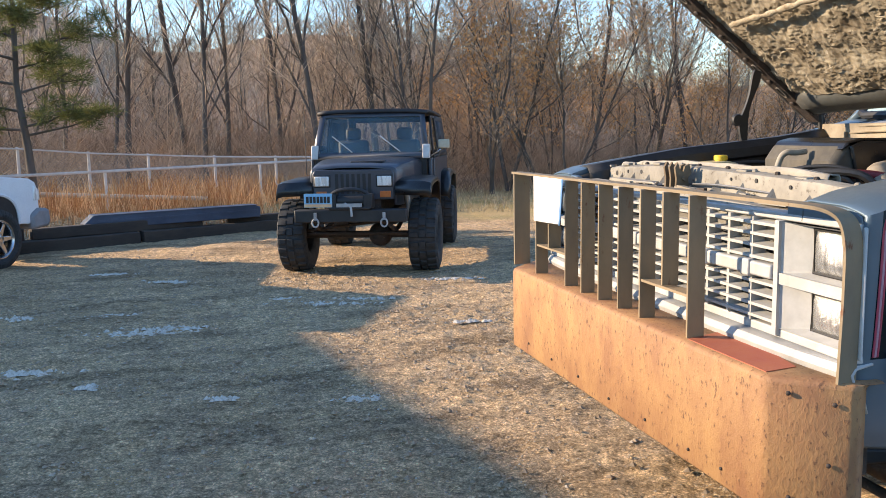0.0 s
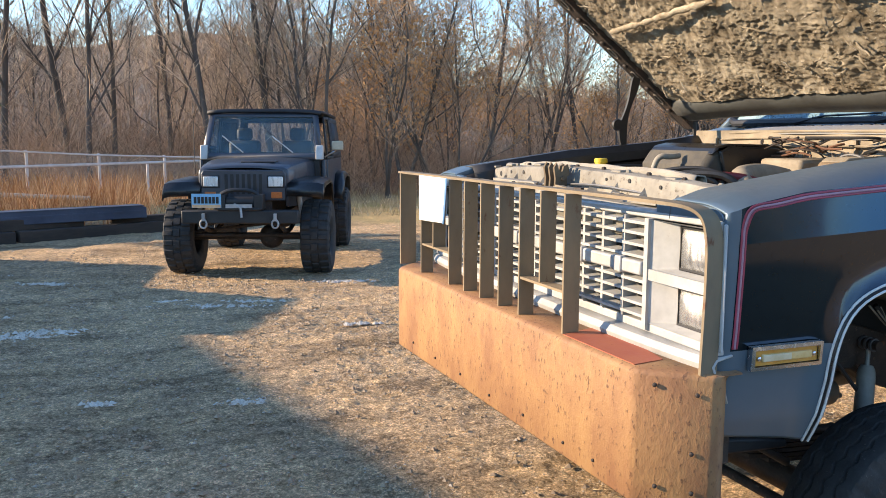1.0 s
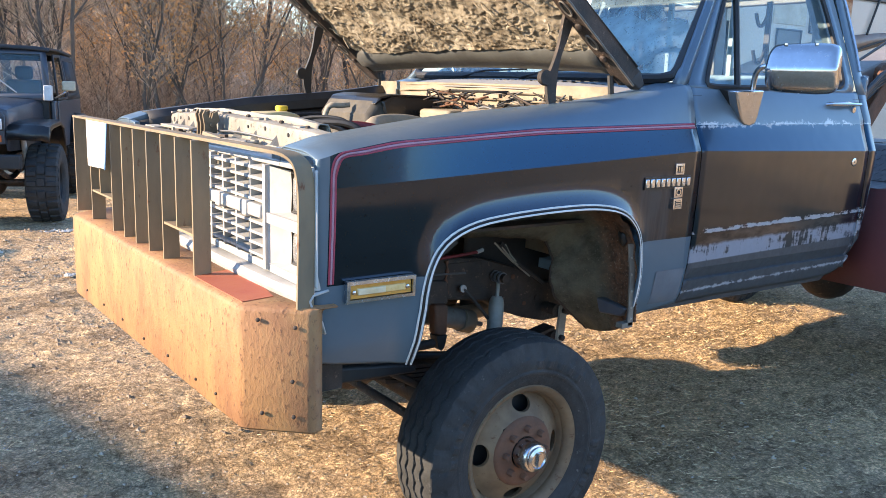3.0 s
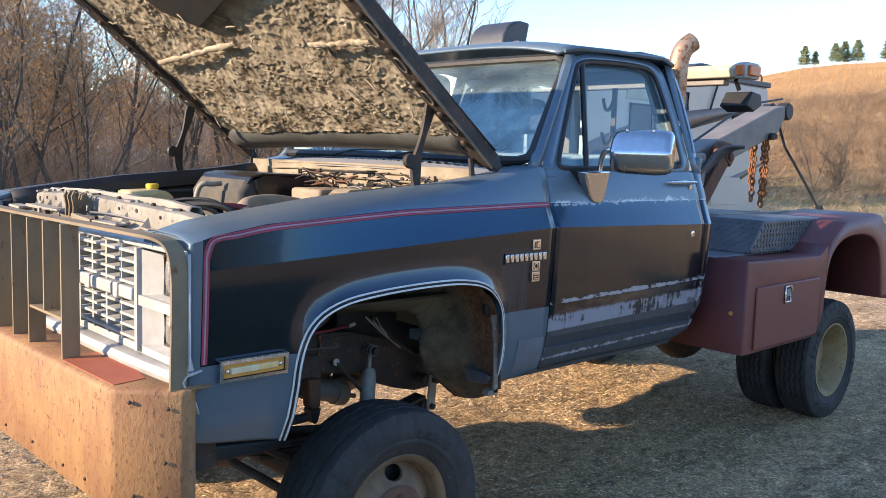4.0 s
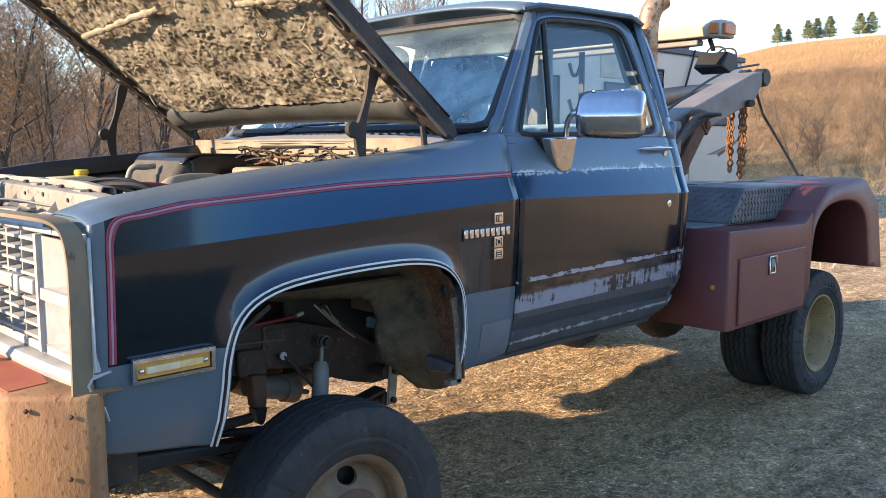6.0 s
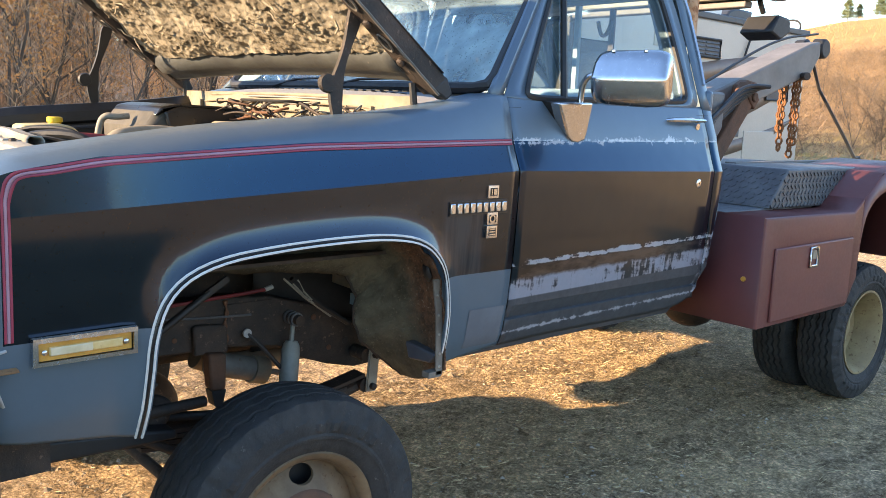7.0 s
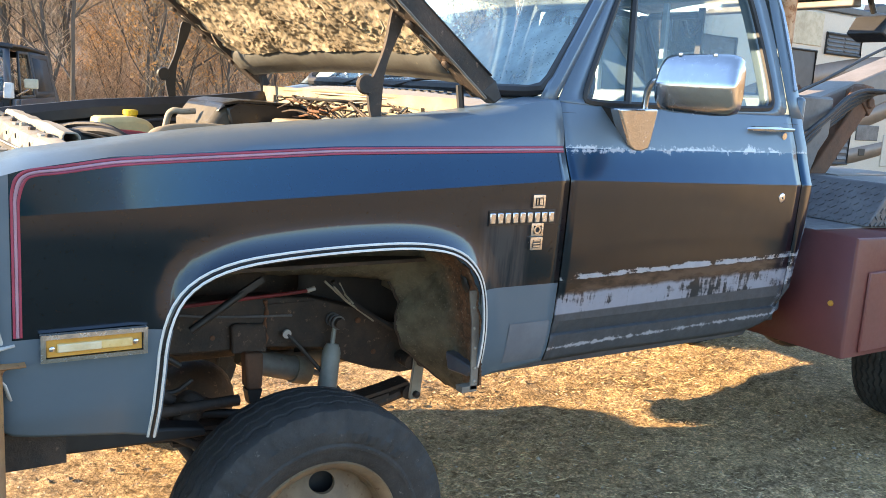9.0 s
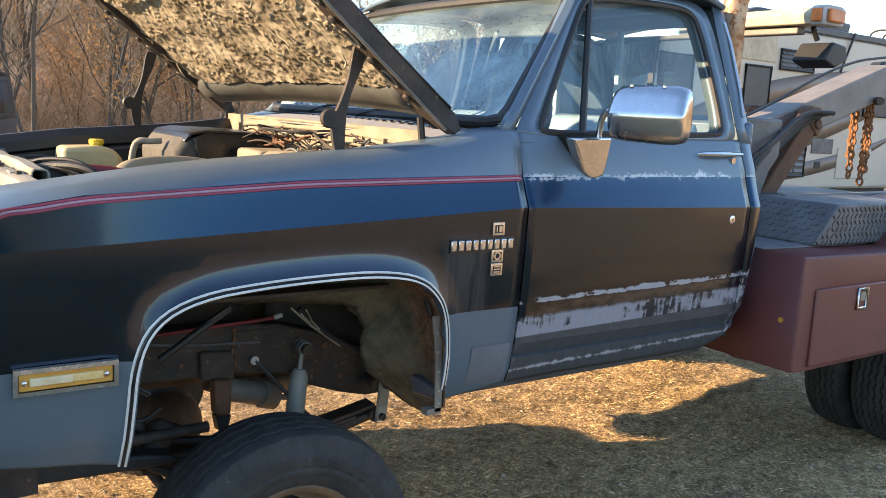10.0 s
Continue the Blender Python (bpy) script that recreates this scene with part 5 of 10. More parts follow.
for s in (-1, 1):
    bm = bmesh.new()
    vs = []
    for a, b, c, d in (((-HL, s * (HW - 0.075), -0.005), (0.03, s * (HW - 0.005), 0.055), 0, 0),):
        lo = (a[0], min(a[1], b[1]), a[2])
        hi = (b[0], max(a[1], b[1]), b[2])
        vs += box(bm, lo, hi)
    for k in range(7):
        x = -0.12 - k * 0.16
        vs += lathe(bm, [(0.016, 0), (0.016, 0.008), (0.008, 0.012)], 8, Matrix.Translation((x, s * (HW - 0.04), -0.006)) @ Matrix.Rotation(math.pi, 4, "X"))
    bmesh.ops.transform(bm, matrix=HOOD, verts=vs)
    part("hood_side_rail", bm, FRAME, hood, bevel=0.01)
    for k in range(6):      # lightening slots with raised rims
        bm = bmesh.new()
        x = -0.20 - k * 0.165
        vs = tube(bm, [(x + 0.034 * math.cos(a), s * (HW - 0.040) + 0.014 * math.sin(a), -0.007) for a in np.linspace(0, 2 * math.pi, 17)[:-1]], 0.004, 5, True)
        bmesh.ops.transform(bm, matrix=HOOD, verts=bm.verts)
        part("slot_rim", bm, DUSTY_STEEL, hood)
        bm = bmesh.new()
        box(bm, (x - 0.032, s * (HW - 0.040) - 0.012, -0.0065), (x + 0.032, s * (HW - 0.040) + 0.012, -0.0045))
        bmesh.ops.transform(bm, matrix=HOOD, verts=bm.verts)
        part("rail_slot", bm, BLACK, hood)
    bm = bmesh.new()      # bare folded edge of the rail
    pts = [(-HL + 0.01 + (HL + 0.02) * k / 40, s * (HW - 0.006 + 0.002 * noise.noise((k * 0.7, s, 2))), -0.004 + 0.003 * noise.noise((k * 0.9, s, 5))) for k in range(41)]
    tube(bm, pts, 0.0045, 6)
    bmesh.ops.transform(bm, matrix=HOOD, verts=bm.verts)
    part("folded_edge", bm, DUSTY_STEEL, hood)
    bm = bmesh.new()      # pointed rear tip of the side rail and its stay
    vs = prism(bm, [(0.02, 0.06), (0.075, 0.035), (0.066, 0.005), (0.0, -0.005)], 1, s * (HW - 0.05), s * (HW - 0.004))
    bmesh.ops.transform(bm, matrix=HOOD, verts=vs)
    part("hood_rail_tip", bm, BLACK, hood, bevel=0.006)
    bm = bmesh.new()
    tube(bm, [(0.46, s * 0.80, 1.64), (0.47, s * 0.80, 1.57)], 0.011, 6)
    part("hood_stay", bm, BLACK, hood)
    # hinge: curved strap, link and coil spring
    hm = bmesh.new()
    hx = 0.080 if s < 0 else -0.040
    line = smooth_line([(hx + 0.17, s * 0.80, 1.84), (hx + 0.15, s * 0.80, 1.76), (hx + 0.115, s * 0.80, 1.66), (hx + 0.10, s * 0.80, 1.60), (hx + 0.115, s * 0.80, 1.50)], 2)
    secs = []
    for i, p in enumerate(line):
        d = (line[min(i + 1, len(line) - 1)] - line[max(i - 1, 0)]).normalized()
        nrm = Vector((0, 1, 0)).cross(d).normalized()
        w = 0.016 + 0.005 * math.sin(i * 0.6)
        secs.append([hm.verts.new(p + nrm * a * w + Vector((0, b * 0.007, 0))) for a, b in ((-1, -1), (1, -1), (1, 1), (-1, 1))])
    for a, b in zip(secs, secs[1:]):
        for j in range(4):
            hm.faces.new([a[j], a[(j + 1) % 4], b[(j + 1) % 4], b[j]])
    hm.faces.new(secs[0][::-1])
    hm.faces.new(secs[-1])
    bmesh.ops.recalc_face_normals(hm, faces=hm.faces)
    hinge = part("hood_hinge", hm, FRAME if s < 0 else BLACK, truck, "curved hood hinge strap with a coil spring")
    bm = bmesh.new()
    lathe(bm, [(0.010, -0.010), (0.024, -0.010), (0.028, 0.0), (0.024, 0.010), (0.010, 0.010)], 20, Matrix.Translation((hx + 0.075, s * 0.80, 1.625)) @ Matrix.Rotation(radians(90), 4, "X"))
    part("hinge_spring", bm, FRAME if s < 0 else BLACK, hinge)
for x0, x1, z0, z1, m_ in ((-0.20, -0.03, 0.0, 0.045, DUST),):
    bm = bmesh.new()
    rows = []
    for x, z in ((-0.165, 0.035), (-0.15, 0.008), (-0.125, -0.006), (-0.085, -0.010), (-0.06, 0.004), (-0.02, 0.008), (0.0, 0.03)):
        rows.append([(x, y * (HW - 0.07), z + 0.028 * (1 - y * y)) for y in np.linspace(-1, 1, 30)])
    sheet(bm, rows)
    bmesh.ops.transform(bm, matrix=HOOD, verts=bm.verts)
    part("hood_rear_channel", bm, worn("grey_hood_channel", (0.085, 0.09, 0.085), (0.05, 0.05, 0.048), 0.55, 0.1, 6, 40, (0.20, 0.175, 0.13), 0.64, 0.2), hood, solid=0.005)
bm = bmesh.new()      # torn felt: a lumpy sheet
rows = []
for u in np.linspace(-1.20, -0.15, 200):
    row = []
    for v in np.linspace(-0.80, 0.80, 250):
        n1 = noise.noise((u * 2.7, v * 2.7, 0.3))
        n2 = noise.noise((u * 9, v * 8, 5.3))
        n3 = noise.noise((u * 30, v * 33, 9.3))
        n4 = noise.noise((u * 75, v * 72, 2.3))
        n5 = noise.noise((u * 120, v * 120, 7.1))
        d = 0.016 * n1 + 0.013 * n2 + 0.006 * n3 + 0.0035 * n4 + 0.002 * n5
        if n2 + 0.5 * n3 + 0.4 * n4 > 0.36:
            d -= 0.009
        row.append((u, v, 0.012 - d))
    rows.append(row)
sheet(bm, rows)
bmesh.ops.transform(bm, matrix=HOOD, verts=bm.verts)
part("hood_felt", bm, FELT, hood, "torn, dirty tan insulation felt", sharp=80)
for (x0, y0), (x1, y1) in (((-0.655, 0.70), (-0.712, -0.02)), ((-0.662, -0.45), (-0.645, -0.78))):      # pale rolled seams across the felt
    bm = bmesh.new()
    ks = np.linspace(0, 1, 40)
    pts = [(x0 + (x1 - x0) * k + 0.006 * noise.noise((k * 11, 3, x0)), y0 + (y1 - y0) * k, -0.010 + 0.006 * noise.noise((k * 15, 1, x0))) for k in ks]
    vs = tube(bm, pts, [0.014 + 0.008 * noise.noise((k * 17, 7, x0)) for k in ks], 10, flat=0.5)
    bmesh.ops.transform(bm, matrix=HOOD, verts=vs)
    part("hood_felt_roll", bm, FELT_PALE, hood)
bm = bmesh.new()      # bare black brace where the felt has gone
vs = prism(bm, [(-1.22, -0.62), (-1.22, 0.62), (-1.06, 0.30), (-0.92, 0.24), (-0.82, 0.095), (-0.876, -0.09), (-0.95, -0.33), (-1.02, -0.55)], 2, -0.022, 0.004)
bmesh.ops.transform(bm, matrix=HOOD, verts=vs)
part("hood_brace", bm, BLACK, hood, bevel=0.004)
bm = bmesh.new()
rngf = random.Random(9)
for _ in range(60):
    u, v = rngf.uniform(-1.15, -0.25), rngf.uniform(-0.74, 0.74)
    p = Vector((u, v, -0.008))
    pts = [p]
    a = rngf.uniform(0, 6.28)
    for k in range(4):
        a += rngf.uniform(-0.6, 0.6)
        p = p + Vector((math.cos(a) * 0.016, math.sin(a) * 0.016, rngf.uniform(-0.008, 0.005)))
        pts.append(p)
    tube(bm, pts, [0.003, 0.005, 0.0045, 0.004, 0.002], 5, flat=0.5)
bmesh.ops.transform(bm, matrix=HOOD, verts=bm.verts)
part("felt_litter", bm, FELT_PALE, hood)["kind"] = "stuff"

# ---- ground ----
def axis_steps(lo, hi, fine_lo, fine_hi, fine):
    mid = list(np.arange(fine_lo, fine_hi + 1e-6, fine))
    left, step, v = [], fine, fine_lo
    while v > lo:
        step *= 1.14
        v -= step
        left.append(v)
    right, step, v = [], fine, fine_hi
    while v < hi:
        step *= 1.14
        v += step
        right.append(v)
    return left[::-1] + mid + right


xs_g = axis_steps(-420, 420, -4.5, 5.5, 0.03)
ys_g = axis_steps(-420, 420, -1.8, 7.5, 0.03)
bm = bmesh.new()
vs_g = []
for x in xs_g:
    row = []
    for y in ys_g:
        z = ground_z(x, y)
        near = 1.0 if (-12 < x < 20 and -8 < y < 20) else 0.0
        z += near * (0.018 * noise.noise((x * 1.1, y * 1.1, 0)) + 0.012 * noise.noise((x * 3.7, y * 3.7, 2.0)) + 0.009 * noise.noise((x * 7.3, y * 7.3, 5.0)) + 0.010 * noise.noise((x * 14.1, y * 14.1, 8.0)) + (0.009 * noise.noise((x * 24.0, y * 24.0, 11.0)) if abs(x) < 6 and -2 < y < 8 else 0.0))
        row.append(bm.verts.new((x, y, z)))
    vs_g.append(row)
for i in range(len(xs_g) - 1):
    a, b = vs_g[i], vs_g[i + 1]
    for j in range(len(ys_g) - 1):
        bm.faces.new((a[j], b[j], b[j + 1], a[j + 1]))
g = new("ground", finish("ground", bm, GROUND, 80))
tagged(g, "gravel yard with dry grass, rising to brown hills", "ground", kind="structure")

# ---- wheels ----
def tyre_mesh(name, R, W, grooves, rim_r, lug=False, mats=RUBBER):
    """Tyre round the local z axis with zigzag grooves or, for mud tyres, rows of lugs."""
    bm = bmesh.new()
    n = 240
    half = W / 2
    prof = [(rim_r - 0.004, -half * 0.72), (rim_r + 0.006, -half * 0.80), (rim_r + 0.02, -half * 0.87), (rim_r + 0.035, -half * 0.93)]
    prof += [(rim_r + 0.035 + (R - 0.06 - rim_r - 0.035) * k, -half * (0.93 + 0.07 * math.sin(math.pi * k * 0.6))) for k in np.linspace(0.12, 1.0, 9)]
    prof += [(R - 0.05, -half * 0.97), (R - 0.036, -half * 0.94), (R - 0.022, -half * 0.905), (R - 0.013, -half * 0.87)]
    tread = [(R - 0.010 * abs(w) ** 3, half * 0.84 * w) for w in np.linspace(-1, 1, 85)]
    full = prof + tread + [(r, -h) for r, h in prof[::-1]]
    rings = []
    for r, h in full:
        ring = []
        for j in range(n):
            a = 2 * math.pi * j / n
            rr, hh = r, h
            w = h / (half * 0.84)
            if r > R - 0.0115 and abs(w) <= 1.001:
                if lug:
                    k = (j * 7 // 10 + (7 if h > 0 else 0)) % 7
                    cut = (k < 3 and abs(w) > 0.30) or abs(abs(w) - 0.30) < 0.05 or (abs(w) < 0.28 and (j // 4) % 3 == 0)
                    rr -= 0.017 if cut else 0.0
                else:
                    zig = 0.065 * (abs((j % 6) - 3) / 1.5 - 1)
                    for g in grooves:
                        if abs(w - g - zig) < 0.032:
                            rr -= 0.014
            elif lug and r > R - 0.055:
                if (j * 7 // 10 + (7 if h > 0 else 0)) % 7 < 3:
                    rr -= 0.012
            elif not lug and r > R - 0.055:
                if j % 8 < 2:
                    rr -= 0.004
                    hh -= math.copysign(0.003, h)
            elif not lug and r > rim_r + 0.04:
                k = (r - rim_r) / (R - rim_r)
                if 0.42 < k < 0.62 and (j // 3) % 2 and (j // 30) % 2:
                    hh += math.copysign(0.005, h)
                elif k > 0.70 or 0.30 < k < 0.36:
                    hh += math.copysign(0.004, h)
            ring.append(bm.verts.new((rr * math.cos(a), rr * math.sin(a), hh)))
        rings.append(ring)
    for a, b in zip(rings, rings[1:]):
        for j in range(n):
            bm.faces.new([a[j], a[(j + 1) % n], b[(j + 1) % n], b[j]])
    bmesh.ops.recalc_face_normals(bm, faces=bm.faces)
    return finish(name, bm, mats, 24)


def disc_with_holes(bm, r_in, r_out, dish, count, hole, n_seg=36):
    """Wheel disc between two radii; dish(r) gives its height; round or oval holes."""
    def at(r, a):
        return (r * math.cos(a), r * math.sin(a), dish(r))
    for k in range(count):
        a0 = 2 * math.pi * k / count
        half_a = math.pi / count
        rc, hr, ha = hole
        outer, inner = [], []
        for j in range(n_seg):
            t = 2 * math.pi * j / n_seg
            c, s = math.cos(t), math.sin(t)
            m = max(abs(c), abs(s))
            u, v = c / m, s / m
            outer.append(((r_in + r_out) / 2 + v * (r_out - r_in) / 2, a0 + u * half_a))
            inner.append((rc + s * hr, a0 + c * ha))
        prev = outer
        for w in (0.35, 0.7, 1.0):
            cur = [(o[0] * (1 - w) + i[0] * w, o[1] * (1 - w) + i[1] * w) for o, i in zip(outer, inner)]
            ring_between(bm, [at(*p) for p in prev], [at(*p) for p in cur])
            prev = cur
        ring_between(bm, [at(*p) for p in inner], [(x, y, z - 0.012) for x, y, z in (at(*p) for p in inner)])


def put_mesh(name, me, parent, m, label=""):
    ob = new(name, me)
    ob.parent = parent
    ob.matrix_basis = m
    if label:
        ob["label"] = label
    return ob


FRONT_TYRE = tyre_mesh("tyre", 0.386, 0.235, (-0.62, -0.22, 0.2, 0.60), 0.222)
REAR_TYRE = tyre_mesh("tyre", 0.362, 0.21, (-0.7, -0.35, 0.0, 0.35, 0.7), 0.215)


def front_wheel(s):
    """Local +z points away from the truck."""
    m = Matrix.Translation((-0.004, s * 0.876, 0.402)) @ Matrix.Rotation(radians(-90 * s), 4, "X") @ Matrix.Rotation(radians(3 * s), 4, "Z")
    bm = bmesh.new()
    lathe(bm, [(0.200, -0.10), (0.190, -0.06), (0.188, 0.02), (0.196, 0.06), (0.212, 0.082), (0.228, 0.086), (0.231, 0.092), (0.226, 0.098), (0.214, 0.094), (0.203, 0.080), (0.196, 0.05)], 64, None, False)
    bmesh.ops.recalc_face_normals(bm, faces=bm.faces)
    rim = part("wheel", bm, RIM, truck, "rust-brown eight-lug steel wheel", solid=0.003)
    rim.matrix_basis = m
    dish = lambda r: interp(r, [(0.05, 0.098), (0.105, 0.098), (0.118, 0.088), (0.15, 0.068), (0.185, 0.045), (0.2, 0.04)])
    bm = bmesh.new()
    disc_with_holes(bm, 0.118, 0.192, dish, 4, (0.158, 0.026, 0.24))
    bmesh.ops.remove_doubles(bm, verts=bm.verts, dist=0.0005)
    bmesh.ops.recalc_face_normals(bm, faces=bm.faces)
    d = part("wheel_disc", bm, RIM, rim)
    bm = bmesh.new()
    lathe(bm, [(0.121, 0.087), (0.116, 0.094), (0.105, 0.099), (0.055, 0.10)], 48, None, False)
    part("lug_plate", bm, HUBRUST, rim)
    for k in range(8):
        a = 2 * math.pi * k / 8
        bm = bmesh.new()
        lathe(bm, [(0.0125, 0.098), (0.0125, 0.116), (0.009, 0.122)], 6, Matrix.Translation((0.083 * math.cos(a), 0.083 * math.sin(a), 0)))
        part("lug_nut", bm, HUBRUST, rim)
    bm = bmesh.new()
    lathe(bm, [(0.052, 0.098), (0.052, 0.146), (0.046, 0.158), (0.040, 0.160), (0.040, 0.168), (0.030, 0.173), (0.026, 0.168), (0.0, 0.168)], 32, None, False)
    box(bm, (-0.005, -0.022, 0.166), (0.005, 0.022, 0.178))
    part("locking_hub", bm, CHROME, rim, "chromed locking hub")
    # black drum added behind the disc so that its holes look dark
    bm = bmesh.new()
    lathe(bm, [(0.186, -0.10), (0.180, 0.0), (0.17, 0.012), (0.0, 0.012)], 40, None, False)
    part("brake_drum", bm, BLACK, rim)
    put_mesh("tyre", FRONT_TYRE, rim, Matrix.Identity(4))
    return rim


def rear_wheel(s, y, face):
    z = ground_z(3.34, s * y) + 0.355
    m = Matrix.Translation((3.34, s * y, z)) @ Matrix.Rotation(radians(-90 * s), 4, "X")
    bm = bmesh.new()
    lathe(bm, [(0.19, -0.09), (0.185, 0.0), (0.19, 0.05), (0.205, 0.078), (0.221, 0.084), (0.223, 0.092), (0.212, 0.092), (0.198, 0.07), (0.178, 0.02), (0.172, -0.035), (0.12, -0.05), (0.03, -0.05)], 56, None, False)
    bmesh.ops.recalc_face_normals(bm, faces=bm.faces)
    rim = part("rear_wheel", bm, CREAM_RIM, truck, "cream-painted dual rear wheel")
    rim.matrix_basis = m
    put_mesh("tyre", REAR_TYRE, rim, Matrix.Identity(4))
    if face:
        bm = bmesh.new()
        lathe(bm, [(0.09, -0.05), (0.085, -0.02), (0.06, -0.008), (0.0, -0.008)], 32, None, False)
        part("hub", bm, CREAM_RIM, rim)
    return rim


for s in (-1, 1):
    front_wheel(s)
    rear_wheel(s, 0.948, True)
    rear_wheel(s, 0.70, False)

# ---- frame, axles, springs ----
for s in (-1, 1):
    bm = bmesh.new()
    prism(bm, [(-0.84, 0.80), (-0.84, 0.90), (-0.45, 0.935), (-0.254, 0.966), (0.017, 0.963), (0.166, 0.950), (0.349, 0.898), (0.489, 0.824), (0.60, 0.80), (3.0, 0.84), (3.4, 1.0), (3.95, 1.0), (3.95, 0.86), (3.0, 0.70), (0.72, 0.665), (0.51, 0.657), (0.40, 0.685), (0.29, 0.725), (0.203, 0.778), (0.03, 0.801), (-0.084, 0.803), (-0.253, 0.808)], 1, s * 0.39, s * 0.465)
    fr = part("frame_rail", bm, FRAME, truck, bevel=0.006)
    for x, z, r in ((0.098, 0.876, 0.014), (0.053, 0.834, 0.010), (0.144, 0.827, 0.0085), (0.155, 0.921, 0.008), (0.140, 0.908, 0.006), (0.467, 0.76, 0.013), (0.337, 0.86, 0.010), (0.40, 0.745, 0.009), (-0.20, 0.90, 0.010), (-0.15, 0.85, 0.008)):
        bm = bmesh.new()
        lathe(bm, [(r, 0), (r, 0.004), (r * 0.5, 0.005), (0, 0.005)], 12, Matrix.Translation((x, s * 0.464, z)) @ Matrix.Rotation(radians(-90 * s), 4, "X"), False)
        part("frame_plug", bm, BLACK if r > 0.0115 else HUBRUST, fr)
    bm = bmesh.new()      # weld plate
    box(bm, (0.018, s * 0.468 - 0.003, 0.812), (0.178, s * 0.468 + 0.003, 0.942))
    part("frame_patch", bm, FRAME, fr, bevel=0.003)
    bm = bmesh.new()
    tube(bm, [(0.015 + 0.003 * math.sin(70 * z), s * 0.470, z) for z in np.linspace(0.805, 0.955, 50)], [0.0055 + 0.0025 * math.sin(160 * z) for z in np.linspace(0.805, 0.955, 50)], 6)
    part("weld_bead", bm, HUBRUST, fr)
    bm = bmesh.new()      # bracket and bump stop hanging from the rail
    prism(bm, [(-0.095, 0.798), (-0.10, 0.885), (-0.085, 0.892), (0.000, 0.884), (0.013, 0.872), (0.015, 0.793)], 1, s * 0.466, s * 0.488)
    part("bump_stop_bracket", bm, FRAME, fr, bevel=0.006)
    bm = bmesh.new()
    prism(bm, [(-0.066, 0.806), (-0.006, 0.800), (-0.008, 0.70), (-0.014, 0.685), (-0.052, 0.688), (-0.060, 0.70)], 1, s * 0.472, s * 0.520)
    part("bump_stop_strap", bm, HUBRUST, fr, bevel=0.008)
    bm = bmesh.new()
    prism(bm, [(-0.058, 0.69), (-0.010, 0.688), (-0.022, 0.640), (-0.034, 0.630), (-0.048, 0.642)], 1, s * 0.50 - 0.022, s * 0.50 + 0.022)
    part("bump_stop", bm, BLACK, fr)
    bm = bmesh.new()      # shock absorber
    top, low = Vector((0.238, s * 0.50, 0.872)), Vector((0.175, s * 0.55, 0.47))
    d = low - top
    tube(bm, [top, top + d * 0.2], 0.008, 8)
    tube(bm, [top + d * 0.17, top + d * 0.20, top + d * 0.24, top + d * 0.95], [0.019, 0.026, 0.030, 0.032], 18)
    sh = part("shock_absorber", bm, worn("grey_green_shock_paint", (0.20, 0.22, 0.20), (0.26, 0.27, 0.25), 0.45, 0, 5, 40) if s < 0 else STEEL, truck, "grey shock absorber")
    bm = bmesh.new()
    tube(bm, [(0.238, s * 0.455, 0.876), (0.238, s * 0.545, 0.876)], 0.017, 14)
    part("shock_eye", bm, FRAME, sh)
    for y0 in (0.478, 0.50, 0.522):      # rubber rings and washers on the eye
        bm = bmesh.new()
        tube(bm, [(0.238, s * (y0 - 0.004), 0.876), (0.238, s * (y0 + 0.004), 0.876)], 0.023, 16)
        part("shock_washer", bm, STEEL, sh)
    bm = bmesh.new()
    for k in range(5):
        L = 0.53 - 0.08 * k
        pts = [(x, s * 0.52, 0.60 - 0.016 * k + 0.09 * ((x - 0.0) / 0.62) ** 2) for x in np.linspace(-L, L * 0.93, 13)]
        for a, b in zip(pts, pts[1:]):
            prism(bm, [(a[0], a[2]), (b[0], b[2]), (b[0], b[2] - 0.012), (a[0], a[2] - 0.012)], 1, s * 0.52 - 0.033, s * 0.52 + 0.033)
    part("leaf_spring", bm, FRAME, truck)
    bm = bmesh.new()      # pale shackle plate and spring eye
    lk = Matrix.Translation((0.519, s * 0.56, 0.668)) @ Matrix.Rotation(radians(5), 4, "Y")
    box(bm, (-0.022, -0.006, -0.075), (0.022, 0.006, 0.075), lk)
    bmesh.ops.bevel(bm, geom=bm.edges, offset=0.004, affect="EDGES", segments=2)
    sk = part("shackle", bm, DUST, truck, "pale steel spring shackle")
    for z in (-0.055, 0.055):
        bm = bmesh.new()
        lathe(bm, [(0.012, 0), (0.012, 0.014), (0.006, 0.018)], 8, lk @ Matrix.Translation((0, s * 0.006, z)) @ Matrix.Rotation(radians(-90 * s), 4, "X"))
        part("shackle_bolt", bm, FRAME, sk)
    bm = bmesh.new()
    tube(bm, [(0.28, s * 0.52, 0.555), (0.40, s * 0.52, 0.585), (0.505, s * 0.52, 0.612)], 0.018, 8)
    tube(bm, [(0.50, s * 0.49, 0.615), (0.50, s * 0.552, 0.615)], 0.026, 12)
    tube(bm, [(0.50, s * 0.48, 0.722), (0.50, s * 0.552, 0.722)], 0.024, 12)
    part("spring_end", bm, FRAME, truck)
    bm = bmesh.new()      # brake hose
    tube(bm, smooth_line([(0.079, s * 0.49, 0.845), (0.113, s * 0.50, 0.81), (0.187, s * 0.51, 0.72), (0.30, s * 0.53, 0.595)], 2), 0.007, 8)
    bh = part("brake_hose", bm, BLACK, truck)
    bm = bmesh.new()
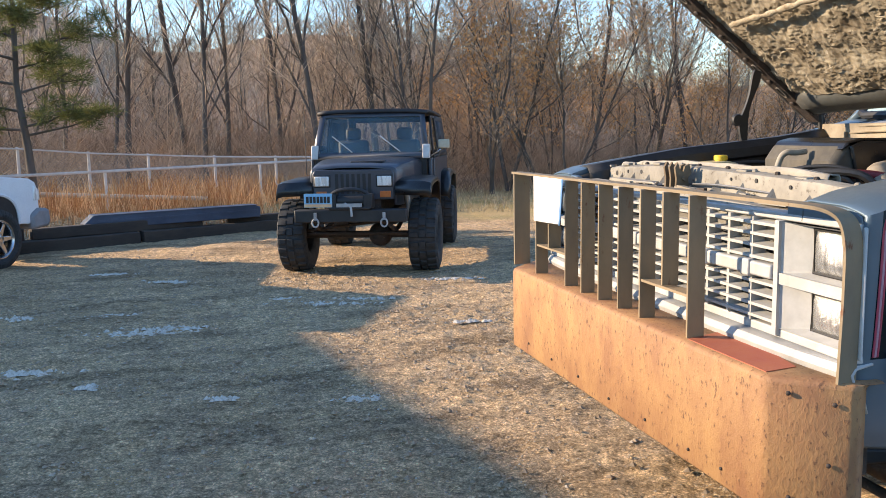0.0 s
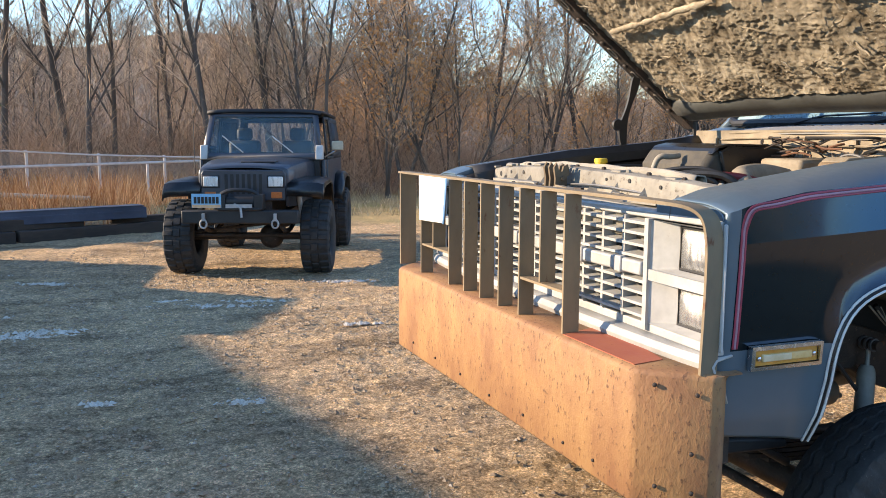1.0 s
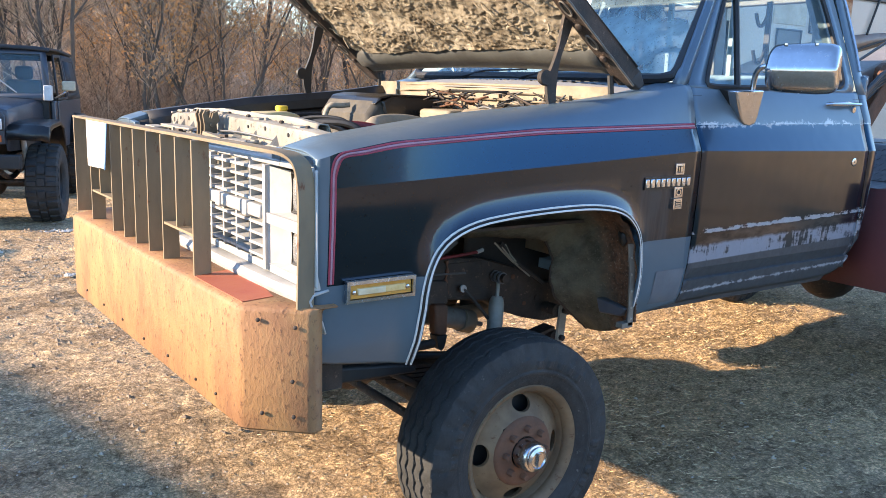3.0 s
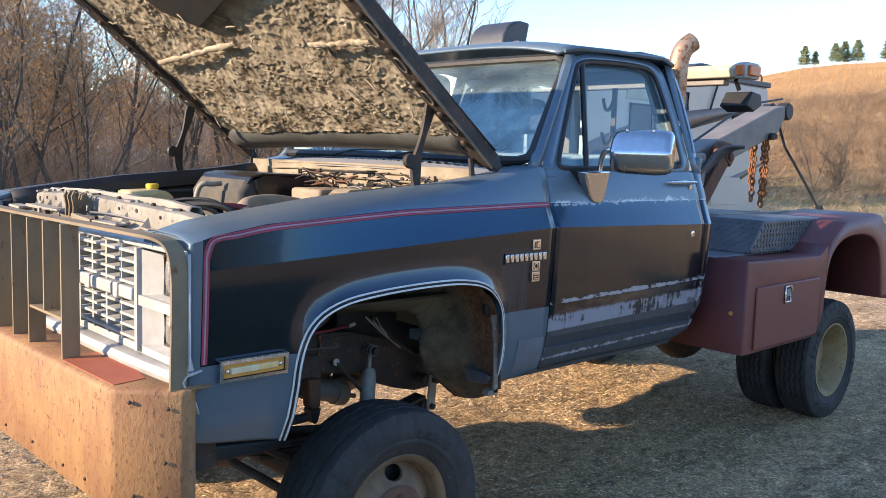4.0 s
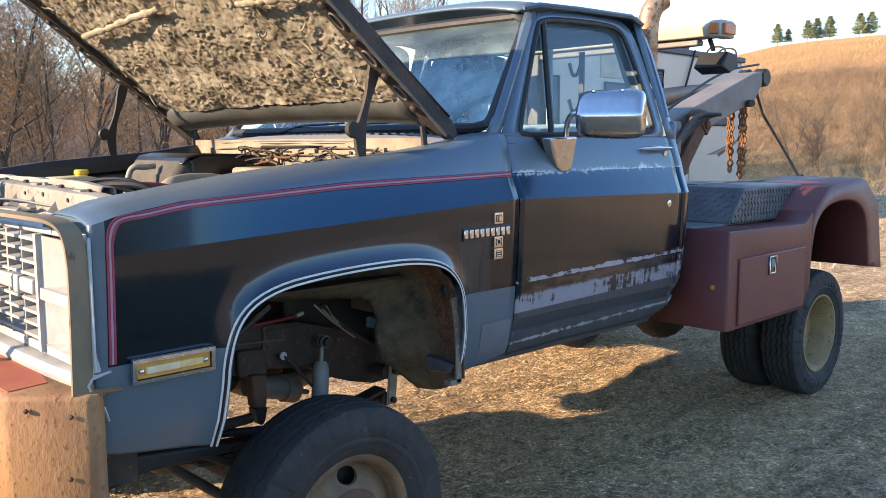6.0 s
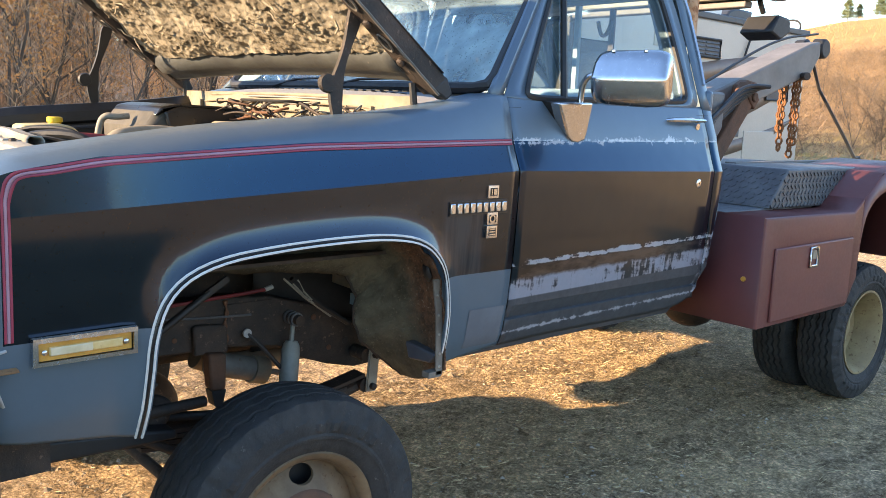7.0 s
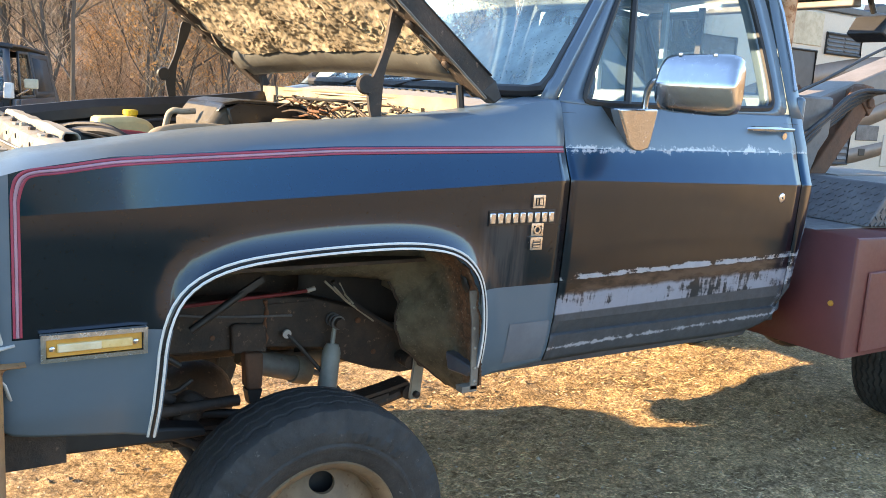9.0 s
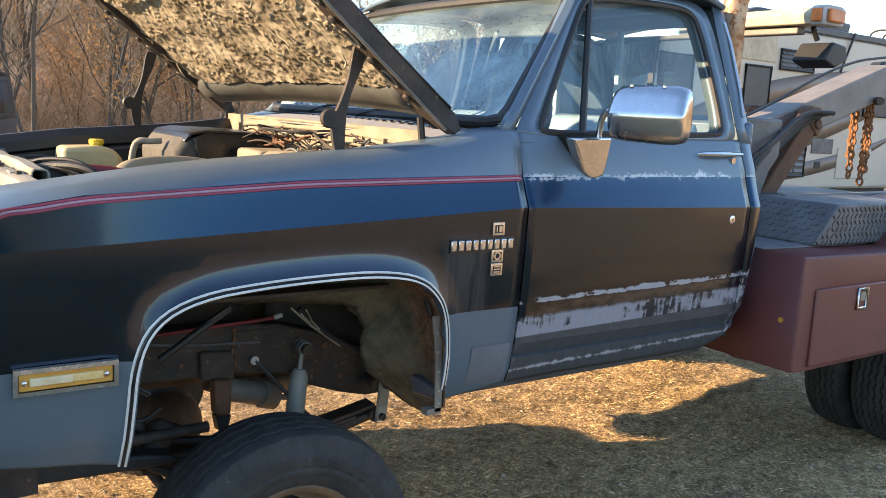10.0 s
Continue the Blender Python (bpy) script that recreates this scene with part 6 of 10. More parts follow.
    lathe(bm, [(0.005, -0.004), (0.014, -0.004), (0.014, 0.004), (0.005, 0.004)], 16, Matrix.Translation((0.077, s * 0.492, 0.847)) @ Matrix.Rotation(radians(90), 4, "X"))
    part("hose_fitting", bm, SILVER, bh)
    for pts, r in (([(0.172, s * 0.55, 1.022), (0.246, s * 0.55, 0.955), (0.30, s * 0.55, 0.915), (0.35, s * 0.55, 0.878)], 0.0035), ([(0.20, s * 0.55, 1.02), (0.25, s * 0.552, 0.965), (0.30, s * 0.556, 0.925), (0.42, s * 0.55, 0.845)], 0.009), ([(0.223, s * 0.55, 1.013), (0.24, s * 0.56, 0.975), (0.27, s * 0.56, 0.945)], 0.003), ([(0.20, s * 0.56, 1.005), (0.236, s * 0.565, 0.965), (0.28, s * 0.56, 0.93)], 0.003)):
        bm = bmesh.new()
        tube(bm, pts, r, 6)
        part("cable", bm, BLACK if r > 0.008 else DUST, truck)
bm = bmesh.new()
tube(bm, [(0.0, -0.74, 0.40), (0.0, 0.74, 0.40)], 0.048, 16)
bmesh.ops.create_uvsphere(bm, u_segments=20, v_segments=12, radius=0.155, matrix=Matrix.Translation((0.0, 0.22, 0.40)) @ Matrix.Diagonal((1, 0.8, 1, 1)))
part("front_axle", bm, FRAME, truck)
for s in (-1, 1):
    bm = bmesh.new()
    tube(bm, [(0.0, s * 0.66, 0.40), (0.0, s * 0.80, 0.40)], [0.07, 0.11], 16)
    box(bm, (-0.05, s * 0.72 - 0.05, 0.27), (0.05, s * 0.72 + 0.05, 0.53))
    part("steering_knuckle", bm, FRAME, truck, bevel=0.015)
bm = bmesh.new()
tube(bm, [(-0.16, -0.68, 0.40), (-0.16, 0.68, 0.40)], 0.018, 10)
tube(bm, [(-0.38, -0.42, 0.70), (-0.2, -0.1, 0.60), (-0.16, 0.55, 0.47)], 0.018, 10)
part("tie_rod", bm, FRAME, truck)
bm = bmesh.new()
tube(bm, [(3.34, -0.9, 0.50), (3.34, 0.9, 0.50)], 0.055, 14)
bmesh.ops.create_uvsphere(bm, u_segments=18, v_segments=10, radius=0.19, matrix=Matrix.Translation((3.34, 0, 0.50)))
part("rear_axle", bm, FRAME, truck)
bm = bmesh.new()      # crossmember and pipes low at the front
box(bm, (-0.46, -0.42, 0.72), (-0.30, 0.42, 0.80))
part("crossmember", bm, FRAME, truck, bevel=0.01)
bm = bmesh.new()
box(bm, (0.62, -0.40, 0.70), (0.78, 0.40, 0.78))
part("crossmember", bm, FRAME, truck, bevel=0.01)
bm = bmesh.new()
tube(bm, smooth_line([(0.02, -0.24, 0.72), (0.08, -0.24, 0.69), (0.16, -0.24, 0.66), (0.5, -0.20, 0.68), (1.8, -0.2, 0.70)], 2), 0.042, 14)
part("exhaust_pipe", bm, worn("dusty_exhaust", (0.30, 0.24, 0.18), (0.2, 0.15, 0.11), 0.5, 0.5, 6, 40), truck)
bm = bmesh.new()      # bumper mounts
for s in (-1, 1):
    box(bm, (-0.86, s * 0.43 - 0.03, 0.70), (-0.60, s * 0.43 + 0.03, 0.80))
part("bumper_mounts", bm, FRAME, truck)
bm = bmesh.new()      # lower rail under the fender's front
tube(bm, [(-0.80, -0.62, 0.705), (-0.45, -0.60, 0.69), (-0.1, -0.56, 0.68)], 0.017, 14)
tube(bm, [(-0.42, -0.60, 0.69), (-0.20, -0.62, 0.56)], 0.014, 12)
box(bm, (-0.77, -0.85, 0.70), (-0.62, -0.60, 0.79))
part("lower_brace", bm, FRAME, truck)
bm = bmesh.new()      # heavy black bracket from the bumper back to the spring
prism(bm, [(-0.80, 0.635), (-0.80, 0.70), (-0.60, 0.69), (-0.30, 0.655), (-0.22, 0.64), (-0.22, 0.615), (-0.40, 0.62)], 1, -0.64, -0.57)
part("bumper_bracket", bm, BLACK, truck, bevel=0.008)
# steering damper, steering box, arm and lines behind the spring
for nm, pts, r, n_, m_ in (("steering_damper", [(0.0, -0.38, 0.735), (0.15, -0.38, 0.690)], 0.040, 22, DUSTY_STEEL),
                          ("damper_collar", [(0.148, -0.38, 0.690), (0.20, -0.376, 0.674)], 0.046, 22, TAN),
                          ("damper_rod", [(0.19, -0.376, 0.677), (0.27, -0.36, 0.65)], 0.010, 10, STEEL),
                          ("steering_shaft", [(-0.46, -0.40, 0.99), (-0.36, -0.44, 0.83)], 0.017, 12, BLACK),
                          ("pitman_arm", [(-0.36, -0.47, 0.76), (-0.30, -0.50, 0.69), (-0.20, -0.52, 0.645)], 0.02, 12, FRAME),
                          ("drag_link", [(-0.21, -0.53, 0.645), (-0.02, -0.55, 0.62), (0.10, -0.50, 0.60)], 0.014, 12, BLACK),
                          ("brake_line", [(-0.44, -0.475, 0.93), (-0.30, -0.48, 0.94), (-0.15, -0.475, 0.915), (0.10, -0.474, 0.90)], 0.004, 6, STEEL),
                          ("loom", [(-0.46, -0.46, 0.88), (-0.40, -0.48, 0.80), (-0.33, -0.49, 0.84), (-0.25, -0.48, 0.78)], 0.009, 8, BLACK),
                          ("loom", [(-0.45, -0.48, 0.84), (-0.38, -0.50, 0.74), (-0.28, -0.50, 0.70), (-0.22, -0.50, 0.74)], 0.007, 8, BLACK)):
    bm = bmesh.new()
    tube(bm, smooth_line(pts, 2) if len(pts) > 2 else pts, r, n_)
    part(nm, bm, m_, truck)
bm = bmesh.new()
lathe(bm, [(0.03, -0.06), (0.055, -0.05), (0.06, 0.0), (0.05, 0.05), (0.03, 0.065), (0.02, 0.09)], 20, Matrix.Translation((-0.37, -0.44, 0.80)) @ Matrix.Rotation(radians(70), 4, "X"))
part("steering_box", bm, FRAME, truck)
bm = bmesh.new()
lathe(bm, [(0.02, -0.05), (0.04, -0.045), (0.045, 0.03), (0.03, 0.05), (0.012, 0.055)], 18, Matrix.Translation((-0.24, -0.53, 0.66)) @ Matrix.Rotation(radians(25), 4, "Y"))
part("ball_joint", bm, FRAME, truck)
bm = bmesh.new()      # black plate added to stand for the shade between engine and cab
sheet(bm, [[(x, -0.36 - 0.03 * k, 0.74 + 0.44 * k) for k in np.linspace(0, 1, 6)] for x in np.linspace(0.16, 0.66, 8)])
part("dark_gap_plate", bm, BLACK, truck, solid=0.005)
bm = bmesh.new()      # unseen engine block and sump, dark boxes added to fill the bay
box(bm, (-0.50, -0.27, 0.86), (0.40, 0.27, 1.22))
box(bm, (-0.40, -0.18, 0.68), (0.30, 0.18, 0.86))
part("engine_block", bm, FRAME, truck, bevel=0.03)
bm = bmesh.new()
tube(bm, smooth_line([(-0.44, -0.48, 0.955), (-0.25, -0.48, 0.957), (-0.044, -0.48, 0.968), (0.072, -0.48, 0.972), (0.150, -0.48, 0.978)], 2), 0.006, 8)
rc = part("red_cable", bm, HOSE_RED, truck)
bm = bmesh.new()
tube(bm, [(0.145, -0.48, 0.977), (0.172, -0.48, 0.984)], 0.008, 8)
part("cable_end", bm, SILVER, rc)
bm = bmesh.new()      # flat-ended brace from the core support to the apron
tube(bm, [(-0.262, -0.62, 0.925), (-0.11, -0.62, 1.024)], 0.011, 10)
prism(bm, [(-0.118, 1.010), (-0.128, 1.026), (-0.060, 1.066), (-0.050, 1.052)], 1, -0.626, -0.614)
part("apron_brace", bm, BLACK, truck)

# wheelhouse liners
for s in (-1, 1):
    shell = [((-0.385, 1.125), (-0.30, 1.03)), ((-0.28, 1.170), (-0.207, 1.067)), ((-0.12, 1.188), (-0.123, 1.078)), ((0.06, 1.196), (0.086, 1.064)), ((0.21, 1.195), (0.25, 1.046)), ((0.335, 1.172), (0.361, 1.027)),
             ((0.400, 1.122), (0.402, 0.948)), ((0.432, 1.056), (0.388, 0.882)), ((0.452, 0.95), (0.425, 0.80)), ((0.458, 0.87), (0.500, 0.735)), ((0.462, 0.785), (0.600, 0.655))]

    def shell_at(t, k):
        """t along the opening from 0 to 10, k from the outer edge (0) to the inner (1)."""
        o = [interp(t, [(i, q[0][c]) for i, q in enumerate(shell)]) for c in (0, 1)]
        n_ = [interp(t, [(i, q[1][c]) for i, q in enumerate(shell)]) for c in (0, 1)]
        x, z = o[0] + (n_[0] - o[0]) * k ** 1.4, o[1] + (n_[1] - o[1]) * k ** 1.8
        bulge = 0.035 * math.sin(math.pi * k) + 0.014 * (1 - k) ** 2
        ang = math.atan2(z - 0.75, x)
        w = bulge + 0.007 * noise.noise((t * 2.1, k * 7, s)) + 0.004 * noise.noise((t * 6, k * 22, 4))
        w += 0.004 * noise.noise((t * 17, k * 50, 9)) if k < 0.55 and t > 4 else 0.0
        return (x + w * math.cos(ang), s * (0.985 - 0.365 * k), z + w * math.sin(ang) - 0.05 * max(0.0, t - 9.0) * math.sin(math.pi * k))

    bm = bmesh.new()
    sheet(bm, [[shell_at(t, k) for k in np.linspace(0, 1, 20)] for t in np.linspace(0, 5.3, 54)])
    part("wheelhouse", bm, RUSTED, truck, "dusty olive wheelhouse panel with rust", solid=0.004)
    bm = bmesh.new()
    sheet(bm, [[shell_at(t, k) for k in np.linspace(0, 1, 44)] for t in np.linspace(5.2, 10, 80)])
    sp_ = part("splash_panel", bm, RUSTED, truck, "scaly rusted grey-olive splash panel", solid=0.005)
    bm = bmesh.new()      # rolled inner edge
    tube(bm, [shell_at(t, 1.0) for t in np.linspace(5.0, 10, 40)], 0.006, 6)
    part("panel_lip", bm, FRAME, sp_)
    bm = bmesh.new()      # rusted-through hole
    ring = []
    for k in range(14):
        a = 2 * math.pi * k / 14
        q = Vector(shell_at(6.75 + (0.34 + 0.06 * math.sin(k * 2.4)) * math.cos(a), 0.13 + 0.055 * math.sin(a)))
        ring.append((q.x - 0.012, q.y, q.z))
    fill(bm, ring)
    part("rust_hole", bm, BLACK, sp_, solid=0.003)
    bm = bmesh.new()      # riveted flange that joins panel and fender
    fl = [(0.442, 1.07), (0.456, 0.98), (0.462, 0.90), (0.465, 0.83), (0.466, 0.775)]
    for (xa, za), (xb, zb) in zip(fl, fl[1:]):
        prism(bm, [(xa - 0.022, za), (xa + 0.002, za), (xb + 0.002, zb), (xb - 0.022, zb)], 1, s * 0.974, s * 0.980)
    box(bm, (0.415, min(s * 0.95, s * 0.980), 0.768), (0.466, max(s * 0.95, s * 0.980), 0.786))
    fg = part("arch_flange", bm, DUSTY_STEEL, truck, "pale riveted flange")
    for xa, za in ((0.432, 1.02), (0.438, 0.96), (0.444, 0.90), (0.448, 0.84), (0.449, 0.80)):
        bm = bmesh.new()
        lathe(bm, [(0.0045, 0.0), (0.004, 0.003), (0.002, 0.004)], 8, Matrix.Translation((xa + 0.006, s * 0.980, za)) @ Matrix.Rotation(radians(-90 * s), 4, "X"))
        part("rivet", bm, DUST, fg)
    bm = bmesh.new()
    rows = []
    for x in np.linspace(-0.74, 0.50, 20):
        rows.append([(x, s * (0.76 - 0.03 * k), interp(x, TOP) - 0.02 - (0.30 if s < 0 else 0.52) * k) for k in np.linspace(0, 1, 8)])
    sheet(bm, rows)
    part("inner_fender", bm, BLACK, truck, solid=0.005)
    bm = bmesh.new()
    rows = []
    for x in np.linspace(-0.70, 0.46, 16):
        rows.append([(x, s * y, interp(x, TOP) - 0.008 - dz) for y, dz in (((0.86, -0.006), (0.84, -0.012), (0.77, -0.014)) if s > 0 else ((0.80, 0.004), (0.79, 0.006), (0.77, 0.012))) + ((0.74, 0.014), (0.735, 0.05), (0.75, 0.06))])
    sheet(bm, rows)
    part("fender_ledge", bm, BLACK, truck, solid=0.004)
# frames round the slots of the right inner fender
for x0, x1 in ((-0.46, -0.26), (-0.10, 0.20)):
    bm = bmesh.new()
    zt = interp((x0 + x1) / 2, TOP)
    c = smooth_line([(x0, 0.752, zt - 0.17), (x1, 0.752, zt - 0.16), (x1, 0.752, zt - 0.08), (x0, 0.752, zt - 0.09)], 3, True)
    tube(bm, c, 0.008, 6, True)
    part("inner_fender_slot", bm, SILL_GREY, truck)

# ---- engine bay ----
def sup_x(y):
    """Plan of the bowed radiator support: forward in the middle, drawn back to the fenders."""
    return -0.672 + 0.075 * (abs(y) / 0.78) ** 2.2


def sup_z(y, z):
    return z - 0.034 * (abs(y) / 0.78) ** 2


rngs = random.Random(12)
bm = bmesh.new()
rows = []
for dx, z in ((-0.095, 1.30), (-0.093, 1.378), (-0.088, 1.386), (-0.06, 1.389), (-0.012, 1.392), (-0.002, 1.398), (0.0, 1.45), (0.003, 1.460), (0.010, 1.464), (0.038, 1.466), (0.044, 1.462), (0.046, 1.43)):
    rows.append([(sup_x(y) + dx * (1.0 if dx > -0.05 else 1.0 + 0.25 * (abs(y) / 0.78) ** 2) + 0.003 * noise.noise((y * 7, z * 9, 4)), y, sup_z(y, z) + 0.004 * noise.noise((y * 9, z * 9, 1))) for y in np.linspace(-0.79, 0.79, 90)])
sheet(bm, rows)
sup = part("radiator_support", bm, ENGINE_GREY, truck, "dusty pale stamped radiator support with gussets", solid=0.004, sharp=30)
for s in (-1, 1):      # plates that close the corners between the support and the fenders
    bm = bmesh.new()
    prism(bm, [(-0.765, s * 0.72), (-0.765, s * 0.93), (-0.70, s * 0.90), (-0.52, s * 0.86), (-0.52, s * 0.74), (-0.60, s * 0.72)], 2, 1.352, 1.358)
    part("corner_plate", bm, ENGINE_GREY, truck)
for y in (-0.73, -0.60, -0.46, -0.33, -0.20, 0.14, 0.27, 0.41, 0.55, 0.69):
    bm = bmesh.new()
    x, w, h = sup_x(y), rngs.uniform(0.020, 0.030), rngs.uniform(0.036, 0.052)
    one = [bm.verts.new(p) for p in ((x - 0.034, y, sup_z(y, 1.393)), (x + 0.001, y - w, sup_z(y, 1.393)), (x + 0.001, y + w, sup_z(y, 1.393)), (x + 0.001, y, sup_z(y, 1.393 + h)))]
    for q in ((0, 1, 3), (0, 3, 2), (0, 2, 1), (1, 2, 3)):
        bm.faces.new([one[k_] for k_ in q])
    bmesh.ops.recalc_face_normals(bm, faces=bm.faces)
    part("gusset", bm, ENGINE_GREY, sup)
for y, z, r in ((-0.69, 1.432, 0.013), (-0.53, 1.44, 0.006), (-0.39, 1.445, 0.007), (-0.27, 1.44, 0.005), (0.10, 1.442, 0.007), (0.34, 1.44, 0.008), (0.48, 1.442, 0.006), (0.62, 1.438, 0.010)):
    bm = bmesh.new()
    lathe(bm, [(r, -0.001), (r, 0.002), (0.0, 0.002)], 16, Matrix.Translation((sup_x(y) - 0.003, y, sup_z(y, z))) @ Matrix.Rotation(radians(-90), 4, "Y"), False)
    part("support_hole", bm, BLACK, sup)
for k in range(12):      # bolts and raised pads along the top flange
    y = -0.72 + k * 0.131 + rngs.uniform(-0.02, 0.02)
    bm = bmesh.new()
    lathe(bm, [(0.009, 0), (0.009, 0.006), (0.005, 0.009)], 6, Matrix.Translation((sup_x(y) + 0.024, y, sup_z(y, 1.467))))
    part("bolt", bm, FRAME if k % 3 else DUST, sup)
    if k % 2:
        bm = bmesh.new()
        box(bm, (sup_x(y) + 0.006, y + 0.02, sup_z(y, 1.462)), (sup_x(y) + 0.042, y + 0.075, sup_z(y, 1.473)))
        part("pad", bm, ENGINE_GREY, sup, bevel=0.004)
# second flange behind, broken by brackets
bm = bmesh.new()
rows = []
for dx, z in ((0.052, 1.425), (0.054, 1.472), (0.060, 1.480), (0.088, 1.478), (0.094, 1.470), (0.096, 1.43)):
    rows.append([(sup_x(y) + dx, y, sup_z(y, z) + 0.008 * noise.noise((y * 8, 3, z))) for y in np.linspace(-0.60, 0.74, 70)])
sheet(bm, rows)
part("core_flange", bm, DUST, sup, solid=0.004, sharp=30)
# loose plates, straps and brackets lying on the shelf before the support
for pts, z0, dz in (([(-0.742, 0.16), (-0.690, 0.15), (-0.680, 0.43), (-0.735, 0.47)], 1.396, 0.012), ([(-0.735, -0.42), (-0.690, -0.40), (-0.694, -0.20), (-0.742, -0.22)], 1.390, 0.006), ([(-0.720, -0.62), (-0.668, -0.58), (-0.680, -0.47), (-0.725, -0.50)], 1.378, 0.008),
                    ([(-0.745, 0.52), (-0.690, 0.54), (-0.680, 0.70), (-0.735, 0.68)], 1.382, 0.010), ([(-0.750, -0.18), (-0.715, -0.16), (-0.715, -0.07), (-0.748, -0.06)], 1.394, 0.010)):
    bm = bmesh.new()
    prism(bm, pts, 2, z0, z0 + dz)
    part("baffle", bm, DUST, sup, bevel=0.002)
for k in range(22):
    y = rngs.uniform(-0.72, 0.72)
    bm = bmesh.new()
    mm = Matrix.Translation((sup_x(y) + rngs.uniform(-0.082, -0.03), y, sup_z(y, 1.396))) @ Matrix.Rotation(rngs.uniform(-0.5, 0.5), 4, "Z") @ Matrix.Rotation(rngs.uniform(-0.15, 0.15), 4, "X")
    L_ = rngs.uniform(0.015, 0.055)
    if k % 3:
        prism(bm, [(-0.010, -L_), (0.008, -L_ * 0.8), (0.012, L_ * 0.7), (-0.008, L_)], 2, -0.008, rngs.uniform(0.004, 0.014))
    else:
        tube(bm, [(-0.01, -L_ * 1.6, 0.004), (0.004, 0, 0.012), (-0.004, L_ * 1.6, 0.004)], 0.004, 6)
    bmesh.ops.transform(bm, matrix=mm, verts=bm.verts)
    part("bracket", bm, rngs.choice((DUST, ENGINE_GREY, TAN, FRAME, STEEL)), sup)
bm = bmesh.new()      # hood latch: two notched plates and a hook
for y0, lean in ((-0.075, 0.0), (-0.038, 0.006), (-0.004, -0.004)):
    prism(bm, [(-0.748, 1.392), (-0.700, 1.392), (-0.704 + lean, 1.432), (-0.692 + lean, 1.446), (-0.700 + lean, 1.478), (-0.716 + lean, 1.470), (-0.720 + lean, 1.452), (-0.734 + lean, 1.458), (-0.742, 1.484), (-0.752, 1.466), (-0.746, 1.430)], 1, y0, y0 + 0.010)
tube(bm, [(-0.722, -0.085, 1.43), (-0.722, 0.016, 1.43)], 0.007, 8)
box(bm, (-0.752, -0.090, 1.390), (-0.694, 0.020, 1.396))
part("hood_latch", bm, worn("dirt_brown_steel", (0.17, 0.125, 0.075), (0.10, 0.07, 0.042), 0.75, 0.1, 14, 60, (0.26, 0.2, 0.13), 0.64, 0.4), truck, "dirt-brown hood latch")
bm = bmesh.new()      # latch release rod
tube(bm, smooth_line([(-0.70, -0.05, 1.41), (-0.69, -0.25, 1.418), (-0.66, -0.42, 1.405), (-0.60, -0.60, 1.39)], 2), 0.004, 6)
part("release_rod", bm, STEEL, truck)
# fan shroud and black bracket with its looms, red hose and tan duct
bm = bmesh.new()
sheet(bm, [[(x, y, 1.415 + 0.012 * math.sin(y * 14) + 0.05 * (x + 0.6)) for y in np.linspace(-0.66, 0.70, 30)] for x in np.linspace(-0.57, -0.48, 5)])
part("fan_shroud", bm, FRAME, truck, solid=0.012)
for z0, a, b, r in ((1.452, (-0.59, -0.40), (-0.46, -0.50), 0.010), (1.468, (-0.58, -0.36), (-0.45, -0.47), 0.007), (1.46, (-0.55, -0.42), (-0.43, -0.54), 0.012), (1.475, (-0.56, -0.38), (-0.44, -0.50), 0.006)):
    bm = bmesh.new()
    tube(bm, smooth_line([(a[0], a[1], z0 - 0.03), (a[0] + 0.03, a[1] - 0.02, z0), (b[0], b[1], z0 + 0.004), (b[0] + 0.04, b[1] - 0.03, z0 - 0.04)], 2), r, 8)
    part("loom", bm, BLACK, truck)
bm = bmesh.new()
prism(bm, [(-0.60, 1.40), (-0.60, 1.452), (-0.57, 1.462), (-0.47, 1.458), (-0.45, 1.40)], 1, -0.47, -0.36)
part("relay_box", bm, BLACK, truck, bevel=0.006)
bm = bmesh.new()
tube(bm, smooth_line([(-0.45, -0.50, 1.455), (-0.36, -0.52, 1.452), (-0.28, -0.54, 1.43), (-0.20, -0.56, 1.38)], 2), 0.014, 10)
part("red_hose", bm, HOSE_RED, truck)
bm = bmesh.new()
tube(bm, smooth_line([(-0.36, -0.58, 1.36), (-0.34, -0.52, 1.435), (-0.25, -0.40, 1.448), (-0.12, -0.36, 1.45), (0.02, -0.30, 1.43)], 3), 0.036, 14)
part("air_duct", bm, TAN, truck, "tan dusty air duct")
bm = bmesh.new()
prism(bm, [(-0.275, 1.27), (-0.045, 1.27), (-0.045, 1.40), (-0.075, 1.44), (-0.13, 1.452), (-0.275, 1.447)], 1, 0.58, 0.725)
tank = part("washer_tank", bm, TANK, truck, "yellowed translucent washer-fluid tank with a yellow cap", bevel=0.02)
bm = bmesh.new()
lathe(bm, [(0.024, 1.445), (0.024, 1.455), (0.029, 1.457), (0.029, 1.472), (0.024, 1.476)], 20, Matrix.Translation((-0.13, 0.66, 0)))
part("tank_cap", bm, YELLOW, tank)
bm = bmesh.new()      # heater housing on the firewall
prism(bm, [(0.03, 1.22), (0.02, 1.46), (0.06, 1.515), (0.12, 1.535), (0.36, 1.53), (0.44, 1.50), (0.44, 1.22)], 1, 0.14, 0.58)
hh = part("heater_housing", bm, HEATER_DUST, truck, "dusty black heater housing on the firewall", bevel=0.025)
bm = bmesh.new()
prism(bm, [(0.050, 1.500), (0.072, 1.533), (0.130, 1.545), (0.365, 1.540), (0.446, 1.508), (0.446, 1.40), (0.430, 1.40), (0.430, 1.495), (0.36, 1.528), (0.13, 1.532), (0.085, 1.520)], 1, 0.128, 0.560)
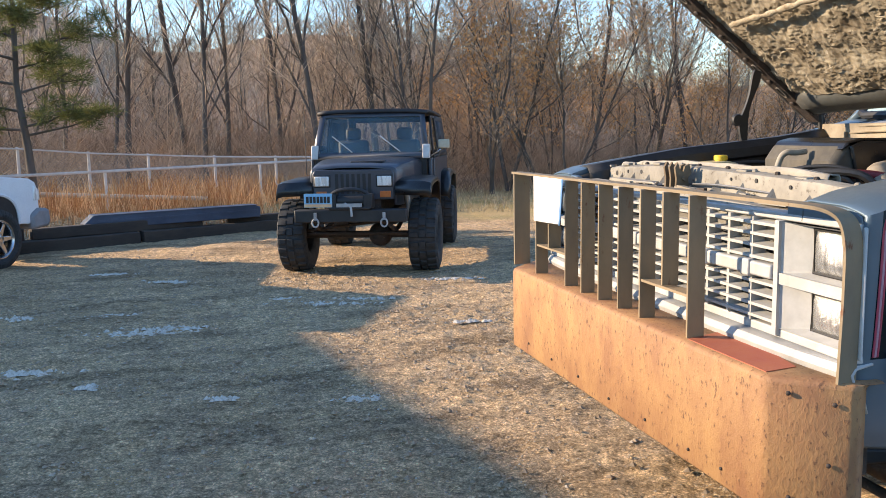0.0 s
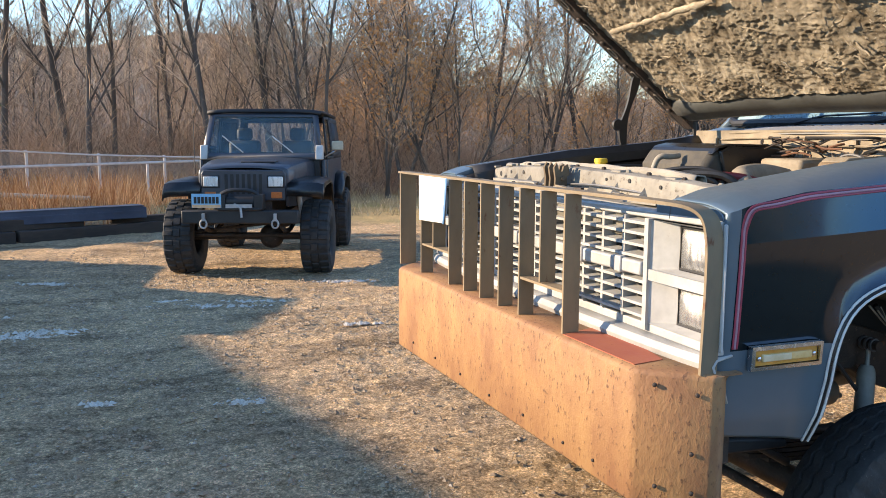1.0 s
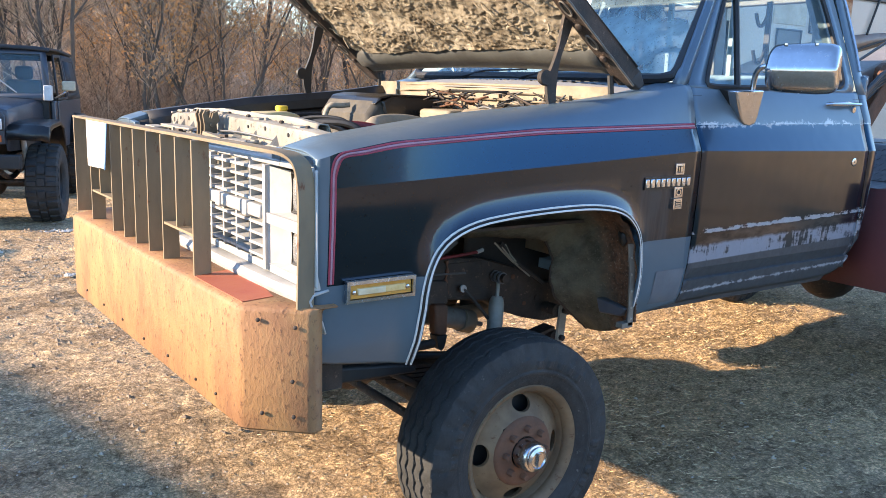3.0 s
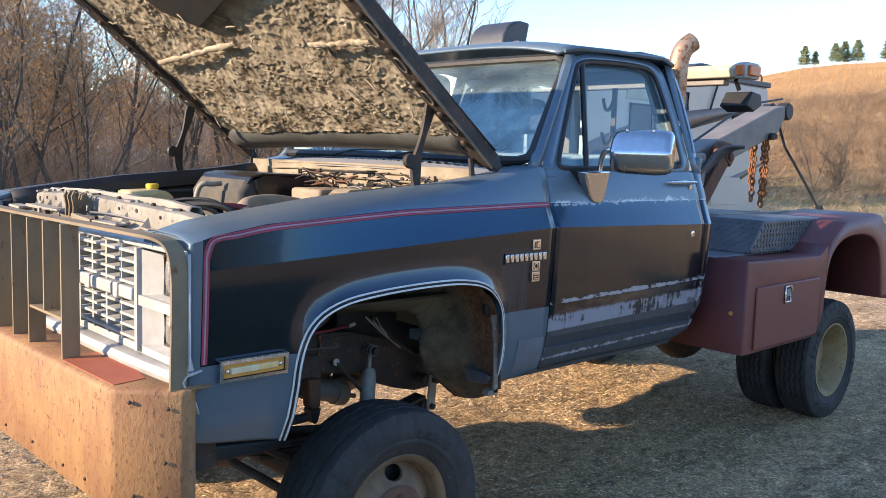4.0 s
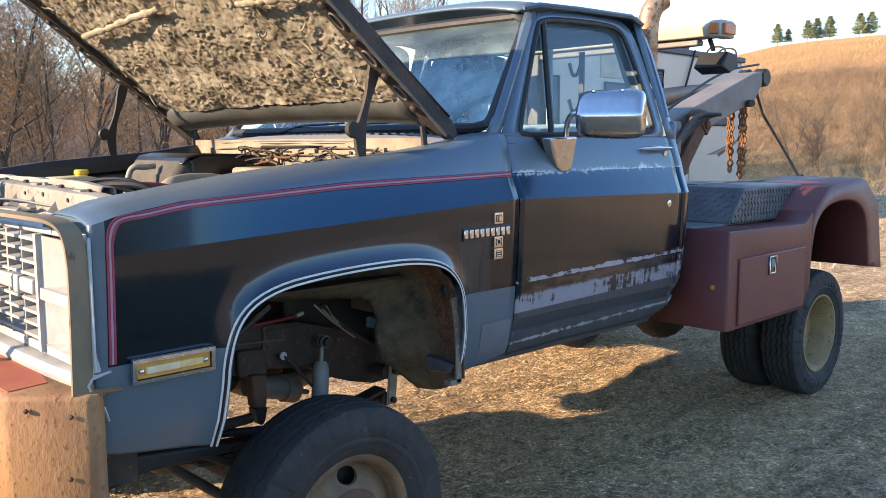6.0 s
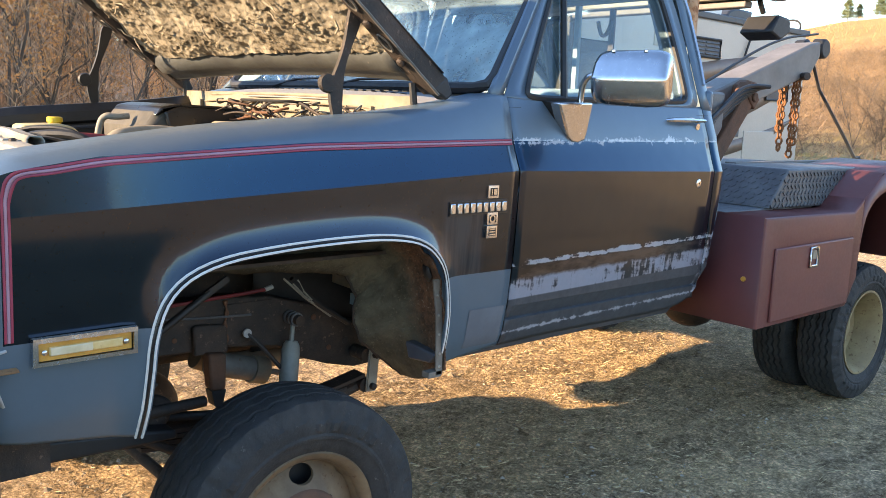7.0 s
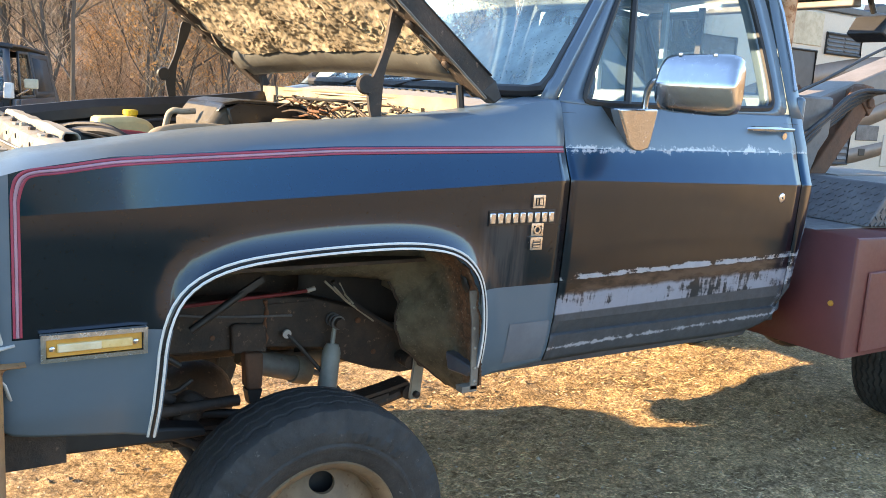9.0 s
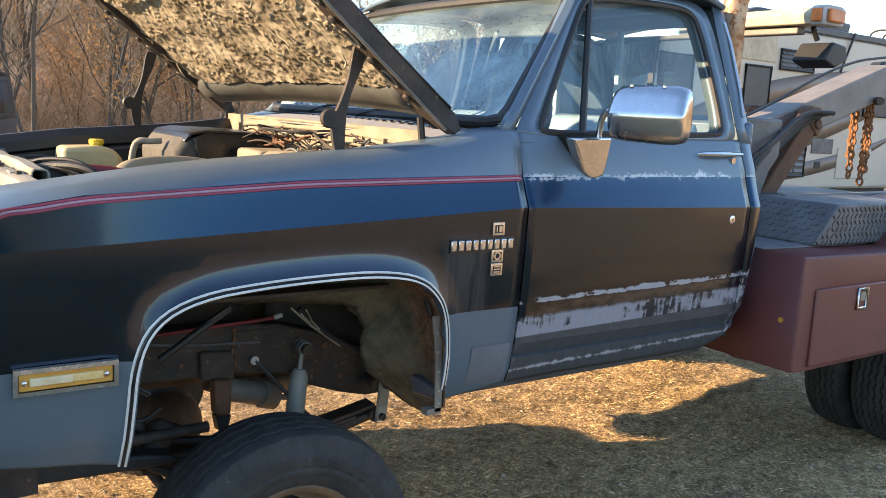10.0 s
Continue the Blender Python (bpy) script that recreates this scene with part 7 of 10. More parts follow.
prism(bm, [(0.080, 1.515), (0.13, 1.535), (0.36, 1.530), (0.43, 1.500), (0.43, 1.30), (0.14, 1.30)], 1, 0.120, 0.136)
part("heater_lid", bm, BLACK_GLOSS, hh, "black plastic lid", bevel=0.008)
bm = bmesh.new()
tube(bm, smooth_line([(0.02, 0.30, 1.495), (-0.03, 0.30, 1.49), (-0.06, 0.31, 1.495), (-0.075, 0.33, 1.47), (-0.08, 0.36, 1.36)], 2), 0.012, 12)
part("heater_pipe", bm, DUST, truck)
bm = bmesh.new()
rows = []
for z in np.linspace(0.95, 1.60, 10):
    rows.append([(0.47 + 0.006 * math.sin(y * 16), y, z) for y in np.linspace(-0.80, 0.80, 40)])
sheet(bm, rows)
fw = part("firewall", bm, TAN, truck, "dusty tan firewall", solid=0.006)
bm = bmesh.new()
for z, x in ((1.535, 0.44), (1.565, 0.45), (1.59, 0.46)):
    tube(bm, [(x + 0.03, -0.80, z - 0.02), (x + 0.01, -0.5, z), (x, 0.0, z + 0.006), (x + 0.01, 0.5, z), (x + 0.03, 0.80, z - 0.02)], 0.005, 6)
part("firewall_ribs", bm, TAN, fw)
bm = bmesh.new()      # brake master cylinder with a bailed lid
prism(bm, [(0.16, 1.42), (0.155, 1.475), (0.17, 1.488), (0.33, 1.494), (0.345, 1.48), (0.345, 1.42)], 1, -0.42, -0.30)
mc = part("master_cylinder", bm, worn("brown_cast_iron", (0.22, 0.155, 0.09), (0.14, 0.10, 0.06), 0.7, 0.1, 12, 50, (0.34, 0.27, 0.18), 0.62, 0.3), truck, "brown cast brake master cylinder", bevel=0.010)
bm = bmesh.new()
prism(bm, [(0.165, 1.486), (0.19, 1.502), (0.31, 1.506), (0.338, 1.494)], 1, -0.415, -0.305)
part("cylinder_lid", bm, TAN, mc, bevel=0.006)
bm = bmesh.new()
tube(bm, smooth_line([(0.25, -0.43, 1.44), (0.25, -0.425, 1.50), (0.25, -0.36, 1.516), (0.25, -0.295, 1.50), (0.25, -0.29, 1.44)], 2), 0.004, 6)
part("lid_bail", bm, STEEL, mc)
bm = bmesh.new()
lathe(bm, [(0.10, 0), (0.115, 0.02), (0.115, 0.06), (0.08, 0.09)], 24, Matrix.Translation((0.46, -0.36, 1.42)) @ Matrix.Rotation(radians(-90), 4, "Y"))
part("brake_booster", bm, TAN, truck)
bm = bmesh.new()
box(bm, (0.22, -0.16, 1.43), (0.40, 0.06, 1.49))
part("wiper_motor", bm, TAN, truck, bevel=0.015)
for k in range(34):
    bm = bmesh.new()
    p = Vector((rngs.uniform(0.30, 0.45), rngs.uniform(-0.66, 0.25), rngs.uniform(1.47, 1.56)))
    pts = [p]
    a = rngs.uniform(0, 6.28)
    for _ in range(5):
        a += rngs.uniform(-1.2, 1.2)
        p = p + Vector((0.035 * math.cos(a) - 0.01, 0.085 * math.sin(a), rngs.uniform(-0.03, 0.035)))
        p.x, p.y, p.z = min(max(p.x, 0.22), 0.452), max(p.y, -0.70), min(max(p.z, 1.42), 1.57)
        pts.append(p)
    tube(bm, smooth_line(pts, 2), rngs.choice((0.003, 0.004, 0.005)), 6)
    part("wire", bm, rngs.choice((BLACK, BLACK, FRAME, FRAME, DUSTY_STEEL, HUBRUST)), truck)
for y in (-0.60, -0.46, -0.18, 0.08, 0.62):      # stamped seams and plugged holes of the firewall
    bm = bmesh.new()
    box(bm, (0.452, y - 0.004, 1.40), (0.464, y + 0.004, 1.565))
    part("firewall_seam", bm, TAN, fw)
for y, z, r in ((-0.66, 1.50, 0.016), (-0.52, 1.53, 0.010), (-0.40, 1.545, 0.008), (-0.05, 1.53, 0.012), (0.0, 1.545, 0.008), (0.66, 1.52, 0.012)):
    bm = bmesh.new()
    lathe(bm, [(r, 0.0), (r, 0.004), (0.0, 0.004)], 14, Matrix.Translation((0.462, y, z)) @ Matrix.Rotation(radians(-90), 4, "Y"), False)
    part("firewall_plug", bm, BLACK, fw)
# pan added across the bay to block light from below
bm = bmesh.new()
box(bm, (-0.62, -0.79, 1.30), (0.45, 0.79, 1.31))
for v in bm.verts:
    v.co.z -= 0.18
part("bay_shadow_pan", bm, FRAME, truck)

# ---- tow body ----
ARCH_R = smooth_line([(2.885, 0.86, 0), (2.905, 1.10, 0), (2.97, 1.20, 0), (3.12, 1.265, 0), (3.40, 1.275, 0), (3.58, 1.22, 0), (3.66, 1.12, 0), (3.72, 0.86, 0)], 2)


def strip(bm, line, s, y0, y1):
    """Skin that runs along a line in x and z, from one y to another."""
    sheet(bm, [[(x, s * y0, z) for x, z in line], [(x, s * y1, z) for x, z in line]])


for s in (-1, 1):
    bm = bmesh.new()
    # outer face split along the arch so that it stays planar and clean
    top = [(2.0, 1.186), (2.80, 1.172), (2.885, 1.226), (3.06, 1.345), (3.48, 1.385), (3.60, 1.37), (3.81, 1.235), (3.92, 0.835)]
    front = [(2.0, 0.735), (2.80, 0.735), (2.885, 0.86), (2.885, 1.226), (2.80, 1.172), (2.0, 1.186)]
    fill(bm, [(x, s * 1.15, z) for x, z in front])
    up = [(2.885, 1.226), (3.06, 1.345), (3.20, 1.358), (3.48, 1.385), (3.60, 1.37), (3.81, 1.235)]
    n = len(ARCH_R)
    def outer_at(k):
        d = [0]
        pts = [Vector(p) for p in up] + [Vector((3.92, 0.835))]
        pts = [Vector((2.885, 0.9))] + pts
        for a, b in zip(pts, pts[1:]):
            d.append(d[-1] + (b - a).length)
        t = d[-1] * k
        for i in range(len(d) - 1):
            if t <= d[i + 1] + 1e-9:
                f = (t - d[i]) / (d[i + 1] - d[i])
                return pts[i] * (1 - f) + pts[i + 1] * f
        return pts[-1]
    inner = [Vector((p.x, p.y)) for p in ARCH_R]
    rows = [[(p.x, s * 1.15, p.y) for p in inner], [(outer_at(i / (n - 1)).x, s * 1.15, outer_at(i / (n - 1)).y) for i in range(n)]]
    sheet(bm, rows)
    strip(bm, [(p.x, p.y) for p in ARCH_R], s, 1.15, 0.72)
    strip(bm, top, s, 1.15, 0.72)
    fill(bm, [(2.0, s * 1.15, 0.735), (2.0, s * 1.15, 1.186), (2.0, s * 0.62, 1.186), (2.0, s * 0.62, 0.735)])
    fill(bm, [(2.0, s * 1.15, 0.735), (2.80, s * 1.15, 0.735), (2.80, s * 0.62, 0.735), (2.0, s * 0.62, 0.735)])
    fill(bm, [(3.92, s * 1.15, 0.835), (3.81, s * 1.15, 1.235), (3.81, s * 0.72, 1.235), (3.92, s * 0.72, 0.835)])
    bmesh.ops.remove_doubles(bm, verts=bm.verts, dist=0.0006)
    bmesh.ops.recalc_face_normals(bm, faces=bm.faces)
    bm.normal_update()
    fold = [e for e in bm.edges if len(e.link_faces) == 2 and e.calc_face_angle() > radians(50) and max(v.co.z for v in e.verts) > 0.9]
    bmesh.ops.bevel(bm, geom=fold, offset=0.032, offset_type='OFFSET', affect='EDGES', segments=4, profile=0.5, clamp_overlap=True)
    body = part("tow_body_side", bm, MAROON, truck, "maroon steel tow body side with a toolbox", solid=0.006, sharp=40)
    bm = bmesh.new()
    box(bm, (2.09, min(s * 1.151, s * 1.163), 0.748), (2.80, max(s * 1.151, s * 1.163), 1.058))
    dr = part("toolbox_door", bm, MAROON, body, bevel=0.006)
    bm = bmesh.new()
    ring_between(bm, [(2.375, s * 1.168, 0.955), (2.452, s * 1.168, 0.955), (2.452, s * 1.168, 1.045), (2.375, s * 1.168, 1.045)], [(2.388, s * 1.166, 0.965), (2.439, s * 1.166, 0.965), (2.439, s * 1.166, 1.035), (2.388, s * 1.166, 1.035)])
    lt = part("door_latch", bm, CHROME, dr, "chrome paddle latch", solid=0.006)
    bm = bmesh.new()
    box(bm, (2.395, min(s * 1.160, s * 1.170), 0.99), (2.432, max(s * 1.160, s * 1.170), 1.028))
    part("latch_paddle", bm, TAN, lt, bevel=0.003)
    bm = bmesh.new()
    lathe(bm, [(0.012, 0), (0.010, 0.008)], 12, Matrix.Translation((2.0, s * 1.08, 0.93)) @ Matrix.Rotation(radians(-90), 4, "Y"))
    part("clearance_lamp", bm, AMBER, body)
    bm = bmesh.new()      # inside of the rear wheel opening: dark wall with a lamp and box
    box(bm, (2.86, min(s * 0.70, s * 0.715), 0.80), (3.90, max(s * 0.70, s * 0.715), 1.33))
    part("wheelhouse_wall", bm, BLACK, body)
    for x, z, r in ((3.44, 1.09, 0.032), (3.58, 1.05, 0.05), (3.55, 1.18, 0.035)):
        bm = bmesh.new()
        lathe(bm, [(r, 0.0), (r, 0.05), (r * 0.6, 0.06)], 16, Matrix.Translation((x, s * 0.715, z)) @ Matrix.Rotation(radians(-90 * s), 4, "X"))
        part("rear_fitting", bm, STEEL if r < 0.034 else BLACK, body)
    # diamond plate slope inside the low front deck
    bm = bmesh.new()
    prism(bm, [(2.33, 1.19), (2.48, 1.36), (3.16, 1.36), (2.90, 1.18)], 1, s * 0.98, s * 0.60)
    dp = part("tread_plate", bm, STEEL, body, "diamond tread plate step", bevel=0.008)
    bm = bmesh.new()
    k = 0
    for a in np.arange(2.35, 3.15, 0.034):
        for b in np.arange(1.20, 1.35, 0.027):
            lo_x, hi_x = 2.33 + (b - 1.19) * 0.88, 2.90 + (b - 1.18) * 1.45
            if lo_x + 0.01 < a < hi_x - 0.02:
                k += 1
                mm = Matrix.Translation((a, s * 0.982, b)) @ Matrix.Rotation(radians(45 if k % 2 else -45), 4, "Y")
                box(bm, (-0.011, -0.0025, -0.0035), (0.011, 0.0025, 0.0035), mm)
    slope = Matrix.Translation((2.33, 0, 1.19)) @ Matrix.Rotation(math.atan2(0.17, 0.15) * -1, 4, "Y")
    for i in range(7):
        for j in range(13):
            k += 1
            box(bm, (-0.011, -0.0035, -0.0025), (0.011, 0.0035, 0.0025), slope @ Matrix.Translation((0.018 + i * 0.030, s * (0.62 + j * 0.0285), 0.0)) @ Matrix.Rotation(radians(45 if (i + j) % 2 else -45), 4, "Z"))
    st = part("tread_pattern", bm, STEEL, dp)
    st["kind"] = "stuff"
bm = bmesh.new()
box(bm, (2.02, -0.96, 1.175), (2.78, 0.96, 1.19))
box(bm, (2.70, -0.72, 1.30), (3.85, 0.72, 1.325))
box(bm, (2.02, -0.60, 1.19), (2.5, 0.60, 1.26))
deck = part("deck", bm, STEEL, truck, "grey steel tow deck", bevel=0.004)
for y in (-0.62, 0.62):
    bm = bmesh.new()
    box(bm, (2.6, y - 0.03, 1.33), (3.85, y + 0.03, 1.365))
    part("deck_rail", bm, BOOM, deck)
# mast, boom and winch gear
bm = bmesh.new()
for y in (-0.34, 0.34):
    box(bm, (2.20, y - 0.04, 1.19), (2.28, y + 0.04, 2.10))
box(bm, (2.21, -0.72, 2.07), (2.27, 0.72, 2.10))
mast = part("light_mast", bm, BOOM, truck, "post behind the cab carrying a light bar", bevel=0.006)
bm = bmesh.new()
prism(bm, [(2.18, 2.105), (2.30, 2.105), (2.31, 2.15), (2.28, 2.175), (2.20, 2.175), (2.17, 2.15)], 1, -0.80, 0.80)
lb = part("light_bar", bm, CREAM_BAR, mast, "cream light bar with amber end lamps", bevel=0.006)
for s in (-1, 1):
    bm = bmesh.new()
    prism(bm, [(2.165, 2.098), (2.315, 2.098), (2.318, 2.175), (2.29, 2.182), (2.19, 2.182), (2.162, 2.175)], 1, s * 0.802, s * 0.865)
    al = part("end_lamp", bm, SILVER, lb, bevel=0.008)
    bm = bmesh.new()
    prism(bm, [(2.185, 2.112), (2.295, 2.112), (2.295, 2.165), (2.185, 2.165)], 1, s * 0.866, s * 0.882)
    part("lens", bm, ORANGE_LENS, al, "orange lens", bevel=0.005)
    bm = bmesh.new()
    prism(bm, [(s * 0.812, 2.112), (s * 0.858, 2.112), (s * 0.858, 2.165), (s * 0.812, 2.165)], 0, 2.150, 2.162)
    part("lens", bm, ORANGE_LENS, al, bevel=0.004)
    bm = bmesh.new()
    prism(bm, [(2.24, 1.96), (2.30, 2.04), (2.40, 2.03), (2.42, 1.97), (2.33, 1.93)], 1, s * 0.84, s * 0.68)
    wl = part("work_lamp", bm, BLACK, mast, "black swivelling work lamp", bevel=0.01)
    bm = bmesh.new()
    tube(bm, [(2.26, s * 0.76, 2.10), (2.30, s * 0.76, 2.05)], 0.012, 8)
    part("lamp_bracket", bm, BLACK, wl)
mast.location.x = 0.22
bm = bmesh.new()
mb = look((2.40, 0.0, 1.36), (4.62, 0.0, 2.06))
prism(bm, [(2.40, 1.27), (2.36, 1.44), (4.34, 2.075), (4.46, 2.095), (4.47, 2.00), (4.36, 1.88)], 1, -0.10, 0.10)
box(bm, (-0.06, -0.04, -2.26), (0.06, 0.05, -2.10), mb)
boom = part("boom", bm, BOOM, truck, "box-section crane boom", bevel=0.012)
bm = bmesh.new()
lathe(bm, [(0.055, -0.105), (0.064, -0.095), (0.068, -0.03), (0.05, -0.02), (0.05, 0.02), (0.068, 0.03), (0.064, 0.095), (0.055, 0.105)], 24, Matrix.Translation((4.53, 0, 2.055)) @ Matrix.Rotation(radians(90), 4, "X"))
part("boom_head", bm, BLACK, boom, "dark pulley head")
for y in (-0.20, 0.20):
    bm = bmesh.new()
    mb2 = look((3.05, y, 1.29), (3.45, y, 1.74))
    box(bm, (-0.030, -0.055, -0.60), (0.030, 0.055, 0.0), mb2)
    box(bm, (-0.038, -0.075, -0.60), (0.038, 0.075, -0.52), mb2)
    tube(bm, [(3.44, y - 0.05, 1.70), (3.44, y + 0.05, 1.70)], 0.030, 10)
    part("boom_strut", bm, HUBRUST, boom, bevel=0.008)
bm = bmesh.new()
prism(bm, [(3.40, 1.61), (3.43, 1.77), (3.50, 1.80), (3.60, 1.79), (3.60, 1.66), (3.54, 1.62)], 1, -0.16, 0.16)
part("boom_bracket", bm, HUBRUST, boom, bevel=0.01)
bm = bmesh.new()
prism(bm, [(2.62, 1.30), (2.62, 1.68), (2.66, 1.71), (3.03, 1.71), (3.03, 1.52), (2.96, 1.44), (2.90, 1.30)], 1, -0.30, 0.30)
part("winch_housing", bm, STEEL, boom, "grey steel winch housing", bevel=0.012)
for k in range(5):
    bm = bmesh.new()
    y = -0.24 - 0.02 * k
    tube(bm, smooth_line([(2.5, y, 1.25 + 0.02 * k), (2.75, y - 0.05, 1.34 + 0.05 * k), (3.0, y, 1.52 + 0.03 * k), (3.25, y + 0.05, 1.60 + 0.04 * k), (3.45, y, 1.76)], 3), 0.012, 8)
    part("hydraulic_hose", bm, BLACK, boom)
bm = bmesh.new()
tube(bm, smooth_line([(2.3, -0.3, 1.62), (2.9, -0.2, 1.72), (3.8, -0.12, 2.06), (4.50, -0.05, 2.15)], 3), 0.008, 6)
part("winch_rope", bm, BLACK, boom)
bm = bmesh.new()
tube(bm, [(4.57, 0.0, 1.98), (4.66, -0.02, 1.80), (4.90, -0.12, 1.48), (4.97, -0.2, 1.30)], 0.011, 6)
tube(bm, [(4.96, -0.19, 1.34), (4.98, -0.21, 1.28)], 0.03, 8)
part("tow_cable", bm, BLACK, boom, "slack tow cable with a hook")
bm = bmesh.new()
def chain_line(bm, pts, r=0.008, L=0.04):
    for i, (a, b) in enumerate(zip(pts, pts[1:])):
        a, b = Vector(a), Vector(b)
        d = (b - a).normalized()
        side = Vector((0, 1, 0)) if i % 2 else Vector((1, 0, 0))
        side = (side - d * side.dot(d)).normalized()
        c = (a + b) / 2
        loop = [c + d * (L * 0.62 * math.cos(t)) + side * (0.02 * math.sin(t)) for t in np.linspace(0, 2 * math.pi, 9)[:-1]]
        tube(bm, loop, r, 5, True)
for dx, dy, n in ((0.03, -0.06, 11), (0.07, -0.02, 13), (0.0, 0.02, 12), (0.05, 0.06, 9)):
    bm = bmesh.new()
    chain_line(bm, [(4.26 + dx, dy, 1.84 - 0.042 * k) for k in range(n)])
    part("rusty_chain", bm, CHAIN, boom, "rusty tow chain hanging from the boom")
bm = bmesh.new()
tube(bm, [(4.22, -0.15, 1.86), (4.38, 0.15, 1.86)], 0.025, 8)
box(bm, (4.24, -0.03, 1.84), (4.36, 0.03, 1.95))
part("chain_hook", bm, FRAME, boom)
# exhaust stack behind the cab
for s in (-1,):
    bm = bmesh.new()
    tube(bm, smooth_line([(2.065, s * 0.66, 0.9), (2.065, s * 0.66, 2.0), (2.066, s * 0.66, 2.13), (2.074, s * 0.665, 2.19), (2.095, s * 0.675, 2.235), (2.135, s * 0.695, 2.265)], 2), 0.050, 20)
    part("tall_exhaust", bm, STACK, truck, "curved exhaust stack of heat-rusted chrome")

# sheet of paper clipped over the guard
bm = bmesh.new()
rows = []
for v in np.linspace(0, 1, 10):
    rows.append([(-0.9365 - 0.004 * math.sin(u * 5) - 0.012 * (1 - v) * u, 0.712 - 0.295 * u, 1.225 + 0.185 * v + (0.012 * u if v < 0.05 else 0)) for u in np.linspace(0, 1, 8)])
sheet(bm, rows)
pp = thing("paper_sheet", "white paper sheet hung on the brush guard", "paper", m=GUARD_SKEW)
part("sheet", bm, PAPER, pp, solid=0.0015)
bm = bmesh.new()
rows = []
for v in np.linspace(0, 1, 6):
    rows.append([(-0.937 - 0.012 * (1 - v), 0.417 - 0.016 * u, 1.235 + 0.175 * v) for u in (0, 1)])
sheet(bm, rows)
part("edge_strip", bm, BLUE_EDGE, pp, solid=0.002)

# ---- the jeep-style off-roader ----
JEEP = Matrix.Translation((-0.72, 7.28, 0.0)) @ Matrix.Rotation(radians(-19.0), 4, "Z")
jeep = thing("off_road_vehicle", "dark navy lifted off-roader with big mud tyres and a winch", "off-roader", m=JEEP)
MUD_TYRE = tyre_mesh("tyre", 0.425, 0.33, (), 0.20, True)


def jp(name, bm, m_, parent=None, label="", bevel=0.0, solid=0.0):
    return part(name, bm, m_, parent or jeep, label, bevel, solid)


def jeep_wheel(x, y):
    s = 1 if x > 0 else -1
    bm = bmesh.new()
    lathe(bm, [(0.20, -0.13), (0.185, 0.0), (0.19, 0.08), (0.212, 0.115), (0.205, 0.118), (0.18, 0.07), (0.165, 0.03), (0.06, 0.05), (0.05, 0.09), (0.0, 0.09)], 40, None, False)
    w = jp("wheel", bm, BLACK, None, "black wheel with a wide mud tyre")
    w.matrix_basis = Matrix.Translation((x, y, 0.42)) @ Matrix.Rotation(radians(90 * s), 4, "Y")
    put_mesh("tyre", MUD_TYRE, w, Matrix.Identity(4))


for x, y in ((-0.755, 0.0), (0.755, 0.0), (-0.755, 2.37), (0.755, 2.37)):
    jeep_wheel(x, y)
bm = bmesh.new()
rows = []
for y, w, zt, zb in ((-0.43, 0.46, 1.195, 0.80), (-0.40, 0.49, 1.222, 0.79), (-0.1, 0.53, 1.25, 0.78), (0.3, 0.58, 1.27, 0.76), (0.75, 0.64, 1.285, 0.74)):
    rows.append([(-w, y, zb), (-w, y, zt - 0.06), (-w * 0.96, y, zt - 0.02), (-w * 0.85, y, zt), (-w * 0.4, y, zt + 0.018), (0, y, zt + 0.022), (w * 0.4, y, zt + 0.018), (w * 0.85, y, zt), (w * 0.96, y, zt - 0.02), (w, y, zt - 0.06), (w, y, zb)])
sheet(bm, rows)
jp("hood", bm, JEEP_BLUE, solid=0.006)
bm = bmesh.new()
box(bm, (-0.07, -0.2, 1.262), (0.30, 0.25, 1.278))
jp("hood_scoop", bm, BLACK, bevel=0.006)
bm = bmesh.new()      # grille panel with seven slots
prism(bm, [(-0.455, 0.86), (-0.46, 1.15), (-0.43, 1.195), (0.43, 1.195), (0.46, 1.15), (0.455, 0.86)], 1, -0.44, -0.40)
gr = jp("grille", bm, JEEP_BLUE, bevel=0.01)
for k in range(7):
    bm = bmesh.new()
    x = -0.185 + k * 0.0617
    box(bm, (x - 0.018, -0.446, 0.93), (x + 0.018, -0.438, 1.15))
    jp("grille_slot", bm, BLACK, gr, bevel=0.006)
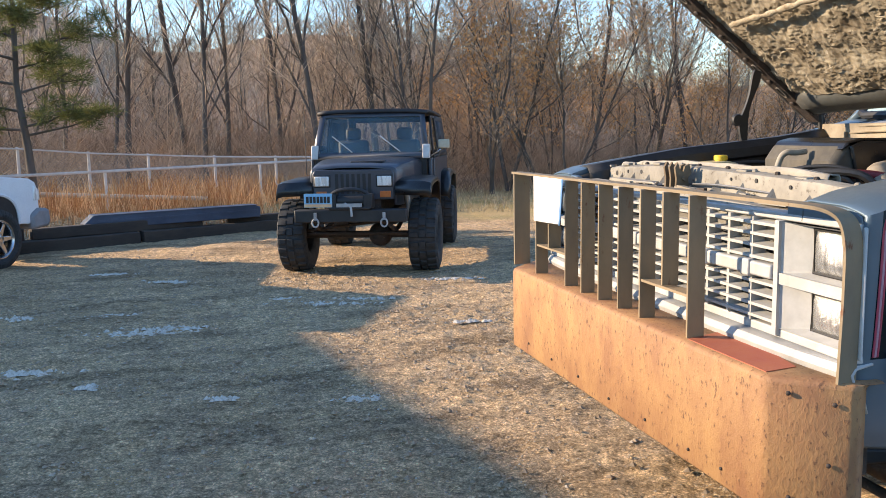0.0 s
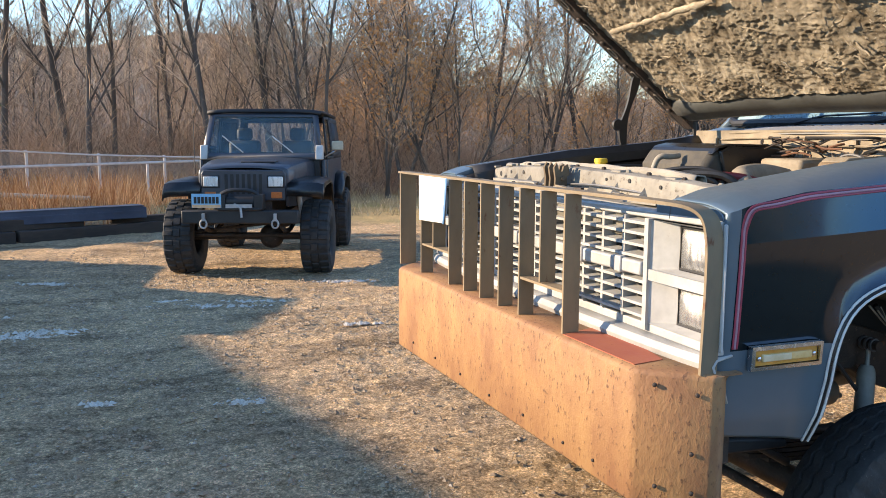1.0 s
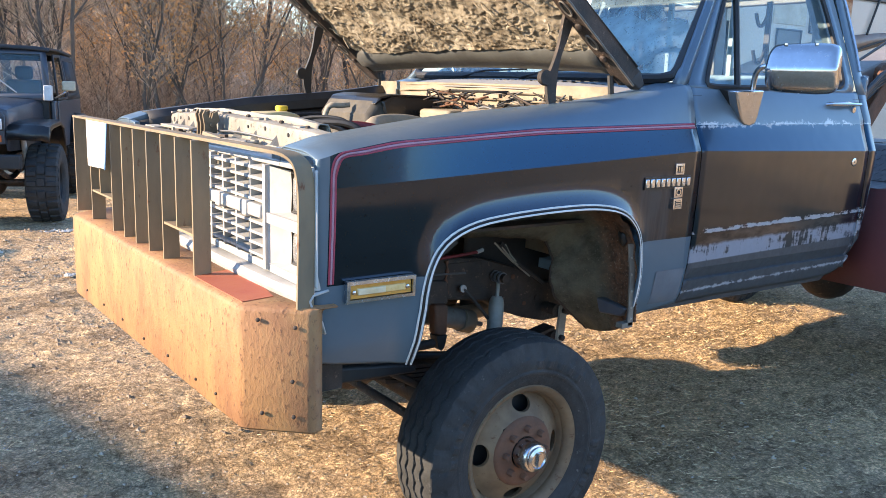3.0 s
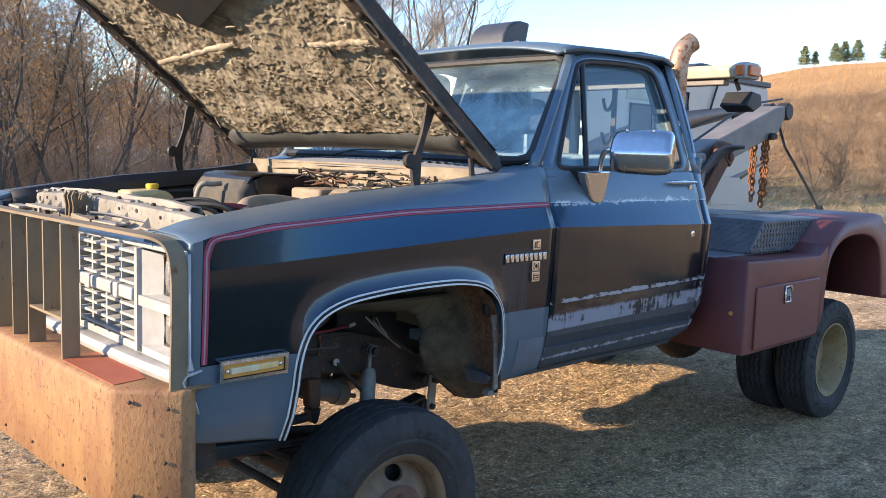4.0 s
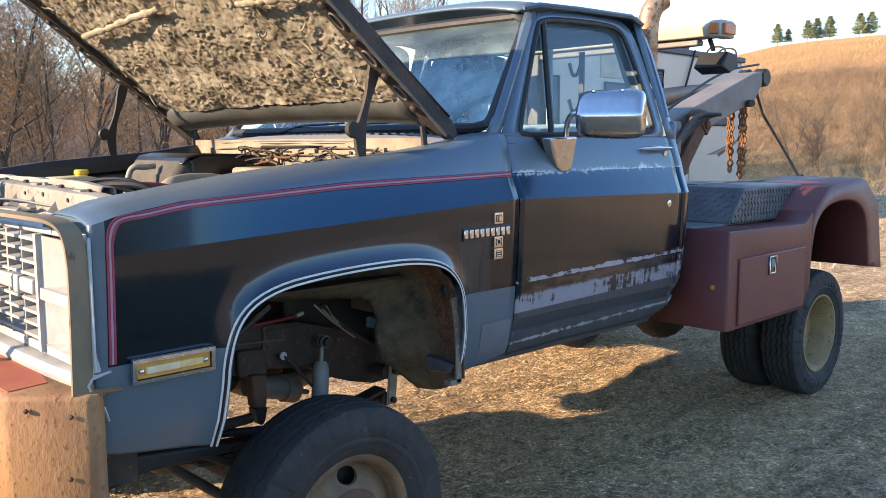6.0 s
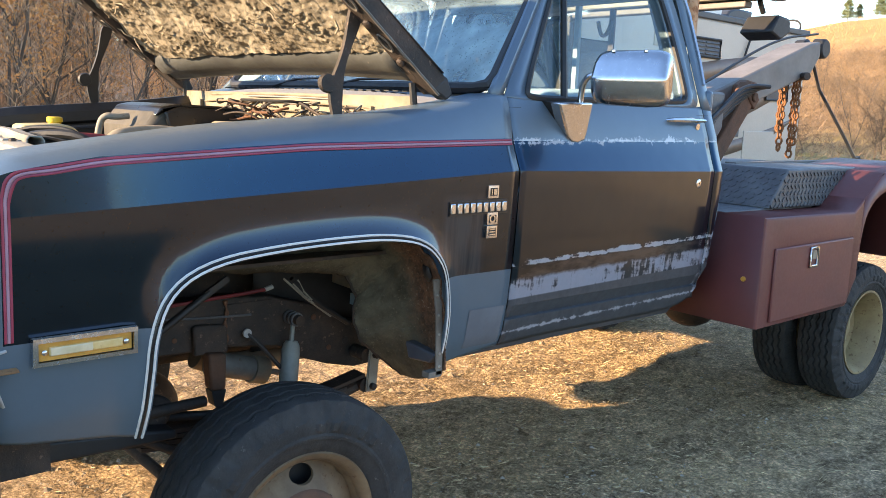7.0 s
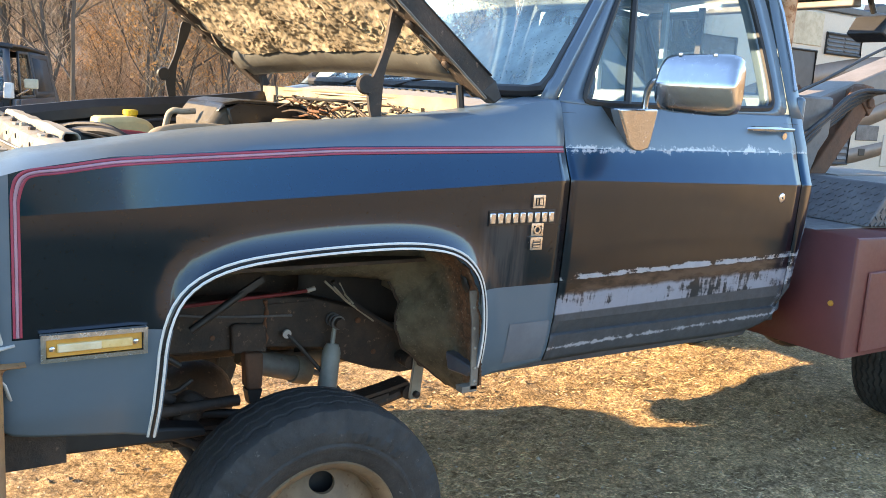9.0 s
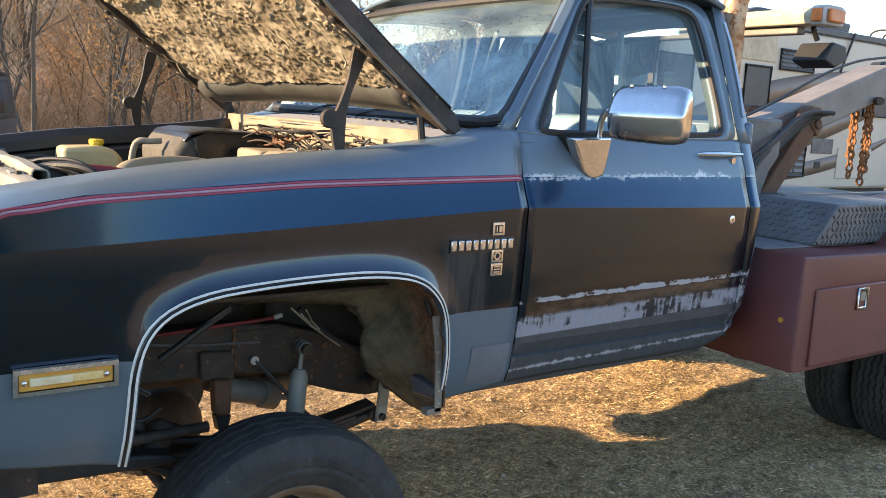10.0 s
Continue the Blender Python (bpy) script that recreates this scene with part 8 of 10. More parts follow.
for s in (-1, 1):
    bm = bmesh.new()
    box(bm, (s * 0.352 - 0.095, -0.452, 1.0), (s * 0.352 + 0.095, -0.438, 1.135))
    hb = jp("headlamp_bezel", bm, BLACK, gr, bevel=0.008)
    bm = bmesh.new()
    box(bm, (s * 0.352 - 0.08, -0.462, 1.012), (s * 0.352 + 0.08, -0.445, 1.122))
    jp("headlamp", bm, LAMP_CLEAR, gr, "rectangular headlamp", bevel=0.012)
    bm = bmesh.new()
    box(bm, (s * 0.36 - 0.06, -0.455, 0.885), (s * 0.36 + 0.06, -0.438, 0.955))
    jp("turn_lamp", bm, ORANGE_LENS, gr, bevel=0.006)
    # flared fenders
    bm = bmesh.new()
    rows = []
    for y, z in ((-0.46, 0.90), (-0.455, 0.98), (-0.40, 1.045), (-0.25, 1.065), (0.35, 1.075), (0.50, 1.03), (0.58, 0.88), (0.62, 0.72)):
        rows.append([(s * 0.47, y, z + 0.01), (s * 0.80, y, z), (s * 0.86, y, z - 0.015), (s * 0.875, y, z - 0.05)])
    sheet(bm, rows)
    jp("front_fender", bm, BLACK_GLOSS, None, "broad flared front fender", solid=0.02)
    bm = bmesh.new()
    rows = []
    for y, z in ((1.78, 0.72), (1.86, 0.92), (2.0, 1.03), (2.4, 1.06), (2.78, 1.02), (2.9, 0.8)):
        rows.append([(s * 0.74, y, z + 0.01), (s * 0.86, y, z), (s * 0.90, y, z - 0.05)])
    sheet(bm, rows)
    jp("rear_fender_flare", bm, BLACK_GLOSS, solid=0.02)
    bm = bmesh.new()      # tub side and door
    prism(bm, [(0.75, 0.72), (0.75, 1.27), (2.95, 1.25), (2.95, 0.75), (2.8, 0.95), (2.4, 1.03), (2.0, 1.0), (1.75, 0.70)], 0, s * 0.72, s * 0.765)
    jp("body_side", bm, JEEP_BLUE, bevel=0.012)
    bm = bmesh.new()
    box(bm, (min(s * 0.766, s * 0.778), 0.92, 0.78), (max(s * 0.766, s * 0.778), 1.70, 1.265))
    dj = jp("door", bm, JEEP_BLUE, None, "", bevel=0.008)
    bm = bmesh.new()
    a = [(s * 0.765, 0.93, 1.27), (s * 0.765, 1.70, 1.27), (s * 0.70, 1.66, 1.80), (s * 0.70, 1.14, 1.80)]
    c = [(s * 0.762, 1.01, 1.30), (s * 0.762, 1.64, 1.30), (s * 0.702, 1.61, 1.77), (s * 0.702, 1.18, 1.77)]
    ring_between(bm, a, c)
    jp("door_window_frame", bm, BLACK, dj, solid=0.02)
    bm = bmesh.new()
    fill(bm, c)
    face_out(bm, (s, 0, 0))
    gw = jp("door_window", bm, GLASS_DARK, dj)
    gw.visible_shadow = False
    bm = bmesh.new()      # soft-top quarter with a window
    a = [(s * 0.765, 1.72, 1.27), (s * 0.765, 2.95, 1.25), (s * 0.70, 2.80, 1.79), (s * 0.70, 1.68, 1.81)]
    c = [(s * 0.765, 1.85, 1.34), (s * 0.765, 2.75, 1.33), (s * 0.712, 2.65, 1.72), (s * 0.708, 1.82, 1.74)]
    ring_between(bm, a, c)
    fill(bm, c)
    jp("soft_top_side", bm, CLOTH_TOP, solid=0.008)
    bm = bmesh.new()      # windscreen bracket
    prism(bm, [(0.672, 1.275), (0.690, 1.40), (0.712, 1.45), (0.80, 1.44), (0.80, 1.275)], 0, s * 0.655, s * 0.742)
    jp("windscreen_hinge", bm, GALV, None, "bare silver windscreen hinge", bevel=0.010)
    if s < 0:
        continue
    bm = bmesh.new()      # mirror
    box(bm, (s * 0.91 - 0.07, 0.80, 1.39), (s * 0.91 + 0.07, 0.86, 1.50))
    mj = jp("door_mirror", bm, CREAM_BAR, None, "square beige door mirror", bevel=0.015)
    bm = bmesh.new()
    tube(bm, [(s * 0.75, 0.85, 1.30), (s * 0.88, 0.84, 1.38), (s * 0.90, 0.84, 1.42)], 0.011, 6)
    jp("mirror_arm", bm, CHROME, mj)
for s in (-1, 1):
    bm = bmesh.new()      # shocks
    tube(bm, [(s * 0.55, -0.12, 0.95), (s * 0.60, -0.05, 0.45)], 0.03, 10)
    jp("shock_absorber", bm, SILVER)
bm = bmesh.new()
wf_o = [(-0.735, 0.70, 1.275), (0.735, 0.70, 1.275), (0.66, 0.98, 1.845), (-0.66, 0.98, 1.845)]
wf_i = [(-0.655, 0.725, 1.345), (0.655, 0.725, 1.345), (0.60, 0.95, 1.79), (-0.60, 0.95, 1.79)]
ring_between(bm, wf_o, wf_i)
wf = jp("windscreen_frame", bm, JEEP_BLUE, solid=0.035)
bm = bmesh.new()
fill(bm, [(x, y + 0.004, z) for x, y, z in wf_i])
face_out(bm, (0, -1, 0.3))
gw = jp("windscreen", bm, DUST_SKY_GLASS, wf)
gw.visible_shadow = False
for x0 in (-0.50, 0.10):
    bm = bmesh.new()
    tube(bm, [(x0 + 0.28, 0.69, 1.36), (x0 + 0.02, 0.755, 1.56)], 0.008, 6)
    jp("wiper", bm, SILVER, wf)
bm = bmesh.new()
rows = []
for y in (0.93, 0.96, 1.0, 1.6, 2.3, 2.82):
    rows.append([(x, y, 1.855 + 0.025 * (1 - (x / 0.7) ** 4) - 0.03 * max(0, y - 1.6) - (0.03 if y < 0.95 else 0)) for x in np.linspace(-0.70, 0.70, 13)])
sheet(bm, rows)
jp("soft_top_roof", bm, CLOTH_TOP, None, "black soft top", solid=0.03)
bm = bmesh.new()
ring_between(bm, [(-0.72, 2.93, 1.26), (0.72, 2.93, 1.26), (0.67, 2.80, 1.82), (-0.67, 2.80, 1.82)], [(-0.60, 2.92, 1.32), (0.60, 2.92, 1.32), (0.57, 2.82, 1.74), (-0.57, 2.82, 1.74)])
jp("soft_top_rear", bm, CLOTH_TOP, solid=0.01)
bm = bmesh.new()
box(bm, (-0.72, 2.90, 0.72), (0.72, 2.95, 1.26))
jp("tailgate", bm, JEEP_BLUE, bevel=0.01)
for x in (-0.34, 0.34):
    bm = bmesh.new()
    box(bm, (x - 0.20, 1.35, 0.9), (x + 0.20, 1.5, 1.50))
    box(bm, (x - 0.10, 1.37, 1.50), (x + 0.10, 1.46, 1.66))
    jp("seat", bm, CLOTH_TOP, bevel=0.04)
bm = bmesh.new()
box(bm, (-0.70, 0.72, 0.70), (0.70, 2.92, 0.76))
box(bm, (-0.70, 0.72, 0.76), (0.70, 0.80, 1.27))
jp("tub_floor", bm, BLACK)
bm = bmesh.new()
for s in (-1, 1):
    box(bm, (s * 0.36 - 0.04, -0.60, 0.60), (s * 0.36 + 0.04, 2.95, 0.70))
jp("frame_rails", bm, FRAME)
bm = bmesh.new()
box(bm, (-0.62, -0.68, 0.63), (0.62, -0.54, 0.77))
fb = jp("front_bumper", bm, BLACK, None, "black steel winch bumper", bevel=0.012)
bm = bmesh.new()
box(bm, (-0.23, -0.70, 0.77), (0.23, -0.50, 0.80))
tube(bm, [(-0.15, -0.61, 0.86), (0.15, -0.61, 0.86)], 0.055, 16)
box(bm, (-0.25, -0.69, 0.78), (-0.15, -0.52, 0.94))
box(bm, (0.15, -0.69, 0.78), (0.25, -0.52, 0.94))
wn_ = jp("winch", bm, BLACK, fb, "winch with a grey drum", bevel=0.008)
bm = bmesh.new()
tube(bm, smooth_line([(-0.21, -0.66, 0.78), (-0.21, -0.66, 0.99), (0.21, -0.66, 0.99), (0.21, -0.66, 0.78)], 2), 0.022, 8)
jp("winch_hoop", bm, BLACK, fb)
bm = bmesh.new()
tube(bm, [(-0.05, -0.70, 0.84), (0.02, -0.72, 0.80), (0.03, -0.73, 0.70)], 0.014, 6)
box(bm, (-0.14, -0.715, 0.80), (0.14, -0.70, 0.84))
jp("winch_fairlead", bm, SILVER, fb)
for x in (-0.38, 0.38):
    bm = bmesh.new()
    tube(bm, [(x + 0.035 * math.cos(a), -0.71, 0.63 + 0.045 * math.sin(a)) for a in np.linspace(0, 6.28, 13)[:-1]], 0.011, 6, True)
    box(bm, (x - 0.015, -0.72, 0.66), (x + 0.015, -0.67, 0.74))
    jp("shackle", bm, SILVER, fb)
bm = bmesh.new()
box(bm, (-0.50, -0.70, 0.80), (-0.19, -0.69, 0.95))
pl = jp("number_plate", bm, worn("pale_blue_plate", (0.20, 0.48, 0.72), (0.30, 0.58, 0.78), 0.4, bump_s=0), None, "pale blue number plate with an orange foot")
bm = bmesh.new()
box(bm, (-0.495, -0.704, 0.803), (-0.195, -0.701, 0.835))
jp("plate_foot", bm, worn("orange_plate_print", (0.75, 0.42, 0.22), (0.8, 0.55, 0.3), 0.4, bump_s=0), pl)
for k in range(7):
    bm = bmesh.new()
    box(bm, (-0.475 + k * 0.039, -0.705, 0.848), (-0.447 + k * 0.039, -0.701, 0.918))
    jp("plate_bar", bm, BLACK, pl)
bm = bmesh.new()
tube(bm, [(-0.72, 0.0, 0.42), (0.72, 0.0, 0.42)], 0.042, 12)
bmesh.ops.create_uvsphere(bm, u_segments=16, v_segments=10, radius=0.14, matrix=Matrix.Translation((0.22, 0, 0.42)))
tube(bm, [(-0.70, -0.16, 0.45), (0.70, -0.16, 0.45)], 0.02, 8)
tube(bm, [(0.5, -0.2, 0.62), (-0.66, -0.16, 0.48)], 0.018, 8)
jp("front_axle", bm, FRAME)
bm = bmesh.new()
tube(bm, [(-0.72, 2.37, 0.42), (0.72, 2.37, 0.42)], 0.042, 12)
bmesh.ops.create_uvsphere(bm, u_segments=16, v_segments=10, radius=0.15, matrix=Matrix.Translation((0, 2.37, 0.42)))
jp("rear_axle", bm, FRAME)
for s in (-1, 1):
    for y0 in (0.0, 2.37):
        bm = bmesh.new()
        pts = [(s * 0.42, y0 + d, 0.49 + 0.10 * (d / 0.55) ** 2) for d in np.linspace(-0.55, 0.55, 9)]
        tube(bm, pts, 0.028, 6)
        jp("leaf_spring", bm, FRAME)
bm = bmesh.new()
box(bm, (-0.30, -0.40, 0.66), (0.30, 0.6, 0.95))
jp("engine", bm, FRAME)
bm = bmesh.new()
tube(bm, [(-0.79, 0.62, 1.10), (-0.80, 0.64, 1.95)], [0.006, 0.003], 6)
jp("aerial", bm, BLACK)

# ---- white pickup nose at the yard's edge ----
PICK = Matrix.Translation((-4.98, 8.85, 0.0)) @ Matrix.Rotation(radians(62), 4, "Z")
pick = thing("white_pickup", "white pickup parked with its nose to the timbers", "pickup", m=PICK)
bm = bmesh.new()      # local +x is forward; near side at y = 0, front wheel at the origin
arch_p = smooth_line([(-0.46, 0.52, 0), (-0.44, 0.75, 0), (-0.28, 0.90, 0), (0.0, 0.94, 0), (0.28, 0.90, 0), (0.44, 0.75, 0), (0.46, 0.52, 0)], 2)
outline = [(-4.2, 0.52), (-1.0, 0.50)] + [(p.x, p.y) for p in arch_p] + [(0.62, 0.50), (0.82, 0.52), (0.85, 0.62), (0.84, 0.95), (0.80, 1.04), (0.70, 1.09), (0.0, 1.16), (-0.62, 1.20), (-4.2, 1.20)]
f1 = [bm.verts.new((x, 0.10, z)) for x, z in outline]
f2 = [bm.verts.new((x, 1.85, z)) for x, z in outline]
for i in range(len(outline)):
    j = (i + 1) % len(outline)
    bm.faces.new([f1[i], f1[j], f2[j], f2[i]])
bm.faces.new(f1)
bm.faces.new(f2[::-1])
bmesh.ops.recalc_face_normals(bm, faces=bm.faces)
bd = part("body", bm, WHITE_PAINT, pick, bevel=0.05)
bm = bmesh.new()
prism(bm, [(-0.55, 1.18), (-1.15, 1.78), (-2.6, 1.80), (-2.85, 1.18)], 1, 0.22, 1.73)
part("cabin", bm, BLACK_GLOSS, pick, bevel=0.06)
bm = bmesh.new()
rows = [[(x, y, 1.79 + 0.03 * (1 - ((y - 0.975) / 0.8) ** 2)) for y in np.linspace(0.22, 1.73, 9)] for x in (-1.1, -1.5, -2.2, -2.7)]
sheet(bm, rows)
part("cabin_roof", bm, WHITE_PAINT, pick, solid=0.03)
bm = bmesh.new()
prism(bm, [(0.66, 0.42), (0.98, 0.44), (1.02, 0.52), (1.0, 0.68), (0.80, 0.70), (0.66, 0.62)], 1, 0.06, 1.89)
part("bumper", bm, worn("grey_bumper_plastic", (0.20, 0.20, 0.21), (0.26, 0.26, 0.27), 0.5), pick, "dark grey front bumper", bevel=0.04)
bm = bmesh.new()
prism(bm, [(0.74, 0.80), (0.855, 0.80), (0.85, 0.94), (0.76, 0.99)], 1, 0.085, 0.40)
part("headlamp", bm, LAMP_CLEAR, pick, bevel=0.01)
bm = bmesh.new()
tube(bm, [(p.x, 0.095, p.y) for p in arch_p], 0.022, 6)
part("arch_lip", bm, WHITE_PAINT, pick)
bm = bmesh.new()
prism(bm, [(p.x * 0.985, p.y - 0.008) for p in arch_p] + [(0.44, 0.40), (-0.44, 0.40)], 1, 0.097, 0.42)
part("wheel_well", bm, BLACK, pick)
PICK_TYRE = tyre_mesh("tyre", 0.375, 0.25, (-0.6, -0.2, 0.2, 0.6), 0.232)
for x in (0.0, -3.45):
    bm = bmesh.new()
    lathe(bm, [(0.235, -0.1), (0.225, 0.05), (0.236, 0.10), (0.24, 0.106), (0.228, 0.108), (0.214, 0.09), (0.208, 0.04)], 40, None, False)
    w = part("wheel", bm, CHROME, pick, "bright alloy wheel")
    w.matrix_basis = Matrix.Translation((x, 0.10, 0.375)) @ Matrix.Rotation(radians(90), 4, "X")
    put_mesh("tyre", PICK_TYRE, w, Matrix.Identity(4))
    # flat black disc stands for the shade behind the spokes
    bm = bmesh.new()
    lathe(bm, [(0.205, 0.0), (0.0, 0.0)], 32, None, False)
    part("brake_shadow", bm, BLACK, w)
    for k in range(6):
        bm = bmesh.new()
        vs = prism(bm, [(0.05, -0.035), (0.21, -0.022), (0.21, 0.022), (0.05, 0.035)], 2, 0.05, 0.085)
        bmesh.ops.transform(bm, matrix=Matrix.Rotation(k * math.pi / 3, 4, "Z"), verts=vs)
        part("spoke", bm, CHROME, w, bevel=0.006)
    bm = bmesh.new()
    lathe(bm, [(0.07, 0.05), (0.07, 0.09), (0.05, 0.10), (0.0, 0.10)], 24, None, False)
    part("hub_cap", bm, CHROME, w)

# ---- motorhome behind the tow truck ----
rv = thing("motorhome", "large beige and white motorhome with brown swooshes", "motorhome")
RX0, RX1, RY0, RY1, RZ0, RZ1 = 8.2, 17.2, 6.4, 8.9, 0.55, 3.42
bm = bmesh.new()
prism(bm, [(RX0 + 0.25, RZ0), (RX0, RZ0 + 0.5), (RX0 + 0.05, 2.0), (RX0 + 0.55, RZ1 - 0.1), (RX0 + 0.8, RZ1), (RX1 - 0.1, RZ1), (RX1, RZ1 - 0.1), (RX1, RZ0)], 1, RY0, RY1)
part("shell", bm, RV_SKIN, rv, bevel=0.06)
bm = bmesh.new()
prism(bm, [(RX0 - 0.012, 1.05), (RX0 + 0.02, 2.0), (RX0 + 0.34, 2.85), (RX0 + 0.36, 2.85), (RX0 + 0.06, 2.0), (RX0 + 0.03, 1.05)], 1, RY0 + 0.15, RY1 - 0.15)
part("front_cap", bm, RV_WHITE, rv)
bm = bmesh.new()
for lo, hi in (((RX0 + 0.4, RY0 - 0.03, RZ1 - 0.02), (RX1 + 0.02, RY0 + 0.12, RZ1 + 0.10)), ((RX0 + 0.4, RY1 - 0.12, RZ1 - 0.02), (RX1 + 0.02, RY1 + 0.03, RZ1 + 0.10))):
    box(bm, lo, hi)
part("roof_edge", bm, RV_DARK, rv, "dark awning and roof edge", bevel=0.02)


def swoosh(pts):
    bm = bmesh.new()
    up = smooth_line([(x, RY0 - 0.006, z) for x, z, w in pts], 3)
    dn = smooth_line([(x, RY0 - 0.006, z - w) for x, z, w in pts], 3)
    sheet(bm, [up, dn])
    part("swoosh", bm, RV_BROWN, rv, solid=0.004)


swoosh([(9.0, 1.4, 0.05), (11.5, 2.3, 0.5), (14.0, 2.75, 0.4), (16.9, 2.95, 0.03)])
swoosh([(8.6, 0.9, 0.05), (12.0, 1.35, 0.45), (15.0, 2.0, 0.35), (17.1, 2.5, 0.05)])
swoosh([(10.0, 0.75, 0.05), (13.0, 0.95, 0.30), (15.5, 1.3, 0.25), (17.1, 1.7, 0.03)])
for x0, z0, x1, z1, m_, nm in ((9.6, 1.75, 10.4, 2.75, RV_DARK, "window"), (11.77, 2.02, 12.48, 2.71, RV_DARK, "window"), (12.72, 2.71, 13.75, 3.04, RV_DARK, "vent"), (13.12, 0.80, 13.80, 1.35, RV_DARK, "vent"),
                               (14.0, 1.23, 14.70, 1.51, STEEL, "hatch"), (14.15, 0.95, 14.35, 1.08, BLACK, "inlet"), (11.64, 2.80, 12.60, 3.35, CREAM_BAR, "awning_panel"), (15.6, 2.0, 16.5, 2.7, RV_DARK, "window"),
                               (11.3, 0.75, 12.5, 1.55, RV_SKIN, "locker_door"), (14.9, 0.75, 16.1, 1.35, RV_SKIN, "locker_door")):
    bm = bmesh.new()
    box(bm, (x0, RY0 - 0.02, z0), (x1, RY0 + 0.01, z1))
    w = part(nm, bm, m_, rv, bevel=0.01)
    if nm in ("window", "vent"):
        bm = bmesh.new()
        tube(bm, [(x0, RY0 - 0.022, z0), (x1, RY0 - 0.022, z0), (x1, RY0 - 0.022, z1), (x0, RY0 - 0.022, z1)], 0.028, 6, True)
        part("frame", bm, BLACK, w)
    if nm == "vent":
        for col in range(2):
            for k in range(4):
                bm = bmesh.new()
                c0, c1, zk = x0 + 0.05 + (x1 - x0 - 0.05) * col / 2, x0 + (x1 - x0 - 0.05) * (col + 1) / 2, z0 + (z1 - z0) * (0.12 + 0.21 * k)
                prism(bm, [(RY0 - 0.020, zk), (RY0 - 0.040, zk + 0.01), (RY0 - 0.020, zk + 0.13 * (z1 - z0))], 0, c0, c1)
                part("louvre", bm, STEEL, w)
bm = bmesh.new()
tube(bm, [(14.60, RY0 - 0.04, 2.77), (14.95, RY0 - 0.04, 3.52)], 0.022, 8)
part("awning_arm", bm, BLACK, rv)
bm = bmesh.new()
tube(bm, smooth_line([(12.3, RY0 - 0.03, 1.92), (13.2, RY0 - 0.03, 2.12), (14.4, RY0 - 0.03, 2.50), (15.6, RY0 - 0.03, 2.75), (17.0, RY0 - 0.03, 2.95)], 2), 0.016, 6)
part("hanging_cable", bm, BLACK, rv)
for x0, y0, x1, y1, h, m_ in ((8.56, 6.7, 9.22, 7.5, 0.48, RV_DARK), (11.9, 6.6, 13.0, 7.4, 0.32, RV_DARK), (14.2, 6.6, 15.2, 7.4, 0.32, RV_DARK), (10.5, 6.7, 11.5, 7.6, 0.26, RV_WHITE), (13.2, 6.6, 14.1, 7.3, 0.26, RV_WHITE)):
    bm = bmesh.new()
    prism(bm, [(x0, RZ1), (x0 + 0.04, RZ1 + h * 0.45), (x0 + 0.13, RZ1 + h * 0.75), (x0 + 0.28, RZ1 + h * 0.94), (x0 + 0.45, RZ1 + h), (x1, RZ1 + h * 0.97), (x1 - 0.10, RZ1)], 1, y0, y1)
    part("roof_unit", bm, m_, rv, bevel=0.04)
for x in (16.5, 17.0):
    bm = bmesh.new()
    tube(bm, smooth_line([(x, RY0 + 0.1, RZ1), (x, RY0 + 0.1, RZ1 + 0.32), (x, RY0 + 0.55, RZ1 + 0.32), (x, RY0 + 0.55, RZ1)], 2), 0.022, 8)
    part("ladder_hoop", bm, BLACK, rv)
RV_TYRE = tyre_mesh("tyre", 0.48, 0.28, (-0.5, 0, 0.5), 0.29)
for x in (9.6, 14.6):
    for y in (RY0 + 0.16, RY1 - 0.16):
        w = put_mesh("wheel", RV_TYRE, rv, Matrix.Translation((x, y, ground_z(x, y) + 0.475)) @ Matrix.Rotation(radians(90), 4, "X"))
        bm = bmesh.new()
        lathe(bm, [(0.29, -0.08), (0.28, 0.08), (0.2, 0.05), (0.0, 0.08)], 24, None, False)
        part("rim", bm, CHROME, w)
bm = bmesh.new()
box(bm, (RX0 + 0.4, RY0 + 0.1, 0.40), (RX1 - 0.2, RY1 - 0.1, 0.58))
part("underframe", bm, FRAME, rv)

# ---- shed whose shadow lies over the yard ----
shed = thing("shed", "pale metal shed beside the yard", "shed")
along = Vector((0.2295, -0.9733, 0))
back = Vector((-0.9733, -0.2295, 0))
c0 = Vector((-15.3, 14.06, 0))
H = 4.5
p = [c0, c0 + along * 12.2, c0 + along * 12.2 + back * 9, c0 + back * 9]
bm = bmesh.new()
lo = [bm.verts.new((q.x, q.y, -0.2)) for q in p]
hi = [bm.verts.new((q.x, q.y, (H - 0.12) if i < 2 else H - 1.2)) for i, q in enumerate(p)]
for i in range(4):
    bm.faces.new([lo[i], lo[(i + 1) % 4], hi[(i + 1) % 4], hi[i]])
bmesh.ops.recalc_face_normals(bm, faces=bm.faces)
part("wall", bm, SHED, shed, solid=0.12)
bm = bmesh.new()
r = [c0 - along * 0.25 - back * 0.0, c0 + along * 12.4, c0 + along * 12.4 + back * 9.4, c0 - along * 0.25 + back * 9.4]
vs = [bm.verts.new((q.x, q.y, z)) for q, z in zip(r, (H, H, H - 1.2, H - 1.2))] + [bm.verts.new((q.x, q.y, z - 0.12)) for q, z in zip(r, (H, H, H - 1.2, H - 1.2))]
